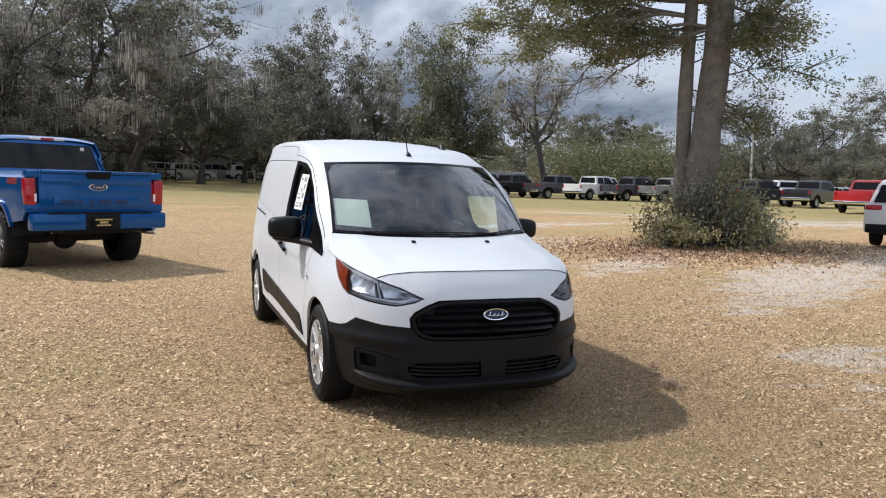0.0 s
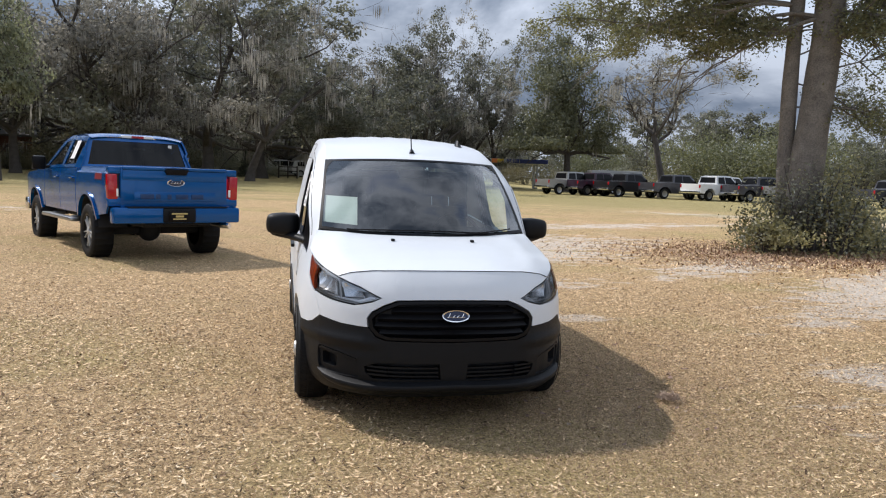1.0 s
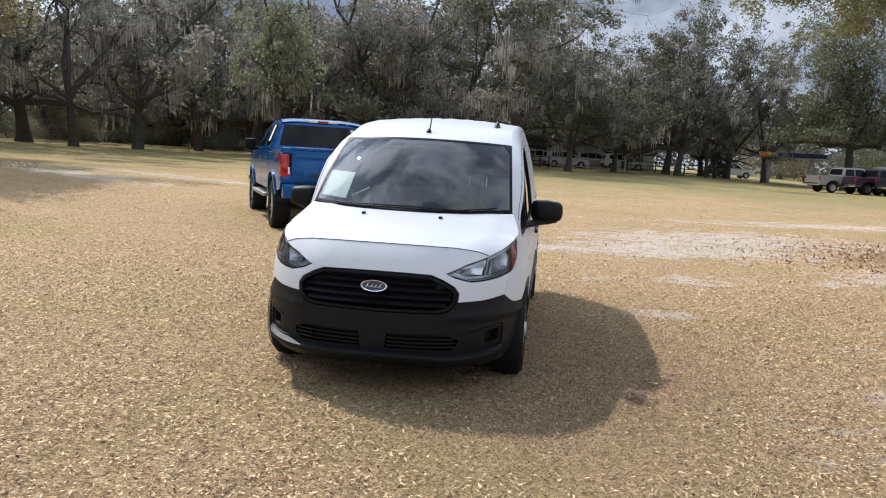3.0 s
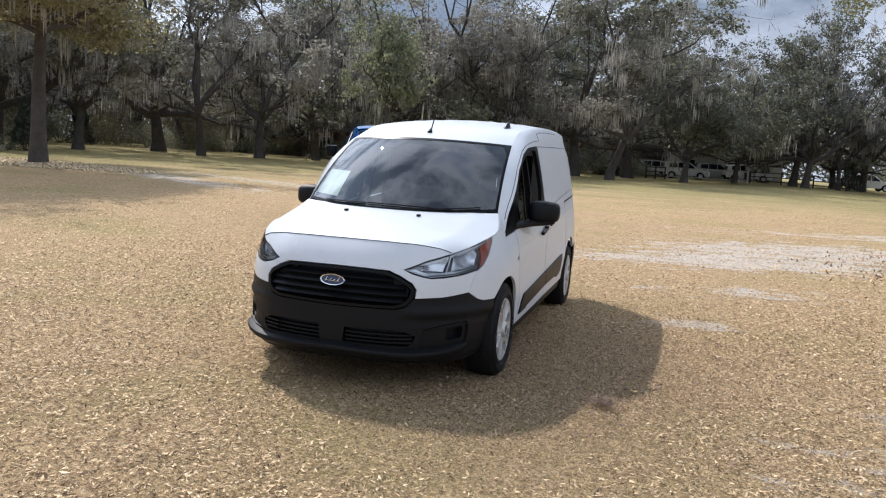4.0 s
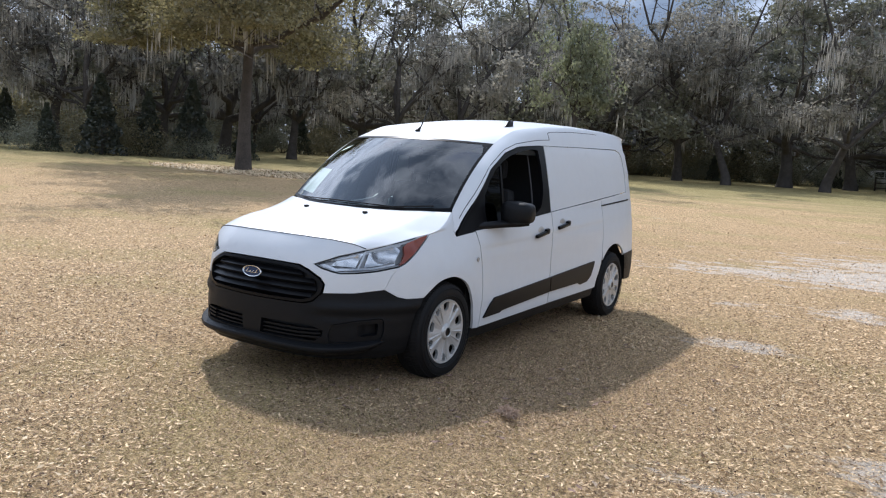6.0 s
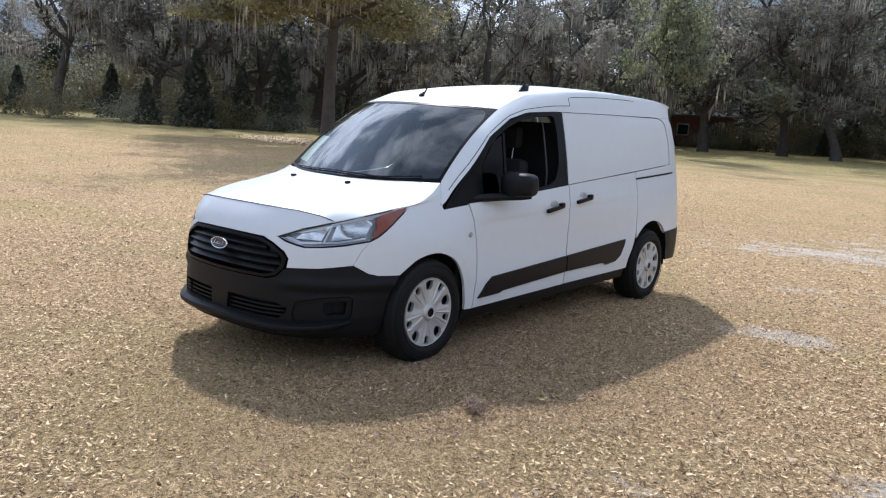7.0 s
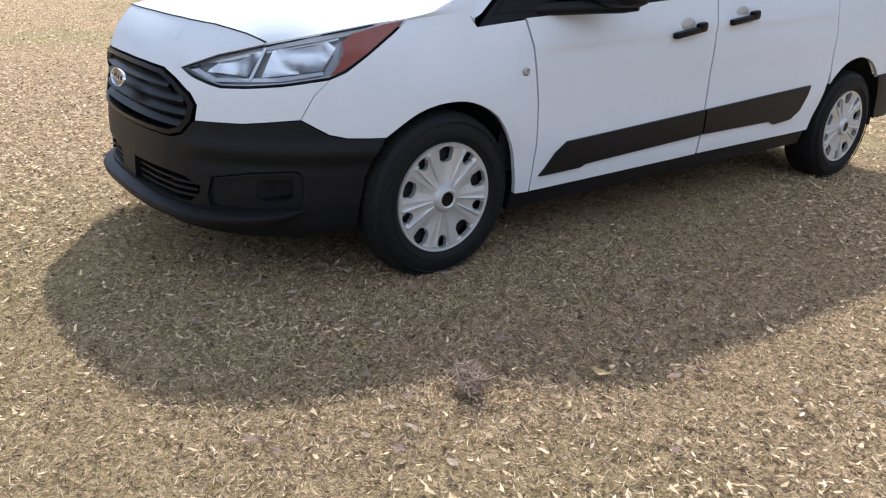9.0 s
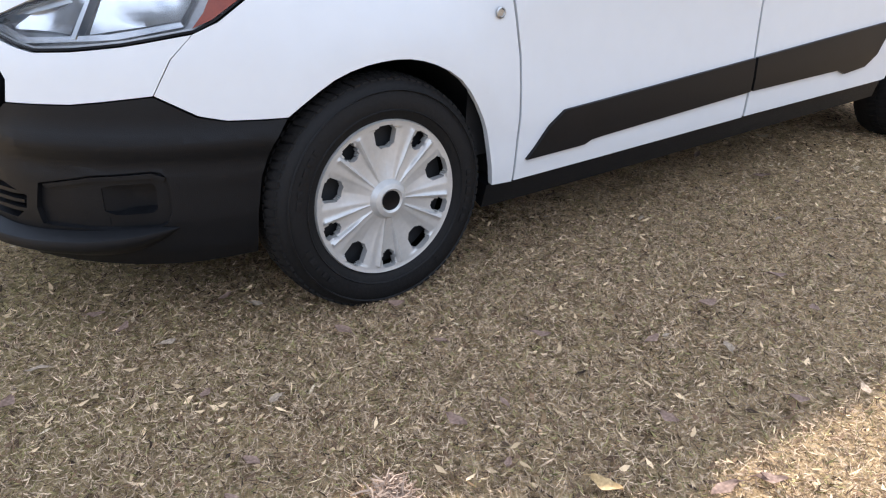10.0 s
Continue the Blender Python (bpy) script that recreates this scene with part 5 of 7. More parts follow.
for d, s in ((slides[0], 1), (slides[1], -1)):
    part("side_moulding", sheet(trim_b, [], lambda u, z: Vector((s, 1, 1)) * skin(u, z, 0.012), flange=0.02, flip=s < 0), TRIM_BLACK, d)
    part("slide_rail", sheet([(S(2.74), 1.094), (S(3.55), 1.142), (S(3.55), 1.157), (S(2.74), 1.108)], [], lambda u, z: Vector((s, 1, 1)) * skin(u, z, 0.003), flange=0.02, flip=s < 0), GLOSS_BLACK, van)
sides("sill", [(S(0.36), 0.262), (S(2.62), 0.316), (S(2.60), 0.245), (S(0.36), 0.185)], BLACK_PLASTIC, van, off=-0.012, flange=0.08)
sides("rear_bumper", [(S(3.405), 0.485), (S(3.345), 0.60), (S(3.44), 0.605), (S(3.79), 0.615), (S(3.79), 0.32), (S(3.46), 0.32)], BLACK_PLASTIC, van, off=0.006, flange=0.05)


def handle(d, s, y0, y1, z0, z1):
    bm = bmesh.new()
    ang = math.atan2(z1 - z0, y1 - y0)
    p = skin(S((y0 + y1) / 2), (z0 + z1) / 2, 0.016)
    ln = y1 - y0
    box(bm, 0, 0, -0.012, 0.030, ln, 0.030, 0.011)
    box(bm, 0.0, ln * 0.38, -0.002, 0.034, ln * 0.26, 0.042, 0.013)
    o = part("door_handle", bm, GLOSS_BLACK, d, "black pull handle")
    o.matrix_local = Matrix.Translation((s * p.x, p.y, p.z)) @ pose(0, 0, 0, math.degrees(ang), 0, 0)
    bm = bmesh.new()
    bmesh.ops.create_uvsphere(bm, u_segments=16, v_segments=8, radius=1.0, matrix=Matrix.Diagonal((0.004, ln * 0.24, 0.030, 1)))
    c = part("handle_cup", bm, SILVER, d)
    q = skin(S((y0 + y1) / 2), (z0 + z1) / 2 + 0.022, 0.0)
    c.matrix_local = Matrix.Translation((s * q.x, q.y, q.z))


for i, s in ((0, 1), (1, -1)):
    handle(doors[i], s, 1.25, 1.47, 0.893, 0.925)
    handle(slides[i], s, 1.68, 1.90, 0.945, 0.975)
    p = skin(S(0.373), 0.765, 0.004)
    bm = bmesh.new()
    lathe(bm, [(0.016, 0.0), (0.016, 0.004), (0.012, 0.006), (0.010, 0.003), (0.001, 0.003)], "X", 20)
    o = part("fender_marker", bm, BRUSHED, van)
    o.matrix_local = Matrix.Translation((s * p.x, p.y, p.z)) @ Matrix.Diagonal((s, 1, 1, 1))

# mirrors
for i, s in ((0, 1), (1, -1)):
    bm = bmesh.new()
    box(bm, 0, 0, 0, 0.240, 0.185, 0.158, 0.060)
    for v in bm.verts:
        v.co.y += 1.6 * v.co.x * v.co.x - 0.01
        v.co.z *= 1.0 - 0.05 * (v.co.x / 0.1) + 0.3 * min(0.0, v.co.y + 0.02)
        if v.co.y > 0.05:
            v.co.y = 0.05 + (v.co.y - 0.05) * 0.3
    bmesh.ops.subdivide_edges(bm, edges=bm.edges[:], cuts=1, smooth=0.6, use_grid_fill=True)
    bmesh.ops.smooth_vert(bm, verts=bm.verts[:], factor=0.5)
    mir = part("side_mirror", bm, BLACK_PLASTIC, van, "black plastic door mirror")
    mir.matrix_local = Matrix.Translation((s * 0.982, 0.742, 1.094)) @ Matrix.Diagonal((s, 1, 1, 1)) @ pose(0, 0, 0, 0, 0, 8)
    bm = bmesh.new()
    tube(bm, [(s * 0.80, 0.44, 0.985), (s * 0.86, 0.56, 0.998), (s * 0.92, 0.67, 1.010), (s * 1.00, 0.75, 1.018), (s * 1.06, 0.78, 1.022)], [0.034, 0.036, 0.036, 0.032, 0.018], 14)
    for v in bm.verts:
        v.co.z = 1.005 + (v.co.z - 1.005) * 0.75
    part("mirror_arm", bm, BLACK_PLASTIC, van)
    bm = sheet([(-0.080, -0.060), (0.080, -0.055), (0.085, 0.050), (-0.070, 0.065)], [], lambda u, z: Vector((u, 0.0, z)), flange=0, flip=True)
    o = part("mirror_glass", bm, CHROME, mir)
    o.matrix_local = Matrix.Translation((0, 0.082, 0.0))

# wipers, aerials
bm = bmesh.new()
tube(bm, [ws_point(-0.75 + 1.35 * k / 10, 0.02 + 0.035 * math.sin(k / 10 * math.pi), 0.012) for k in range(11)], [0.005] * 11, 6)
part("wiper", bm, GLOSS_BLACK, van)
bm = bmesh.new()
tube(bm, [ws_point(0.05 + 0.8 * k / 8, 0.012 + 0.03 * k / 8, 0.012) for k in range(9)], [0.005] * 9, 6)
part("wiper", bm, GLOSS_BLACK, van)
bm = bmesh.new()
tube(bm, [(0, 0.80, 1.66), (0, 0.815, 1.678), (0, 0.83, 1.692)], [0.022, 0.016, 0.008], 12)
tube(bm, [(0, 0.83, 1.68), (0.005, 0.90, 1.80), (0.008, 0.955, 1.90)], [0.0055, 0.004, 0.003], 8)
part("aerial", bm, GLOSS_BLACK, van)
bm = bmesh.new()
rows = []
for k in range(9):
    t = k / 8
    w = 0.030 * (1 - t) ** 0.6 + 0.002
    y0, y1, z = 1.30 + 0.10 * t ** 0.8, 1.45 + 0.02 * t, 1.738 + 0.068 * t
    rows.append([(0.50 + w * math.cos(a) , (y0 + y1) / 2 + (y1 - y0) / 2 * math.sin(a), z) for a in np.linspace(0, 2 * math.pi, 17)])
bm.free()
part("roof_fin", patch(rows), GLOSS_BLACK, van)


# wheels
def wheel(parent, x, y, s, r=0.330, rim=0.222, width=0.215):
    w = new("wheel")
    w.parent = parent
    w.matrix_local = Matrix.Translation((x, y, r - 0.027))
    bm = bmesh.new()
    prof = [(rim - 0.012, 0.02), (rim + 0.004, 0.004), (rim + 0.03, -0.002), (rim + 0.062, 0.0), (r - 0.022, 0.012), (r - 0.008, 0.026), (r - 0.001, 0.05), (r, 0.10), (r, width - 0.1), (r - 0.001, width - 0.05), (r - 0.012, width - 0.02), (rim + 0.05, width), (rim - 0.012, width - 0.01)]
    lathe(bm, [(a, -b) for a, b in prof], "X", 72)
    for v in bm.verts:
        a = math.atan2(v.co.z, v.co.y)
        rr = math.hypot(v.co.y, v.co.z)
        if rr > r - 0.015:
            k = 1 - (0.010 if int((a + math.pi) / (2 * math.pi) * 72 + 0.5) % 2 else 0.0)
            v.co.y, v.co.z = v.co.y * k, v.co.z * k
    tyre = part("tyre", bm, RUBBER, w, "black rubber tyre")
    tyre.scale = (s, 1, 1)
    # slanted tread bars over the shoulder, and two fine ribs on the sidewall
    bm = bmesh.new()
    for k in range(84):
        for x0, x1, dr in ((-0.022, -0.068, 0.004), (-0.076, -0.118, 0.003)):
            corner = []
            for x, da in ((x0, 0.0), (x1, 0.030)):
                rr = r - (0.009 if x > -0.03 else 0.0) + 0.0018
                for e in (-0.026, 0.026):
                    a = 2 * math.pi * k / 84 + da + e
                    corner.append(((x, rr * math.cos(a), rr * math.sin(a)), (x, (rr - 0.012) * math.cos(a), (rr - 0.012) * math.sin(a))))
            v = [[bm.verts.new(p) for p in pair] for pair in corner]
            bm.faces.new((v[0][0], v[1][0], v[3][0], v[2][0]))
            for i, j in ((0, 1), (1, 3), (3, 2), (2, 0)):
                bm.faces.new((v[i][0], v[j][0], v[j][1], v[i][1]))
    bmesh.ops.recalc_face_normals(bm, faces=bm.faces)
    tagged(part("tread", bm, TREAD, tyre, "dusty slanted tread bars", smooth=False), kind="stuff")
    bm = bmesh.new()
    for rr in (rim + 0.022, rim + 0.074):
        lathe(bm, [(rr - 0.003, 0.0), (rr, 0.0045), (rr + 0.003, 0.0)], "X", 72)
    for k in range(30):
        if k % 10 < 6:
            a = 2 * math.pi * k / 60 + (0.9 if k < 15 else 2.2)
            vs = box(bm, 0.003, 0, rim + 0.046, 0.003, 0.012 + 0.006 * (k % 3), 0.016, 0.001)
            bmesh.ops.rotate(bm, verts=[v for v in vs if v.is_valid], cent=(0, 0, 0), matrix=Matrix.Rotation(a, 3, "X"))
    part("sidewall_rib", bm, RUBBER, tyre)
    # cover with ten openings near the rim
    bm = bmesh.new()
    rads = [0.028, 0.034, 0.046, 0.056, 0.085, 0.115, *[0.128 + 0.004 * k for k in range(21)], 0.215, rim]
    seg = 240
    grid = []
    for ri, rr in enumerate(rads):
        ring = []
        for k in range(seg):
            a = 2 * math.pi * k / seg
            ph = (a / (2 * math.pi) * 10) % 1.0
            spoke = abs(ph - 0.5) * 2
            h = interp(rr, [0.028, 0.034, 0.046, 0.056, 0.085, 0.138, 0.18, 0.208, 0.215, rim], [0.010, 0.014, 0.010, -0.006, -0.010, -0.010, -0.008, -0.006, -0.004, -0.022])
            if 0.06 < rr < 0.2:
                grow = min(1, (rr - 0.06) / 0.05)
                if int(a / (2 * math.pi) * 10) % 2:
                    h += 0.0075 * math.exp(-((spoke - 0.56) / 0.11) ** 2) * grow - 0.003 * (spoke < 0.45) * grow
                else:
                    h -= 0.008 * max(0.0, 1 - spoke / 0.85) ** 0.6 * grow
            ring.append(bm.verts.new((h, rr * math.cos(a), rr * math.sin(a))))
        grid.append(ring)
    for ri in range(len(rads) - 1):
        for k in range(seg):
            ph = ((k + 0.5) / seg * 10)
            big = int(ph) % 2 == 0
            ph = ph % 1.0
            mid, reach, wide = (0.172, 0.034, 0.31) if big else (0.179, 0.026, 0.19)
            t = abs((rads[ri] + rads[ri + 1]) / 2 - mid) / reach
            if t < 1 and abs(ph - 0.5) < wide * (1 - t ** 2.6) ** 0.45:
                continue
            bm.faces.new((grid[ri][k], grid[ri][(k + 1) % seg], grid[ri + 1][(k + 1) % seg], grid[ri + 1][k]))
    rimv = [e for e in bm.edges if e.is_boundary]
    ex = bmesh.ops.extrude_edge_only(bm, edges=rimv)
    for v in [g for g in ex["geom"] if isinstance(g, bmesh.types.BMVert)]:
        v.co.x -= 0.022
    bmesh.ops.recalc_face_normals(bm, faces=bm.faces)
    cover = part("wheel_cover", bm, SILVER, w, "silver plastic wheel cover with ten openings")
    cover.scale = (s, 1, 1)
    bm = bmesh.new()
    lathe(bm, [(0.029, -0.004), (0.029, 0.009), (0.027, 0.011), (0.022, 0.009), (0.001, 0.009)], "X", 28)
    part("cap", bm, GLOSS_BLACK, w).scale = (s, 1, 1)
    bm = bmesh.new()
    lathe(bm, [(0.21, -0.06), (0.10, -0.05), (0.001, -0.05)], "X", 40)
    part("brake_disc", bm, CABIN, w).scale = (s, 1, 1)
    return w


for y in (0.0, 3.062):
    for s in (1, -1):
        wheel(van, s * 0.888, y, s)

# wheel housings, underbody, cabin
for y in (0.0, 3.062):
    for s in (1, -1):
        rows = [[(s * x, y + (0.41 if y < 1 else 0.43) * math.cos(a), 0.29 + (0.41 if y < 1 else 0.45) * math.sin(a)) for x in (0.0, 0.50, min(0.862, skin(S(max(-0.6, y + (0.41 if y < 1 else 0.43) * math.cos(a))), 0.45).x - 0.035))] for a in np.linspace(-0.05, math.pi + 0.02, 24)]
        part("wheel_housing", patch(rows), CABIN, van)
bm = bmesh.new()
box(bm, 0, 1.5, 0.30, 1.15, 4.4, 0.16, 0.03)
box(bm, 0, 1.5, 0.33, 1.62, 2.05, 0.10, 0.03)
part("underbody", bm, CABIN, van)
# unseen panel added to block light and deepen the shade below the bumper
bm = bmesh.new()
box(bm, 0, -0.10, 0.235, 1.16, 0.94, 0.03, 0.01)
part("undertray", bm, CABIN, van)
bm = bmesh.new()
box(bm, 0, -0.42, 0.55, 1.0, 0.5, 0.5, 0.05)
part("engine_bay", bm, CABIN, van)
bm = bmesh.new()
box(bm, 0, 1.72, 0.98, 1.36, 0.03, 1.10, 0.01)
part("bulkhead", bm, CABIN, van)
bm = bmesh.new()
box(bm, 0, 2.75, 0.50, 1.50, 2.05, 0.05, 0.01)
part("cargo_floor", bm, CABIN, van)
bm = bmesh.new()
box(bm, 0, 1.0, 0.40, 1.64, 1.5, 0.05, 0.01)
part("cabin_floor", bm, CABIN, van)
bm = patch([[((1.20 + 0.26 * min(1, j / 5)) * (i / 8 - 0.5) * 0.86, 0.66 + j * 0.11, interp(0.66 + j * 0.11, ROOF_Y, ROOF_C) - 0.07 - 0.05 * (i / 4 - 1) ** 2) for i in range(9)] for j in range(11)])
part("headliner", bm, CABIN, van, "dark fabric headliner")
for s in (1, -1):
    rows = [[Vector((s, 1, 1)) * (skin(S(y), z, -0.06)) for y in np.linspace(0.3, 1.68, 12)] for z in np.linspace(0.35, interp(0, [0], [0.98]), 8)]
    part("door_lining", patch(rows), CABIN, van)
bm = bmesh.new()
box(bm, 0, 0.36, 0.95, 1.40, 0.56, 0.18, 0.06)
box(bm, 0.0, 0.10, 0.99, 1.36, 0.30, 0.10, 0.04)
box(bm, 0.36, 0.52, 1.05, 0.42, 0.20, 0.12, 0.05)
part("dashboard", bm, CABIN, van)
tor = [[((0.185 + 0.016 * math.cos(b)) * math.cos(a), (0.185 + 0.016 * math.cos(b)) * math.sin(a), 0.016 * math.sin(b)) for b in np.linspace(0, 2 * math.pi, 9)] for a in np.linspace(0, 2 * math.pi, 33)]
sw = part("steering_wheel", patch(tor), GLOSS_BLACK, van)
sw.matrix_local = pose(0.36, 0.70, 1.02, 66, 0, 0)
for x in (0.36, -0.36):
    bm = bmesh.new()
    box(bm, x, 1.12, 0.72, 0.50, 0.50, 0.18, 0.06)
    box(bm, x, 1.36, 0.97, 0.48, 0.14, 0.54, 0.06)
    seat = part("seat", bm, SEAT, van, "dark grey fabric seat")
    bm = bmesh.new()
    box(bm, x, 1.42, 1.40, 0.27, 0.10, 0.17, 0.045)
    part("headrest", bm, SEAT, seat)
    for dx in (-0.075, 0.075):
        bm = bmesh.new()
        tube(bm, [(x + dx, 1.40, 1.22), (x + dx, 1.415, 1.33)], [0.006, 0.006], 8)
        part("headrest_post", bm, CHROME, seat, "bright metal post")
bm = bmesh.new()
box(bm, 0.0, 0.70, 1.50, 0.24, 0.03, 0.07, 0.012)
part("rear_view_mirror", bm, GLOSS_BLACK, van)

# papers behind the glass
bm = patch([[ws_point(q, t, -0.012) for q in np.linspace(-0.965, -0.655, 5)] for t in np.linspace(0.10, 0.43, 5)])
sheet_a = tagged(finish("window_sheet", bm, PAPER), "plain white paper sheet behind the windshield glass", "paper")
bm = sheet([(S(1.00), 1.215), (S(1.30), 1.215), (S(1.25), 1.50), (S(0.95), 1.495)], [], lambda u, z: Vector((-1, 1, 1)) * skin(u, z, -0.012), flange=0, flip=True)
sheet_b = tagged(finish("window_label", bm, PAPER), "white printed price label on the door window", "paper")
for y0, y1, z0, z1 in ((1.00, 1.10, 1.44, 1.475), (1.14, 1.22, 1.45, 1.47), (1.01, 1.06, 1.38, 1.42), (1.10, 1.16, 1.36, 1.385), (1.02, 1.09, 1.31, 1.35), (1.13, 1.24, 1.30, 1.315), (1.16, 1.25, 1.335, 1.345), (1.04, 1.10, 1.24, 1.275), (1.14, 1.27, 1.235, 1.25), (1.14, 1.24, 1.262, 1.272)):
    bm = sheet([(S(y0), z0), (S(y1), z0), (S(y1), z1), (S(y0), z1)], [], lambda u, z: Vector((-1, 1, 1)) * skin(u, z, -0.010), flange=0, flip=True)
    part("print_line", bm, INK, sheet_b)
for k in range(6):
    bm = patch([[ws_point(q, 0.15 + 0.045 * k + dt, -0.0105) for q in np.linspace(-0.93, -0.72 - 0.03 * (k % 3), 4)] for dt in (0.0, 0.005)])
    part("print_line", bm, FAINT, sheet_a)


# ---- the blue pickup ----
TRUCK_AT = Matrix.Translation((-2.645, 7.66, 0.0)) @ pose(0, 0, 0, 0, 0, 207.5) @ Matrix.Diagonal((1.045, 0.985, 1.04, 1))
truck = holder("pickup_truck", "blue lifted crew-cab pickup with black alloy wheels on the grass", "pickup truck", m=TRUCK_AT)
# local: the tailgate at y = 0, the nose at y = -5.75


def squat():
    """Brings the pickup's upper body down to its true height."""
    for ob in truck.children_recursive:
        if ob.type == "MESH" and ob.parent.name.split(".")[0] != "wheel" and ob.name.split(".")[0] not in ("badge", "mark"):
            off = ob.matrix_basis.translation.z
            for v in ob.data.vertices:
                z = v.co.z + off
                if z > 0.86:
                    v.co.z = 0.86 + (z - 0.86) * 0.935 - off




def tk(y, z, off=0.0):
    """The pickup's left flank."""
    w = interp(z, [0.5, 0.7, 0.95, 1.2, 1.38, 1.46, 1.70, 1.95, 2.06], [0.955, 0.985, 1.0, 1.0, 0.985, 0.955, 0.87, 0.775, 0.70])
    w -= 0.05 * max(0, (-y - 4.6) / 1.1) ** 2 + (0.05 if z > 1.44 and y > -1.8 else 0) + 0.015 * max(0, (y + 0.25) / 0.25) ** 2
    return Vector((w + off, y, z))


def tsides(name, outline, material, parent, holes=(), off=0.0, label="", flange=0.03):
    out = []
    for s in (1, -1):
        bm = sheet(outline, list(holes), lambda y, z: Vector((s, 1, 1)) * tk(y, z, off), du=0.12, dz=0.08, flange=flange, flip=s < 0)
        out.append(part(name, bm, material, parent, label))
    return out


def arc(cy, cz, r, a0, a1, n=12):
    return [(cy + r * math.cos(radians(a)), cz + r * math.sin(radians(a))) for a in np.linspace(a0, a1, n)]


DECAL_RED = mat("dark_red_decal", (0.20, 0.02, 0.03), 0.4, vary=0.1)
RA, FA, TZ = -1.08, -4.76, 0.425
tsides("bedside", [(0, 0.86), (0, 1.47), (-1.735, 1.46), (-1.735, 0.70), (-1.62, 0.70), *arc(RA, TZ + 0.03, 0.555, 152, 28), (-0.50, 0.70), (-0.1, 0.74)], BLUE, truck)
tdoor_r = tsides("rear_door", [(-1.76, 0.68), (-1.76, 1.43), (-2.80, 1.415), (-2.80, 0.68)], BLUE, truck)
tdoor_f = tsides("front_door", [(-2.82, 0.68), (-2.82, 1.414), (-3.98, 1.395), (-3.98, 0.68)], BLUE, truck)
tsides("fender", [(-4.00, 0.70), (-4.00, 1.39), (-5.55, 1.30), (-5.72, 1.20), (-5.72, 0.75), (-5.35, 0.70), *arc(FA, TZ + 0.03, 0.555, 152, 28)[::1], (-4.16, 0.70)], BLUE, truck)
for cy in (RA, FA):
    tsides("fender_flare", arc(cy, TZ + 0.03, 0.60, 162, 18, 16) + arc(cy, TZ + 0.03, 0.55, 18, 162, 16), BLUE, truck, off=0.025, flange=0.05)
    for s in (1, -1):
        rows = [[(s * x, cy + 0.56 * math.cos(a), TZ + 0.03 + 0.56 * math.sin(a)) for x in (0.55, 0.97)] for a in np.linspace(0.1, math.pi - 0.1, 16)]
        part("wheel_housing", patch(rows), CABIN, truck)
GLASS_R = [(-1.98, 1.50), (-1.86, 1.90), (-2.70, 1.93), (-2.72, 1.48)]
GLASS_F = [(-2.86, 1.48), (-2.84, 1.93), (-3.15, 1.90), (-3.85, 1.46)]
tsides("cab_side", [(-1.76, 1.44), (-1.84, 1.98), (-2.2, 2.03), (-3.05, 2.02), (-3.35, 1.90), (-4.05, 1.40), (-2.9, 1.425)], BLUE, truck, [GLASS_R, GLASS_F])
for s, dr, df in ((1, tdoor_r[0], tdoor_f[0]), (-1, tdoor_r[1], tdoor_f[1])):
    for gl, dd in ((GLASS_R, dr), (GLASS_F, df)):
        part("window_glass", sheet(gl, [], lambda y, z: Vector((s, 1, 1)) * tk(y, z, -0.012), du=0.3, dz=0.2, flange=0, flip=s < 0), TINTED, dd)
    for yy, dd in ((-1.98, dr), (-3.02, df)):
        bm = bmesh.new()
        box(bm, 0, 0, 0, 0.04, 0.22, 0.035, 0.012)
        h = part("door_handle", bm, BLUE, dd)
        h.matrix_local = Matrix.Translation((s * 1.01, yy, 1.26))
    bm = bmesh.new()
    box(bm, s * 1.14, -3.72, 1.50, 0.22, 0.12, 0.26, 0.04)
    box(bm, s * 0.99, -3.72, 1.43, 0.16, 0.06, 0.06, 0.015)
    part("side_mirror", bm, GLOSS_BLACK, truck, "black door mirror")
    bm = bmesh.new()
    box(bm, s * 0.99, -2.85, 0.555, 0.16, 2.1, 0.06, 0.02)
    box(bm, s * 0.86, -2.2, 0.58, 0.2, 0.08, 0.05, 0.01)
    box(bm, s * 0.86, -3.5, 0.58, 0.2, 0.08, 0.05, 0.01)
    part("running_board", bm, BRUSHED, truck)
    bm = bmesh.new()
    box(bm, s * 0.915, -0.03, 1.16, 0.145, 0.14, 0.40, 0.03)
    for v in bm.verts:
        v.co.x += s * 0.008 * (1 if v.co.z > 1.2 else 0)
    tl = part("tail_lamp", bm, RED_LENS, truck, "red tail lamp with clear reverse lens")
    bm = bmesh.new()
    box(bm, s * 0.855, 0.028, 1.07, 0.035, 0.02, 0.12, 0.006)
    part("reverse_lens", bm, PAPER, tl)

# tailgate with a stamped panel, handle block, badge and plain letter bars
bm = bmesh.new()
box(bm, 0, -0.01, 1.155, 1.62, 0.09, 0.64, 0.02)
for sgn in (1, -1):
    box(bm, sgn * 0.89, -0.03, 0.92, 0.19, 0.12, 0.14, 0.02)
    box(bm, sgn * 0.89, -0.03, 1.415, 0.17, 0.12, 0.11, 0.02)
box(bm, 0, 0.03, 1.455, 1.58, 0.11, 0.05, 0.02)
box(bm, 0, 0.012, 1.345, 1.58, 0.075, 0.17, 0.025)
box(bm, 0, 0.036, 1.01, 1.24, 0.02, 0.15, 0.008)
tailgate = part("tailgate", bm, BLUE, truck, "blue tailgate with stamped lower panel")
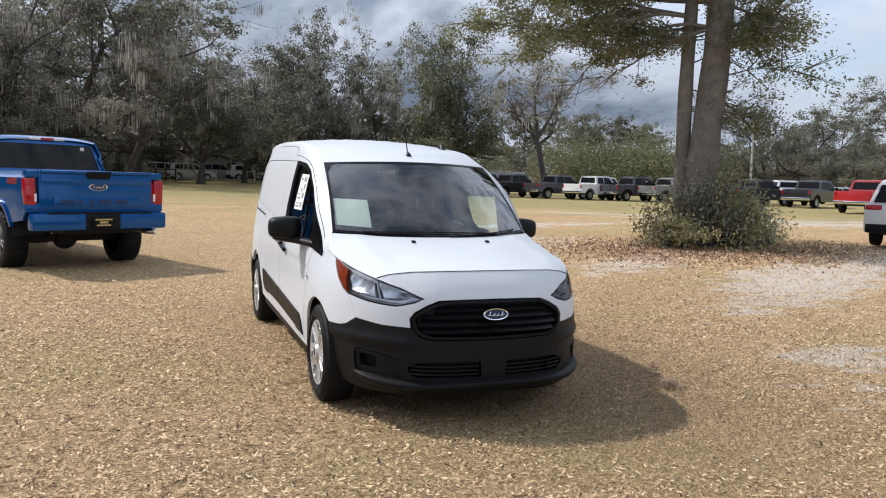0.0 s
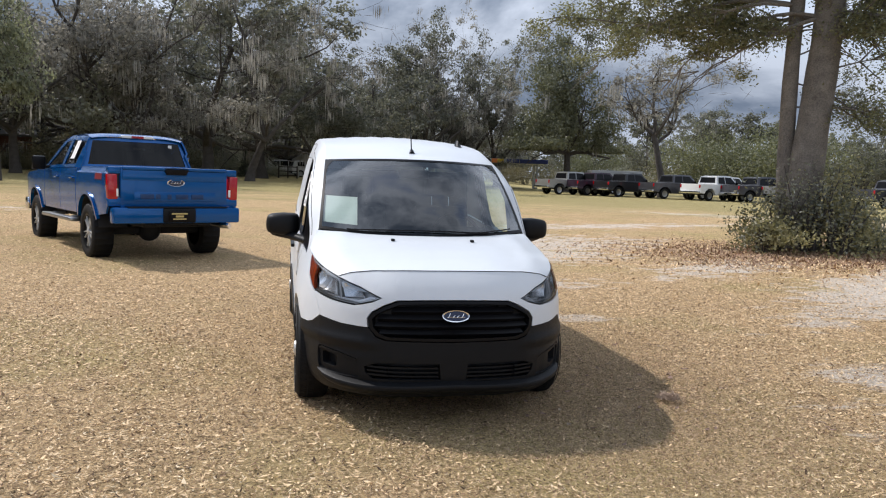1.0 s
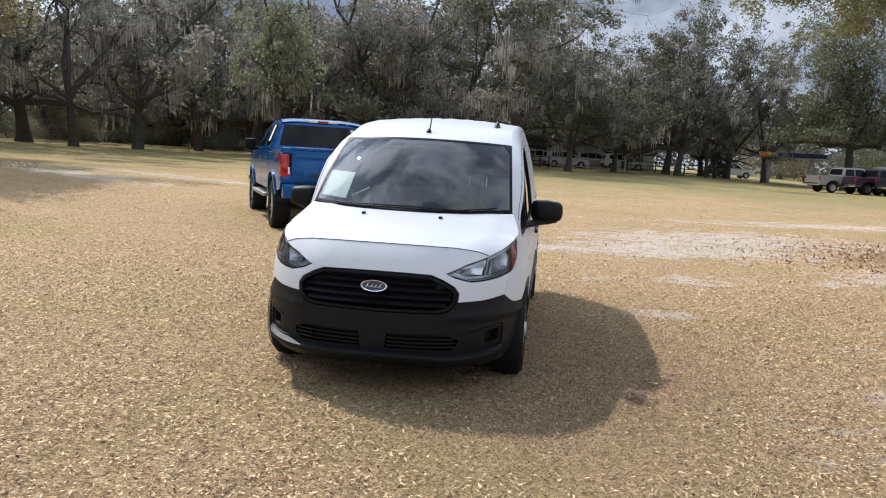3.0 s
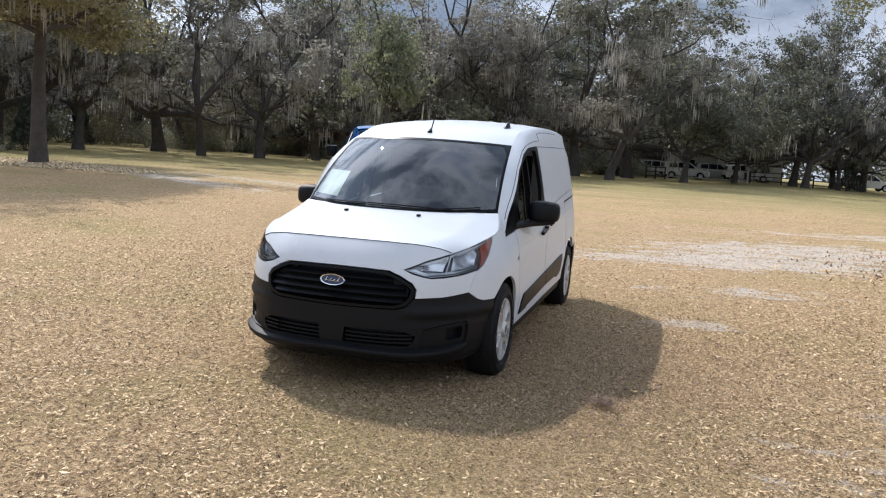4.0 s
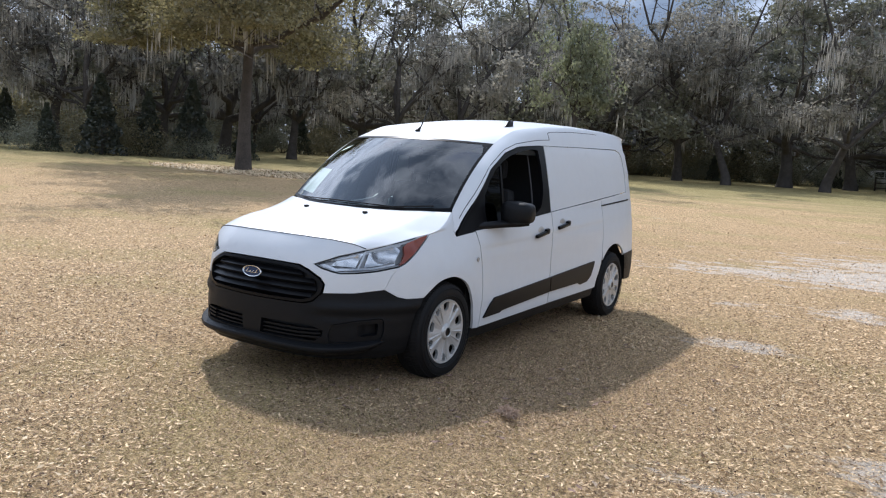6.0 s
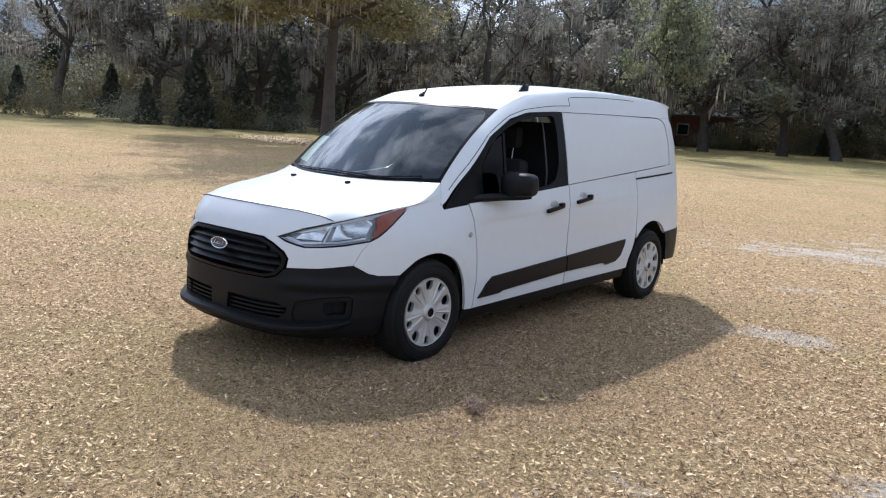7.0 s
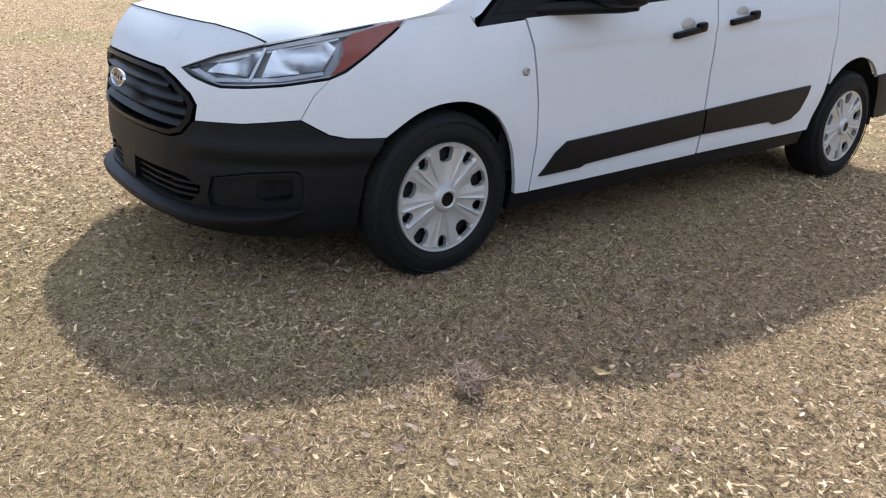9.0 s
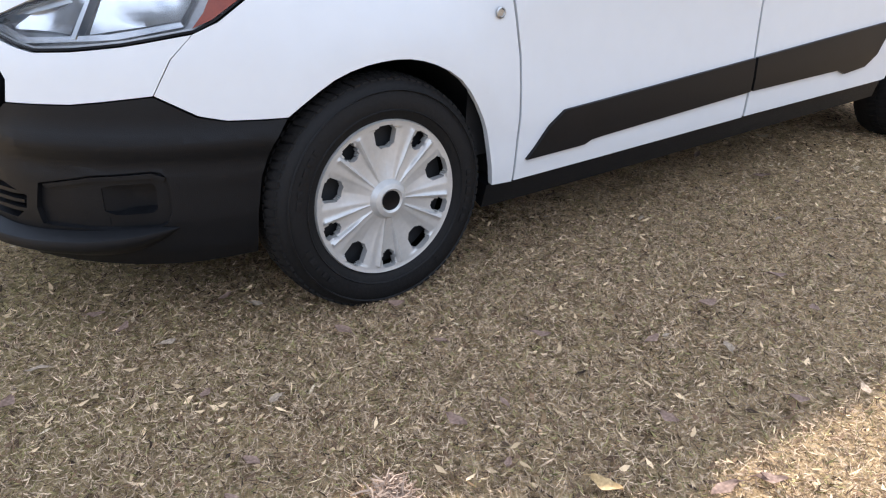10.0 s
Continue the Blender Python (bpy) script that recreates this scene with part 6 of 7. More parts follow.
for x, w in ((-0.46, 0.20), (-0.30, 0.07), (-0.13, 0.06), (0.06, 0.19), (0.30, 0.19)):
    bmx = bmesh.new()
    box(bmx, -x - 0.03, 0.047, 1.01, w, 0.012, 0.075, 0.006)
    part("letter_bar", bmx, DEEP_BLUE, tailgate)
bm = bmesh.new()
box(bm, 0, 0.05, 1.42, 0.40, 0.07, 0.12, 0.02)
for v in bm.verts:
    if v.co.z < 1.41:
        v.co.x *= 0.78
part("tailgate_handle", bm, GLOSS_BLACK, tailgate)
oval_badge(tailgate, (0, 0.037, 1.235), pose(0, 0, 0, 0, 0, 180), 0.135, 0.056)
bm = bmesh.new()
box(bm, 0.0, 0.10, 0.725, 1.92, 0.20, 0.24, 0.04)
tb = part("rear_bumper", bm, BLUE, truck, "blue rear bumper with black step")
bm = bmesh.new()
box(bm, 0.0, 0.12, 0.725, 0.50, 0.20, 0.22, 0.03)
box(bm, 0.0, 0.12, 0.845, 1.50, 0.18, 0.02, 0.008)
box(bm, 0.0, 0.06, 0.61, 1.0, 0.2, 0.06, 0.02)
part("bumper_step", bm, BLACK_PLASTIC, tb)
bm = bmesh.new()
box(bm, 0.02, 0.255, 0.715, 0.31, 0.014, 0.16, 0.006)
plate = part("dealer_plate", bm, GLOSS_BLACK, tb)
PLATE_GOLD = mat("plate_print", (0.55, 0.42, 0.16), 0.5, vary=0.1)
for zz, w, h in ((0.755, 0.24, 0.022), (0.715, 0.12, 0.03), (0.675, 0.20, 0.02)):
    bm = bmesh.new()
    box(bm, 0.02, 0.265, zz, w, 0.006, h, 0.001)
    part("print_line", bm, PLATE_GOLD, plate)
bm = bmesh.new()
tube(bm, [(-0.70, -0.3, 0.57), (-0.72, 0.12, 0.56), (-0.78, 0.22, 0.56)], [0.045, 0.045, 0.045], 14)
part("exhaust_pipe", bm, CHROME, truck)
bm = bmesh.new()
box(bm, 0, -1.08, 0.42, 1.5, 0.12, 0.12, 0.04)
bmesh.ops.create_uvsphere(bm, u_segments=16, v_segments=10, radius=0.18, matrix=Matrix.Translation((0.05, -1.08, 0.42)))
box(bm, 0.42, -2.6, 0.62, 0.12, 5.2, 0.16, 0.02)
box(bm, -0.42, -2.6, 0.62, 0.12, 5.2, 0.16, 0.02)
box(bm, 0, -0.35, 0.60, 1.0, 0.5, 0.14, 0.05)
box(bm, 0, -3.2, 0.62, 1.5, 2.6, 0.12, 0.05)
part("underbody", bm, CABIN, truck)
bm = bmesh.new()
box(bm, 0, -0.87, 0.90, 1.70, 1.70, 0.06, 0.01)
box(bm, 0, -1.72, 1.16, 1.72, 0.05, 0.56, 0.01)
part("bed_floor", bm, CABIN, truck)
# cab back with window, roof, hood
bm = sheet([(-0.90, 1.40), (0.90, 1.40), (0.735, 1.98), (-0.735, 1.98)], [[(-0.80, 1.50), (0.80, 1.50), (0.70, 1.92), (-0.70, 1.92)]], lambda x, z: Vector((x, -1.765 - 0.16 * (z - 1.4) / 0.6 + 0.05 * (1 - (x / 0.9) ** 2), z)), du=0.15, dz=0.1, flip=True)
back = part("cab_back", bm, BLUE, truck)
bm = sheet([(-0.80, 1.50), (0.80, 1.50), (0.70, 1.92), (-0.70, 1.92)], [], lambda x, z: Vector((x, -1.775 - 0.16 * (z - 1.4) / 0.6 + 0.05 * (1 - (x / 0.9) ** 2), z)), du=0.15, dz=0.1, flange=0, flip=True)
part("rear_glass", bm, TINTED, truck, "dark tinted rear window")
bm = bmesh.new()
box(bm, -0.55, -1.862, 1.86, 0.06, 0.004, 0.06, 0.001, None)
part("window_sticker", bm, PAPER, truck)
bm = bmesh.new()
box(bm, 0, -1.86, 2.005, 0.52, 0.06, 0.045, 0.012)
bl = part("high_brake_lamp", bm, PAPER, truck)
bm = bmesh.new()
box(bm, 0, -1.835, 2.005, 0.20, 0.03, 0.043, 0.008)
part("red_lens", bm, RED_LENS, bl)
rows = [[(x * interp(y, [-3.35, -3.0, -1.85], [0.70, 0.74, 0.745]), y, interp(y, [-3.4, -3.1, -2.5, -1.95, -1.83], [1.93, 2.02, 2.075, 2.055, 2.0]) - 0.045 * x ** 4) for x in np.linspace(-1, 1, 15)] for y in np.linspace(-3.38, -1.83, 12)]
part("roof", patch(rows), BLUE, truck)
rows = [[(x * (0.72 + 0.14 * t), -3.36 - 0.68 * t, 1.93 - 0.52 * t - 0.02 * x * x) for x in np.linspace(-1, 1, 9)] for t in np.linspace(0, 1, 6)]
part("windshield", patch(rows), TINTED, truck)
rows = [[(x * 0.93, y, interp(y, [-5.7, -5.4, -4.0], [1.22, 1.32, 1.41]) - 0.05 * x ** 4) for x in np.linspace(-1, 1, 9)] for y in np.linspace(-5.72, -4.02, 8)]
part("hood", patch(rows), BLUE, truck)
bm = bmesh.new()
box(bm, 0, -5.72, 1.0, 1.86, 0.08, 0.46, 0.03)
part("grille", bm, GLOSS_BLACK, truck)
bm = bmesh.new()
box(bm, 0, -5.78, 0.66, 1.95, 0.22, 0.24, 0.05)
part("front_bumper", bm, CHROME, truck)
bm = bmesh.new()
box(bm, 0, -2.7, 1.0, 1.7, 1.8, 0.5, 0.03)
for x in (0.4, -0.4):
    box(bm, x, -3.0, 1.45, 0.5, 0.14, 0.7, 0.05)
    box(bm, x, -2.1, 1.45, 0.5, 0.14, 0.6, 0.05)
part("cabin_seats", bm, CABIN, truck)
bm = sheet([(-2.15, 1.54), (-2.40, 1.54), (-2.33, 1.84), (-2.10, 1.84)], [], lambda y, z: tk(y, z, -0.006), du=0.3, dz=0.3, flange=0)
tl2 = finish("window_label", bm, PAPER)
tl2.matrix_basis = TRUCK_AT
tagged(tl2, "white price label stuck on the pickup's side window", "paper")


def alloy(parent, x, y, s, r, w, rim_r, dark, spokes=10):
    wh = new("wheel")
    wh.parent = parent
    wh.matrix_local = Matrix.Translation((x, y, r - 0.008))
    bm = bmesh.new()
    lathe(bm, [(rim_r - 0.01, -0.02), (rim_r + 0.02, 0.0), (r - 0.06, 0.005), (r - 0.015, -0.015), (r, -0.05), (r, -w + 0.05), (r - 0.015, -w + 0.015), (rim_r, -w)], "X", 56)
    for v in bm.verts:
        if math.hypot(v.co.y, v.co.z) > r - 0.02 and int((math.atan2(v.co.z, v.co.y) + math.pi) / (2 * math.pi) * 56 + 0.5) % 2:
            v.co.y, v.co.z = v.co.y * 0.965, v.co.z * 0.965
    part("tyre", bm, RUBBER, wh, "chunky black tyre").scale = (s, 1, 1)
    bm = bmesh.new()
    lathe(bm, [(rim_r + 0.005, -0.005), (rim_r - 0.02, -0.015), (rim_r - 0.04, -0.09), (0.06, -0.10), (0.001, -0.10)], "X", 40)
    rim = part("rim", bm, dark, wh)
    rim.scale = (s, 1, 1)
    bm = bmesh.new()
    lathe(bm, [(0.065, -0.08), (0.06, -0.02), (0.04, -0.01), (0.001, -0.01)], "X", 20)
    for k in range(spokes):
        a = 2 * math.pi * k / spokes
        vs = box(bm, -0.035, 0.5 * (rim_r + 0.04), 0, 0.03, rim_r - 0.05, 0.017, 0.003)
        bmesh.ops.rotate(bm, verts=[v for v in vs if v.is_valid], cent=(0, 0, 0), matrix=Matrix.Rotation(a + (0.12 if k % 2 else -0.12), 3, "X"))
    part("spokes", bm, SILVER, wh, "machined bright spokes").scale = (s, 1, 1)
    return wh


for cy in (RA, FA):
    for s in (1, -1):
        alloy(truck, s * 1.00, cy, s, 0.432, 0.31, 0.265, GLOSS_BLACK)

tsides("decal", [(-0.62, 1.26), (-0.62, 1.36), (-0.24, 1.36), (-0.24, 1.26)], DECAL_RED, truck, off=0.003, flange=0)
squat()
for ob in truck.children_recursive:
    if ob.name.startswith("badge") and ob.parent.name.startswith("tailgate"):
        ob.location.z = 0.86 + (ob.location.z - 0.86) * 0.935


# ---- parked vehicles across the field ----
def at(az, dist, heading, dz=0.0, eye=(-1.0, -5.2)):
    """A pose at a bearing and distance from the near end of the field; heading is the bearing that the nose points to."""
    x, y = eye[0] + dist * math.sin(radians(az)), eye[1] + dist * math.cos(radians(az))
    return Matrix.Translation((x, y, ground_z(x, y) + dz)) @ pose(0, 0, 0, 0, 0, 180 - heading)


def profile_body(outline, half, crown=0.06):
    """A body from its side outline (y, z): flanks with rounded shoulders, and a skin between."""
    bm = bmesh.new()
    n = len(outline)
    xs = [-half, -half + crown, 0, half - crown, half]
    rows = []
    cy, cz = sum(p[0] for p in outline) / n, sum(p[1] for p in outline) / n
    for x in xs:
        k = 0.965 if abs(abs(x) - half) < 1e-6 else 1.0
        rows.append([bm.verts.new((x, cy + (y - cy) * (1 - (1 - k) * 0.4), cz + (z - cz) * k)) for y, z in outline])
    for r0, r1 in zip(rows, rows[1:]):
        for k in range(n):
            bm.faces.new((r0[k], r0[(k + 1) % n], r1[(k + 1) % n], r1[k]))
    bm.faces.new(rows[0][::-1])
    bm.faces.new(rows[-1])
    bmesh.ops.recalc_face_normals(bm, faces=bm.faces)
    bmesh.ops.triangulate(bm, faces=[f for f in bm.faces if len(f.verts) > 4])
    return bm


def small_wheels(v, axles, r, half):
    for cy in axles:
        for s in (1, -1):
            w = new("wheel")
            w.parent = v
            w.matrix_local = Matrix.Translation((s * half, cy, r))
            bm = bmesh.new()
            lathe(bm, [(r * 0.6, 0.0), (r * 0.95, 0.0), (r, -0.04), (r, -0.2), (r * 0.6, -0.22)], "X", 24)
            part("tyre", bm, RUBBER, w).scale = (s, 1, 1)
            bm = bmesh.new()
            lathe(bm, [(r * 0.62, -0.01), (r * 0.5, -0.03), (r * 0.15, -0.02), (0.001, -0.02)], "X", 20)
            part("rim", bm, BRUSHED, w).scale = (s, 1, 1)


def tapered(outline, half_lo, half_hi):
    """A cab of side outline (y, z) that narrows upwards."""
    bm = bmesh.new()
    z0, z1 = min(p[1] for p in outline), max(p[1] for p in outline)
    a = [bm.verts.new((-(half_lo + (half_hi - half_lo) * (z - z0) / (z1 - z0)), y, z)) for y, z in outline]
    b = [bm.verts.new((half_lo + (half_hi - half_lo) * (z - z0) / (z1 - z0), y, z)) for y, z in outline]
    n = len(outline)
    for k in range(n):
        bm.faces.new((a[k], a[(k + 1) % n], b[(k + 1) % n], b[k]))
    bm.faces.new(a[::-1])
    bm.faces.new(b)
    bmesh.ops.recalc_face_normals(bm, faces=bm.faces)
    bmesh.ops.bevel(bm, geom=bm.edges[:], offset=0.03, segments=2, affect="EDGES")
    return bm


def far_pickup(paint, label, m):
    v = holder("pickup_truck", label, "pickup truck", "parked pickups", m=m)
    body = [(2.75, 0.55), (2.78, 0.80), (2.72, 1.22), (0.95, 1.24), (0.95, 1.20), (-1.30, 1.16), (-2.65, 1.08), (-2.85, 0.85), (-2.85, 0.50), (-2.45, 0.45), (-2.35, 0.72), (-2.05, 0.90), (-1.70, 0.90), (-1.40, 0.72), (-1.30, 0.42), (1.15, 0.42), (1.28, 0.72), (1.55, 0.90), (1.92, 0.90), (2.2, 0.72), (2.32, 0.52)]
    part("body", profile_body(body, 0.98), paint, v)
    part("cab", tapered([(1.00, 1.20), (0.86, 1.82), (0.2, 1.88), (-0.75, 1.86), (-1.40, 1.15)], 0.94, 0.74), paint, v)
    for s in (1, -1):
        for ys in ([(0.82, 1.28), (0.72, 1.74), (0.10, 1.77), (0.10, 1.27)], [(0.02, 1.27), (0.02, 1.77), (-0.62, 1.74), (-1.10, 1.26)]):
            bm = bmesh.new()
            bm.faces.new([bm.verts.new((s * (0.945 + 0.012 - 0.20 * (z - 1.20) / 0.68), y, z)) for y, z in ys])
            part("side_window", bm, GLOSS_BLACK, v)
        bm = bmesh.new()
        box(bm, s * 0.90, 2.74, 1.04, 0.11, 0.08, 0.24, 0.02)
        part("tail_lamp", bm, RED_LENS, v)
        bm = bmesh.new()
        box(bm, s * 0.80, -2.80, 0.95, 0.30, 0.12, 0.18, 0.03)
        part("headlamp", bm, CHROME, v)
        bm = bmesh.new()
        box(bm, s * 1.08, -0.95, 1.32, 0.18, 0.10, 0.20, 0.03)
        part("side_mirror", bm, GLOSS_BLACK, v)
    bm = bmesh.new()
    bm.faces.new([bm.verts.new(p) for p in ((-0.74, 0.985, 1.33), (0.74, 0.985, 1.33), (0.66, 0.905, 1.74), (-0.66, 0.905, 1.74))])
    part("rear_window", bm, GLOSS_BLACK, v)
    bm = bmesh.new()
    bm.faces.new([bm.verts.new(p) for p in ((-0.86, -1.385, 1.19), (0.86, -1.385, 1.19), (0.72, -0.83, 1.79), (-0.72, -0.83, 1.79))])
    part("windshield", bm, GLOSS_BLACK, v)
    bm = bmesh.new()
    box(bm, 0, 2.82, 0.60, 1.9, 0.16, 0.18, 0.03)
    part("rear_bumper", bm, CHROME, v)
    bm = bmesh.new()
    box(bm, 0, -2.88, 0.58, 1.9, 0.14, 0.22, 0.04)
    part("front_bumper", bm, CHROME, v)
    bm = bmesh.new()
    box(bm, 0, -2.84, 0.92, 1.2, 0.06, 0.26, 0.02)
    part("grille", bm, GLOSS_BLACK, v)
    bm = bmesh.new()
    box(bm, 0, 1.85, 1.225, 1.70, 1.62, 0.02, 0.004)
    part("bed", bm, CABIN, v)
    bm = bmesh.new()
    box(bm, 0, 0, 0.48, 1.5, 4.6, 0.14, 0.03)
    part("underbody", bm, CABIN, v)
    small_wheels(v, (-1.88, 1.74), 0.39, 0.97)
    return v


def far_car(paint, label, m, suv=True):
    v = holder("parked_car", label, "car", "parked cars", m=m)
    h = 1.68 if suv else 1.46
    body = [(2.25, 0.35), (2.34, 0.62), (2.28, 1.02), (1.9, 1.06), (-1.0, 0.98), (-2.0, 0.88), (-2.28, 0.68), (-2.28, 0.35), (-1.80, 0.32), (-1.72, 0.55), (-1.52, 0.70), (-1.26, 0.70), (-1.05, 0.55), (-0.98, 0.30), (1.0, 0.30), (1.06, 0.55), (1.28, 0.70), (1.54, 0.70), (1.76, 0.55), (1.84, 0.34)]
    part("body", profile_body(body, 0.92), paint, v)
    cab = [(2.24, 1.00), (2.02, h - 0.12), (1.7, h - 0.02), (0.4, h), (-0.35, h - 0.06), (-1.20, 0.97)]
    part("cab", tapered(cab, 0.88, 0.66), paint, v)
    for s in (1, -1):
        sl = (0.66 - 0.88) / (h - 0.97)
        for ys in ([(1.72, 1.10), (1.70, h - 0.17), (0.95, h - 0.11), (0.95, 1.07)], [(0.87, 1.07), (0.87, h - 0.10), (0.05, h - 0.10), (0.05, 1.05)], [(-0.03, 1.05), (-0.03, h - 0.11), (-0.28, h - 0.15), (-0.92, 1.04)]):
            bm = bmesh.new()
            bm.faces.new([bm.verts.new((s * (0.892 + sl * (z - 0.97)), y, z)) for y, z in ys])
            part("side_window", bm, GLOSS_BLACK, v)
        bm = bmesh.new()
        box(bm, s * 0.72, 2.24, 0.97, 0.36, 0.16, 0.13, 0.03)
        part("tail_lamp", bm, RED_LENS, v)
        bm = bmesh.new()
        box(bm, s * 0.70, -2.18, 0.76, 0.34, 0.16, 0.13, 0.03)
        part("headlamp", bm, CHROME, v)
        bm = bmesh.new()
        box(bm, s * 0.98, -0.80, 1.06, 0.16, 0.08, 0.12, 0.03)
        part("side_mirror", bm, paint, v)
    bm = bmesh.new()
    bm.faces.new([bm.verts.new(p) for p in ((-0.74, 2.235, 1.09), (0.74, 2.235, 1.09), (0.62, 2.075, h - 0.16), (-0.62, 2.075, h - 0.16))])
    part("rear_window", bm, GLOSS_BLACK, v)
    bm = bmesh.new()
    bm.faces.new([bm.verts.new(p) for p in ((-0.80, -1.17, 1.02), (0.80, -1.17, 1.02), (0.64, -0.42, h - 0.10), (-0.64, -0.42, h - 0.10))])
    part("windshield", bm, GLOSS_BLACK, v)
    bm = bmesh.new()
    box(bm, 0, 2.28, 0.46, 1.76, 0.14, 0.22, 0.04)
    part("rear_bumper", bm, BLACK_PLASTIC, v)
    bm = bmesh.new()
    box(bm, 0, 0, 0.36, 1.4, 4.0, 0.12, 0.03)
    part("underbody", bm, CABIN, v)
    small_wheels(v, (-1.40, 1.40), 0.345, 0.91)
    return v


P_SILVER = mat("silver_car_paint", (0.30, 0.30, 0.285), 0.35, metal=0.4, vary=0.05, scale=2, coat=0.5)
P_GREY = mat("grey_car_paint", (0.06, 0.06, 0.068), 0.35, metal=0.4, vary=0.05, scale=2, coat=0.5)
P_BLACK = mat("black_car_paint", (0.015, 0.015, 0.017), 0.3, vary=0.1, scale=2, coat=0.6)
P_RED = mat("red_car_paint", (0.42, 0.012, 0.015), 0.35, vary=0.08, scale=2, coat=0.5)
P_PLUM = mat("plum_car_paint", (0.035, 0.016, 0.03), 0.35, metal=0.2, vary=0.05, scale=2, coat=0.5)
P_WHITE = mat("white_car_paint", (0.72, 0.72, 0.71), 0.35, vary=0.03, scale=2, coat=0.5)
for az, d, paint, word, hd in ((21.1, 65, P_SILVER, "silver", 75), (23.0, 65, P_PLUM, "dark plum", 72), (25.2, 64, P_BLACK, "black", 74), (28.5, 63, P_GREY, "grey", 80), (31.2, 62, P_WHITE, "white", 72), (34.0, 62, P_GREY, "grey", 80), (36.6, 62, P_SILVER, "silver", 80)):
    far_pickup(paint, f"{word} crew-cab pickup parked in a row on the grass", at(az, d, hd))
eye0 = (-1.94, -5.06)
far_pickup(P_GREY, "dark grey pickup parked on the grass", at(42.9, 60, 85, eye=eye0))
far_pickup(P_WHITE, "white pickup parked on the grass", at(44.6, 66, 20, eye=eye0))
far_pickup(P_BLACK, "black pickup with white cab top parked on the grass", at(46.5, 59, 70, eye=eye0))
far_pickup(P_RED, "bright red pickup parked on the grass", at(49.9, 50, 70, eye=eye0))
far_pickup(P_WHITE, "white pickup parked on the grass", at(31.9, 74, 66))
far_car(P_WHITE, "white sport utility car parked on pale sand", at(52.9, 23.6, 62, eye=eye0))
far_car(P_WHITE, "white car parked beyond the pickups", at(48.2, 74, 90, eye=eye0), False)
for az, d, paint, word in ((-2.6, 80, P_GREY, "grey"), (0.4, 84, P_WHITE, "white"), (2.2, 82, P_WHITE, "white"), (4.1, 88, P_SILVER, "silver"), (6.2, 86, P_WHITE, "white"), (13.4, 92, P_WHITE, "white")):
    far_car(paint, f"{word} car parked among the trees", at(az, d, 80))


# ---- buildings, fence, canopy, pole ----
BRICK_RED = mat("brown_brick_wall", (0.16, 0.075, 0.055), 0.9, vary=0.25, scale=4)
SIDING = mat("white_siding", (0.46, 0.46, 0.44), 0.7, vary=0.06, scale=2)
ROOFING = mat("grey_shingle_roof", (0.10, 0.095, 0.09), 0.9, vary=0.25, scale=6)
FENCE_WHITE = mat("weathered_white_rail", (0.55, 0.55, 0.53), 0.7, vary=0.1)
FENCE_DARK = mat("dark_timber_rail", (0.05, 0.04, 0.032), 0.9, vary=0.25)
CONCRETE = mat("pale_concrete", (0.42, 0.41, 0.39), 0.85, vary=0.12, scale=2)
CANOPY_BLUE = mat("blue_fascia", (0.03, 0.05, 0.22), 0.4, vary=0.05)
CANOPY_ORANGE = mat("orange_fascia", (0.70, 0.20, 0.03), 0.4, vary=0.05)
CANOPY_YELLOW = mat("yellow_fascia", (0.75, 0.50, 0.04), 0.4, vary=0.05)


def house(m, w, dpt, h, wall_mat, label, windows=3):
    b = holder("house", label, "house", m=m)
    bm = bmesh.new()
    box(bm, 0, 0, h / 2, w, dpt, h, 0.02)
    wall = part("wall", bm, wall_mat, b)
    bm = bmesh.new()
    rows = [[(x, y, h + z) for y, z in ((-dpt / 2 - 0.5, -0.05), (0, 1.5), (dpt / 2 + 0.5, -0.05))] for x in (-w / 2 - 0.4, w / 2 + 0.4)]
    bm.free()
    bm = patch(rows)
    ex = bmesh.ops.extrude_face_region(bm, geom=bm.faces[:])
    for v in [g for g in ex["geom"] if isinstance(g, bmesh.types.BMVert)]:
        v.co.z += 0.18
    bmesh.ops.recalc_face_normals(bm, faces=bm.faces)
    part("roof", bm, ROOFING, b)
    for s in (-1, 1):
        bm = bmesh.new()
        bm.faces.new([bm.verts.new(p) for p in ((s * w / 2, -dpt / 2, h - 0.01), (s * w / 2, 0, h + 1.45), (s * w / 2, dpt / 2, h - 0.01))])
        part("gable", bm, wall_mat, b)
    for k in range(windows):
        x = (k + 0.5) / windows * w - w / 2
        bm = bmesh.new()
        box(bm, x, -dpt / 2 - 0.02, h * 0.55, 1.1, 0.10, 1.1, 0.01)
        wf = part("window", bm, SIDING, b)
        bm = bmesh.new()
        box(bm, x, -dpt / 2 - 0.07, h * 0.55, 0.94, 0.02, 0.94, 0.004)
        part("pane", bm, GLOSS_BLACK, wf)
    return b


house(at(-20.5, 82, 159.5), 12, 8, 2.8, BRICK_RED, "low brown brick house among the oaks", 4)
house(at(0.4, 92, 180), 9, 6, 2.6, SIDING, "small white sided house behind the trees", 3)
house(at(4.0, 98, 185), 14, 7, 2.4, SIDING, "long white low house behind the trees", 4)
house(at(-30.0, 86, 150), 10, 6, 2.6, SIDING, "white house seen through the wood", 3)


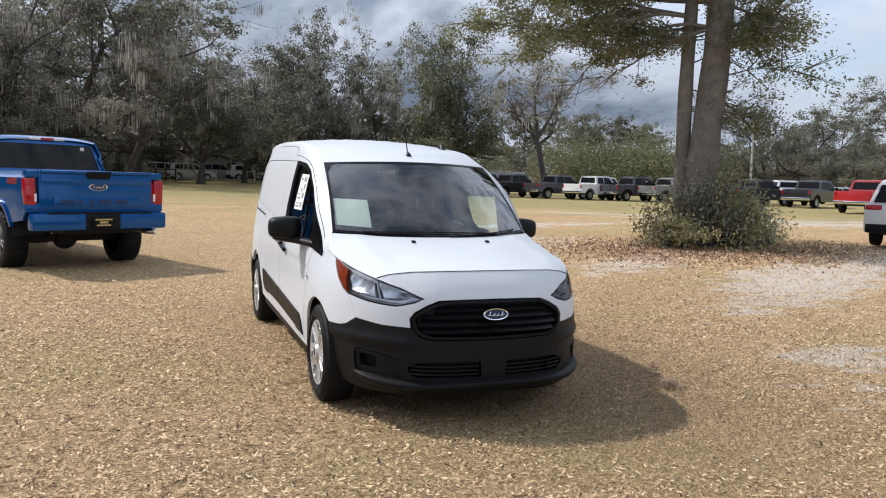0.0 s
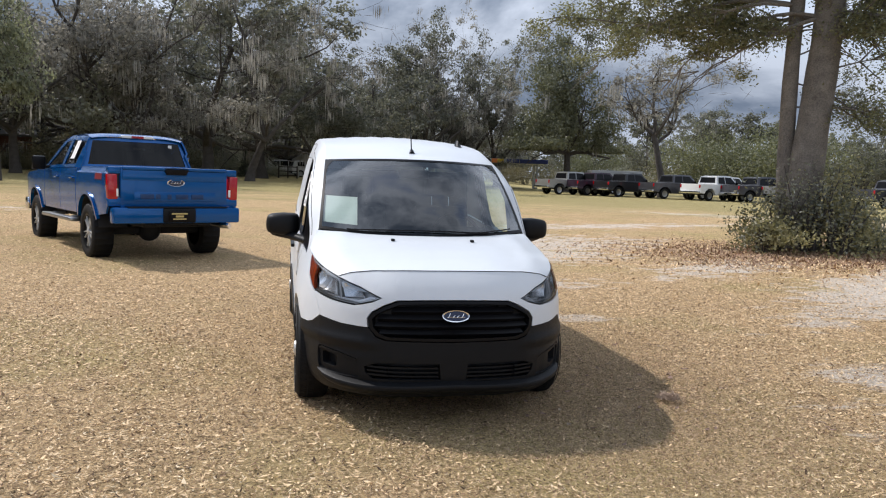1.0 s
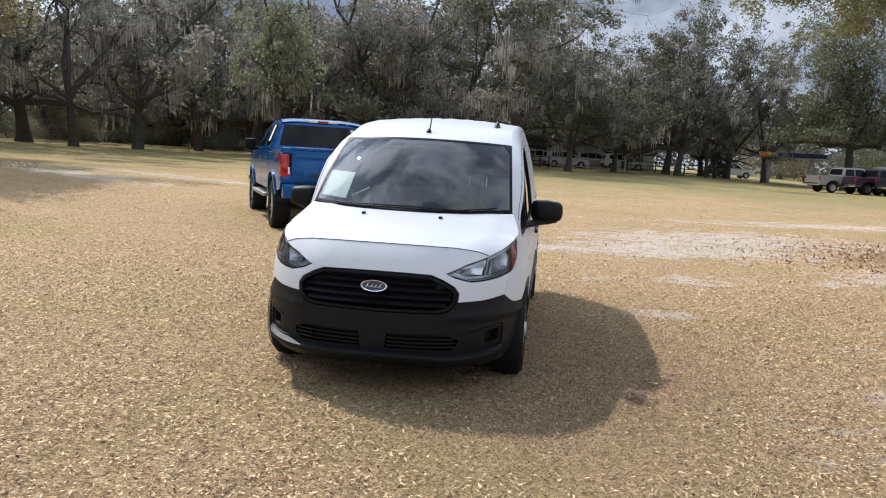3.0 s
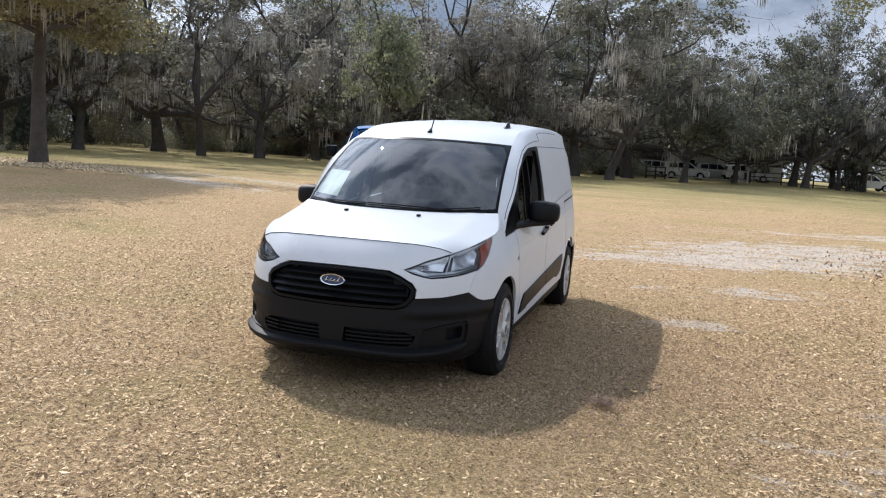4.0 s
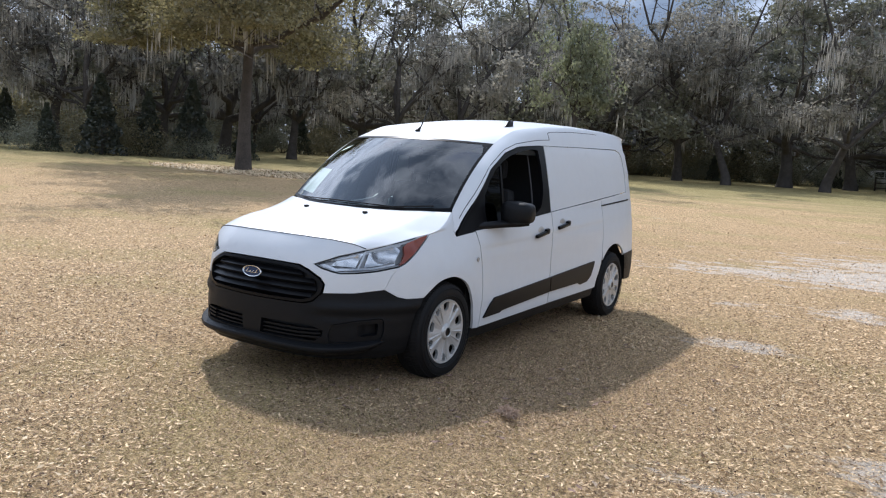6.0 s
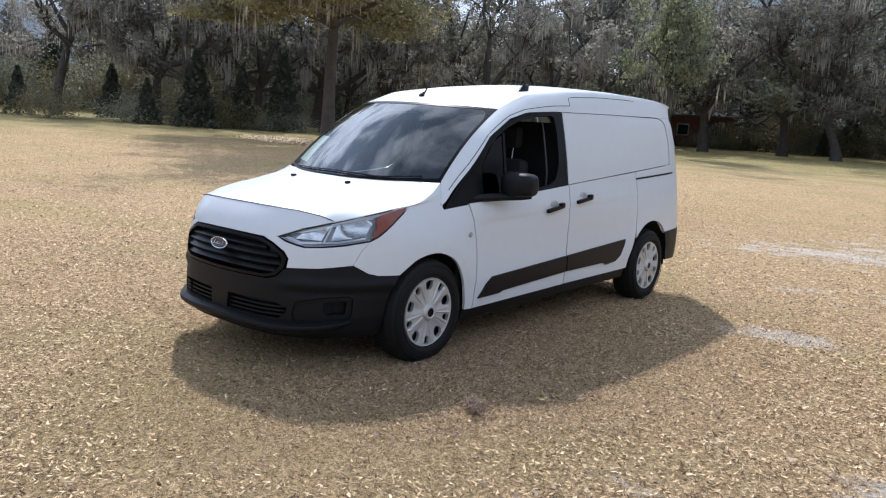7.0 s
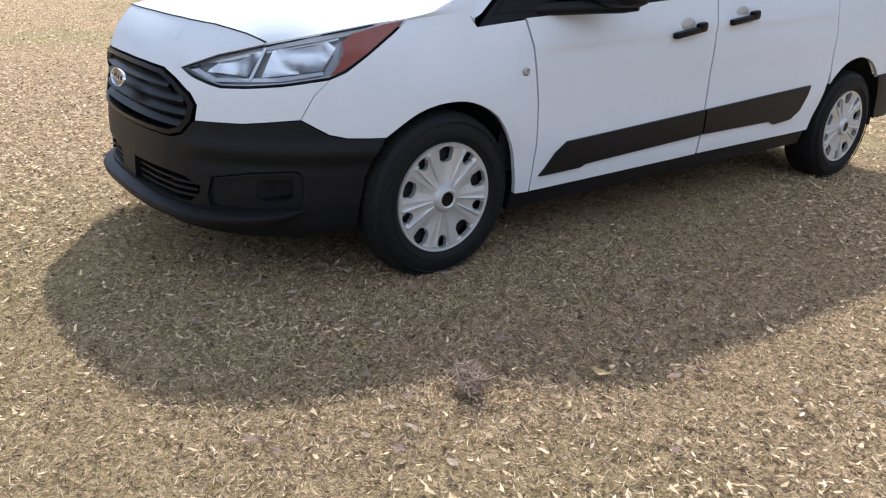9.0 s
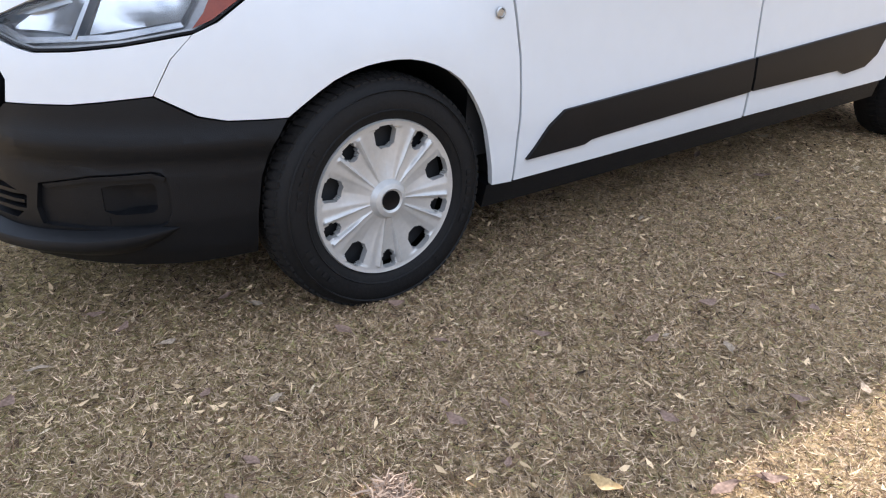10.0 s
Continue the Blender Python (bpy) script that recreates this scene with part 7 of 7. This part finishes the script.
def rail_fence(az0, az1, dist, material, label, rails=3, h=1.1):
    f = holder("fence", label, "fence")
    p0, p1 = at(az0, dist, 0).translation, at(az1, dist, 0).translation
    n = max(2, int((p1 - p0).length / 2.6))
    for k in range(n + 1):
        p = p0.lerp(p1, k / n)
        bm = bmesh.new()
        box(bm, p.x, p.y, ground_z(p.x, p.y) + h / 2, 0.12, 0.12, h + 0.1, 0.01)
        part("post", bm, material, f)
        if k < n:
            q = p0.lerp(p1, (k + 1) / n)
            for r in range(rails):
                z = 0.25 + r * (h - 0.3) / max(1, rails - 1)
                bm = bmesh.new()
                tube(bm, [(p.x, p.y, ground_z(p.x, p.y) + z), (q.x, q.y, ground_z(q.x, q.y) + z)], [0.055, 0.055], 4)
                part("rail", bm, material, f, smooth=False)
    return f


rail_fence(1.2, 6.5, 77, FENCE_WHITE, "white rail fence between the oak trunks", 2)
rail_fence(6.6, 12.5, 79, FENCE_DARK, "dark timber rail fence under the oaks", 3)
rail_fence(-0.2, 1.1, 74, FENCE_DARK, "dark timber rail fence beside the white one", 3)

can = holder("fuel_canopy", "fuel station canopy with blue and orange fascia on white posts", "canopy", m=at(17.2, 84, 190) @ Matrix.Scale(0.66, 4))
bm = bmesh.new()
box(bm, 0, 0, 4.3, 9, 6, 0.7, 0.03)
roofc = part("canopy_roof", bm, SIDING, can)
for x, w, mm in ((1.2, 6.6, CANOPY_BLUE), (-3.1, 1.0, CANOPY_YELLOW), (-4.05, 0.9, CANOPY_ORANGE)):
    bm = bmesh.new()
    box(bm, x, -3.03, 4.3, w, 0.05, 0.66, 0.01)
    part("fascia", bm, mm, roofc)
for x in (-3, 3):
    for y in (-1.8, 1.8):
        bm = bmesh.new()
        box(bm, x, y, 2.0, 0.3, 0.3, 4.0, 0.03)
        part("post", bm, SIDING, can)
for x in (-3, 3):
    bm = bmesh.new()
    box(bm, x, -0.2, 0.9, 0.7, 0.5, 1.8, 0.05)
    part("pump", bm, SIDING, can)
trailer = holder("box_trailer", "long silver box trailer parked behind the pickups", "trailer", m=at(24.2, 72, 100))
bm = bmesh.new()
box(bm, 0, 0, 1.45, 2.1, 4.6, 1.35, 0.05)
part("box_body", bm, P_SILVER, trailer)
bm = bmesh.new()
box(bm, 0, 0, 0.72, 2.0, 4.6, 0.14, 0.02)
tube(bm, [(0, -2.2, 0.7), (0, -3.4, 0.6)], [0.06, 0.06], 6)
part("chassis", bm, CABIN, trailer)
small_wheels(trailer, (0.2, 1.1), 0.36, 1.05)

pole = holder("light_pole", "tall light pole with two white lamp heads", "light pole", m=at(42.5, 84, 222, eye=eye0))
bm = bmesh.new()
tube(bm, [(0, 0, -0.2), (0, 0, 4), (0, 0, 8.2)], [0.13, 0.11, 0.08], 10)
part("mast", bm, CONCRETE, pole)
for s in (1, -1):
    bm = bmesh.new()
    tube(bm, [(0, 0, 7.3), (s * 0.6, 0, 7.5)], [0.04, 0.04], 6)
    box(bm, s * 0.95, 0, 7.55, 0.6, 0.45, 0.7, 0.06)
    part("lamp_head", bm, SIDING, pole)


# ---- bits on the ground: dry leaves, straw and chips ----
def litter(name, n, region, size, material, label, seed, stand=0.25, aspect=0.5, curl=0.25):
    """Loose dry bits lying on the field inside a region."""
    rng = np.random.default_rng(seed)
    x, y = region(rng, n)
    n = len(x)
    a = rng.uniform(0, 2 * math.pi, n)
    s = rng.uniform(0.45, 1.5, n) * size
    d = np.stack([np.cos(a), np.sin(a), rng.normal(0, stand, n)], 1) * s[:, None] * 0.5
    e = np.stack([-np.sin(a), np.cos(a), rng.normal(0, stand, n)], 1) * s[:, None] * 0.5 * aspect
    z = np.array([ground_z(p, q) for p, q in zip(x, y)]) + 0.010 + rng.uniform(0, 0.012, n)
    c = np.stack([x, y, z], 1)
    up = np.zeros((n, 3))
    up[:, 2] = s * curl * rng.uniform(0, 1, n)
    v = np.stack([c - d + up, c + e * rng.uniform(0.5, 1.2, (n, 1)) + d * rng.uniform(-0.6, 0.6, (n, 1)), c + d + up * rng.uniform(0, 1, (n, 1)), c - e * rng.uniform(0.5, 1.2, (n, 1)) + d * rng.uniform(-0.6, 0.6, (n, 1))], 1)
    v[:, :, 2] = np.maximum(v[:, :, 2], z[:, None] - 0.008)
    me = bpy.data.meshes.new(name)
    me.vertices.add(4 * n)
    me.vertices.foreach_set("co", v.reshape(-1, 3).ravel())
    me.loops.add(4 * n)
    me.loops.foreach_set("vertex_index", np.arange(4 * n, dtype=np.int32))
    me.polygons.add(n)
    me.polygons.foreach_set("loop_start", np.arange(0, 4 * n, 4, dtype=np.int32))
    me.update(calc_edges=True)
    me.materials.append(material)
    return tagged(new(name, me), label, "leaf litter", kind="stuff")


def disc(cx, cy, rx, ry):
    def pick(rng, n):
        r, a = np.sqrt(rng.uniform(0, 1, n)), rng.uniform(0, 2 * math.pi, n)
        return cx + rx * r * np.cos(a), cy + ry * r * np.sin(a)
    return pick


def rect(x0, x1, y0, y1, feather=1.6, thin=0.15):
    """Points that thin out towards the region's rim, drift into patches, and lie thinner beside the van, which deepens
    its shadow.
    """
    def pick(rng, n):
        x, y = rng.uniform(x0 - feather, x1 + feather, n), rng.uniform(y0 - feather, y1 + feather, n)
        e = np.minimum(np.minimum(x - x0, x1 - x), np.minimum(y - y0, y1 - y)) / feather + 1
        drift = np.sin(1.9 * x + 0.8 * y) * np.sin(1.3 * y - 0.7 * x + 2) + 0.7 * np.sin(3.7 * x - 2.1 * y) * np.sin(2.9 * y + 1.7 * x) + 0.5 * np.sin(7.1 * x + 5 * y) * np.sin(6.3 * y - 4 * x)
        keep = np.clip(e, 0, 2) / 2 * np.clip(0.82 + 0.2 * drift, 0.4, 1.0)
        # ellipse over the van's shadow, thinned so the ground there reads darker
        beside = ((x - 0.9) / 1.35) ** 2 + ((y - 0.1) / 2.2) ** 2 < rng.uniform(0.7, 1.1, n)
        keep = np.where(beside, keep * thin, keep)
        ok = rng.uniform(0, 1, n) < keep
        return x[ok], y[ok]
    return pick


def fan(near, far, x0=1.0, y0=-4.0):
    """Points all over the field before the camera, thicker close by."""
    def pick(rng, n):
        r, a = near + (far - near) * rng.uniform(0, 1, n) ** 1.25, np.radians(rng.uniform(-85, 65, n))
        x, y = x0 + r * np.sin(a), y0 + r * np.cos(a)
        beside = (x > -1.5) & (x < 2.6) & (y < 4.5)
        ok = (rng.uniform(0, 1, n) < np.clip((r - near) / 5.0, 0, 1)) & ~beside
        return x[ok], y[ok]
    return pick


def drift(cx, cy, sx, sy):
    """Points that thin out evenly from a middle, with no rim."""
    return lambda rng, n: (rng.normal(cx, sx, n), rng.normal(cy, sy, n))


LEAF_PALE = mat("bleached_leaf", (0.55, 0.42, 0.26), 0.75, vary=0.2, scale=3, island=0.9, color2=(0.92, 0.74, 0.50), spec=0.3)
LEAF_TAN = mat("dry_tan_leaf", (0.25, 0.145, 0.066), 0.8, vary=0.3, scale=3, island=0.95, color2=(1.0, 0.73, 0.44), spec=0.3)
LEAF_BROWN = mat("dry_brown_leaf", (0.030, 0.018, 0.011), 0.85, vary=0.4, scale=3, island=0.85, color2=(0.25, 0.15, 0.085), spec=0.3)
STRAW = mat("dead_grass_blade", (0.20, 0.125, 0.060), 0.9, vary=0.3, scale=3, island=0.9, color2=(0.98, 0.74, 0.44), spec=0.2)
STRAW_GREY = mat("grey_grass_blade", (0.17, 0.112, 0.068), 0.9, vary=0.3, scale=3, island=0.9, color2=(0.95, 0.70, 0.47), spec=0.2)
STRAW_GREEN = mat("olive_grass_blade", (0.10, 0.095, 0.032), 0.9, vary=0.3, scale=3, island=0.9, color2=(0.50, 0.43, 0.18), spec=0.2)
litter("leaf_litter", 190000, rect(-4.5, 5.5, -5.0, 4.5, thin=0.25), 0.026, LEAF_TAN, "small tan dry leaf bits strewn over the grass", 1, stand=0.24, aspect=0.42, curl=0.2)
litter("leaf_litter", 105000, rect(-4.5, 5.5, -5.0, 4.5, thin=0.5), 0.023, LEAF_BROWN, "small brown dry leaf bits strewn over the grass", 2, stand=0.26, aspect=0.45, curl=0.15)
litter("straw", 330000, rect(-3.0, 4.5, -4.8, 3.5, thin=0.35), 0.029, STRAW, "short dead grass blades covering the field", 3, stand=0.26, aspect=0.085, curl=0.25)
litter("straw", 190000, drift(1.05, 0.15, 0.80, 1.25), 0.020, STRAW_GREY, "fine dead grass beside the van", 11, stand=0.38, aspect=0.075, curl=0.3)
litter("straw", 40000, drift(1.05, 0.15, 0.80, 1.25), 0.022, STRAW_GREEN, "fine olive grass beside the van", 13, stand=0.5, aspect=0.07, curl=0.3)
litter("straw", 36000, drift(1.05, 0.15, 0.80, 1.25), 0.018, LEAF_BROWN, "fine brown grass bits beside the van", 12, stand=0.3, aspect=0.2, curl=0.2)
litter("leaf_litter", 270000, fan(5.0, 32.0), 0.036, LEAF_TAN, "dry leaf bits over the farther grass", 4, stand=0.2, curl=0.15)
litter("leaf_litter", 900, rect(-4, 5, -5, 3, thin=0.05), 0.042, LEAF_PALE, "larger curled dry leaves lying about", 5, stand=0.25, curl=0.4)
litter("leaf_litter", 2200, rect(-4, 5, -5, 3), 0.036, LEAF_BROWN, "larger curled brown leaves lying about", 6, stand=0.25, curl=0.4)
litter("leaf_litter", 52000, rect(-4.5, 5.5, -5.0, 4.5, thin=0.02), 0.022, LEAF_PALE, "bleached leaf chips strewn over the grass", 15, stand=0.2, aspect=0.42, curl=0.12)
LEAF_RED = mat("fallen_oak_leaf", (0.26, 0.155, 0.095), 0.85, vary=0.4, scale=3, island=0.85, color2=(0.50, 0.33, 0.22), spec=0.3)
litter("leaf_litter", 11000, lambda rng, n: (rng.normal(10.2, 1.9, n), rng.normal(9.2, 1.25, n)), 0.07, LEAF_RED, "thick drift of fallen brown leaves under the oak", 7, stand=0.5, curl=0.5)
litter("leaf_litter", 9000, lambda rng, n: (rng.normal(9.8, 2.4, n), rng.normal(9.0, 1.6, n)), 0.06, LEAF_TAN, "pale dry leaves round the oak's drift", 9, stand=0.4, curl=0.4)
litter("leaf_litter", 9000, disc(-23.0, 20.0, 5.5, 2.6), 0.12, LEAF_PALE, "pale fallen leaves round the lone tree", 8, stand=0.4)


def dry_clump(x, y, seed):
    """A small knot of dry moss with a curled leaf."""
    rng = np.random.default_rng(seed)
    bm = bmesh.new()
    for k in range(190):
        a = rng.uniform(0, 2 * math.pi)
        p = np.array([rng.normal(0, 0.017), rng.normal(0, 0.017), 0.012 + abs(rng.normal(0, 0.012))])
        d = np.array([math.cos(a), math.sin(a), rng.normal(0.2, 0.5)])
        d /= np.linalg.norm(d)
        q = [p + d * s + rng.normal(0, 0.006, 3) for s in (0, 0.016, 0.032)]
        for w in q:
            w[2] = max(w[2], 0.006)
        tube(bm, [tuple(w) for w in q], [0.0026, 0.0022, 0.0012], 3, cap=False)
    ob = tagged(finish("moss_clump", bm, MOSS_DRY), "small tangled clump of dry fallen moss on the grass", "moss clump")
    ob.matrix_basis = Matrix.Translation((x, y, 0.006))
    return ob


MOSS_DRY = mat("dry_moss", (0.38, 0.28, 0.21), 0.95, vary=0.4, island=0.6)
dry_clump(1.60, -0.445, 1)
dry_clump(1.66, -0.47, 2)
LEAF_PINK = mat("pinkish_brown_leaf", (0.20, 0.125, 0.095), 0.8, vary=0.3, scale=14, color2=(0.40, 0.27, 0.20), spec=0.3)
LEAF_ASH = mat("grey_tan_leaf", (0.30, 0.225, 0.16), 0.8, vary=0.3, scale=14, color2=(0.55, 0.43, 0.31), spec=0.3)
LEAF_GOLD = mat("golden_dry_leaf", (0.42, 0.27, 0.12), 0.75, vary=0.25, scale=14, color2=(0.75, 0.52, 0.26), spec=0.3)


def fallen_leaf(material, label, sz, seed):
    """A curled dry leaf with a wavy rim, a fold along its midrib and a stalk."""
    r = random.Random(seed)
    ph, tw, cup = r.uniform(0, 6), r.uniform(-0.5, 0.5), r.uniform(0.2, 0.6)
    rows = []
    for i in range(11):
        u = i / 5 - 1
        half = 0.46 * max(0.03, 1 - u * u) ** 0.6 * (1 + 0.22 * math.sin(5 * u + ph) * (1 - abs(u)))
        row = []
        for j in range(7):
            v = j / 3 - 1
            row.append((sz * u, sz * half * v + sz * 0.12 * u * u, 0.006 + sz * (cup * 0.35 * u * u + 0.22 * abs(v) * half + 0.06 * math.sin(4 * u + 3 * v + ph) + tw * 0.12 * u * v + 0.12)))
        rows.append(row)
    ob = finish("fallen_leaf", patch(rows), material)
    bm = bmesh.new()
    z0 = 0.006 + sz * (cup * 0.35 + 0.12)
    tube(bm, [(-sz, sz * 0.12, z0), (-sz * 1.25, sz * 0.16, z0 * 0.8), (-sz * 1.45, sz * 0.12, 0.008)], [0.0016, 0.0013, 0.001], 5)
    part("stalk", bm, material, ob)
    return tagged(ob, label, "leaf", "leaves on the grass")


leaf_kinds = [fallen_leaf(LEAF_PINK, "curled pinkish brown dry leaf on the grass", 0.026, 1), fallen_leaf(LEAF_ASH, "curled grey tan dry leaf on the grass", 0.024, 2), fallen_leaf(LEAF_PINK, "twisted reddish brown dry leaf on the grass", 0.030, 3), fallen_leaf(LEAF_GOLD, "golden tan dry leaf on the grass", 0.034, 4)]
for ob, (x, y, rot) in zip(leaf_kinds, ((1.30, 0.20, 40), (1.62, 0.55, 150), (1.47, -0.20, 10), (1.80, -0.085, 20))):
    ob.matrix_basis = pose(x, y, 0.004, 0, 0, rot)
rl = random.Random(9)
for k in range(64):
    x, y = rl.uniform(0.5, 2.6), rl.uniform(-1.3, 2.0)
    big = rl.uniform(0.6, 1.15)
    copy_thing(leaf_kinds[k % 3], pose(x, y, 0.004, rl.uniform(-12, 12), rl.uniform(-12, 12), rl.uniform(0, 360)) @ Matrix.Scale(big, 4))
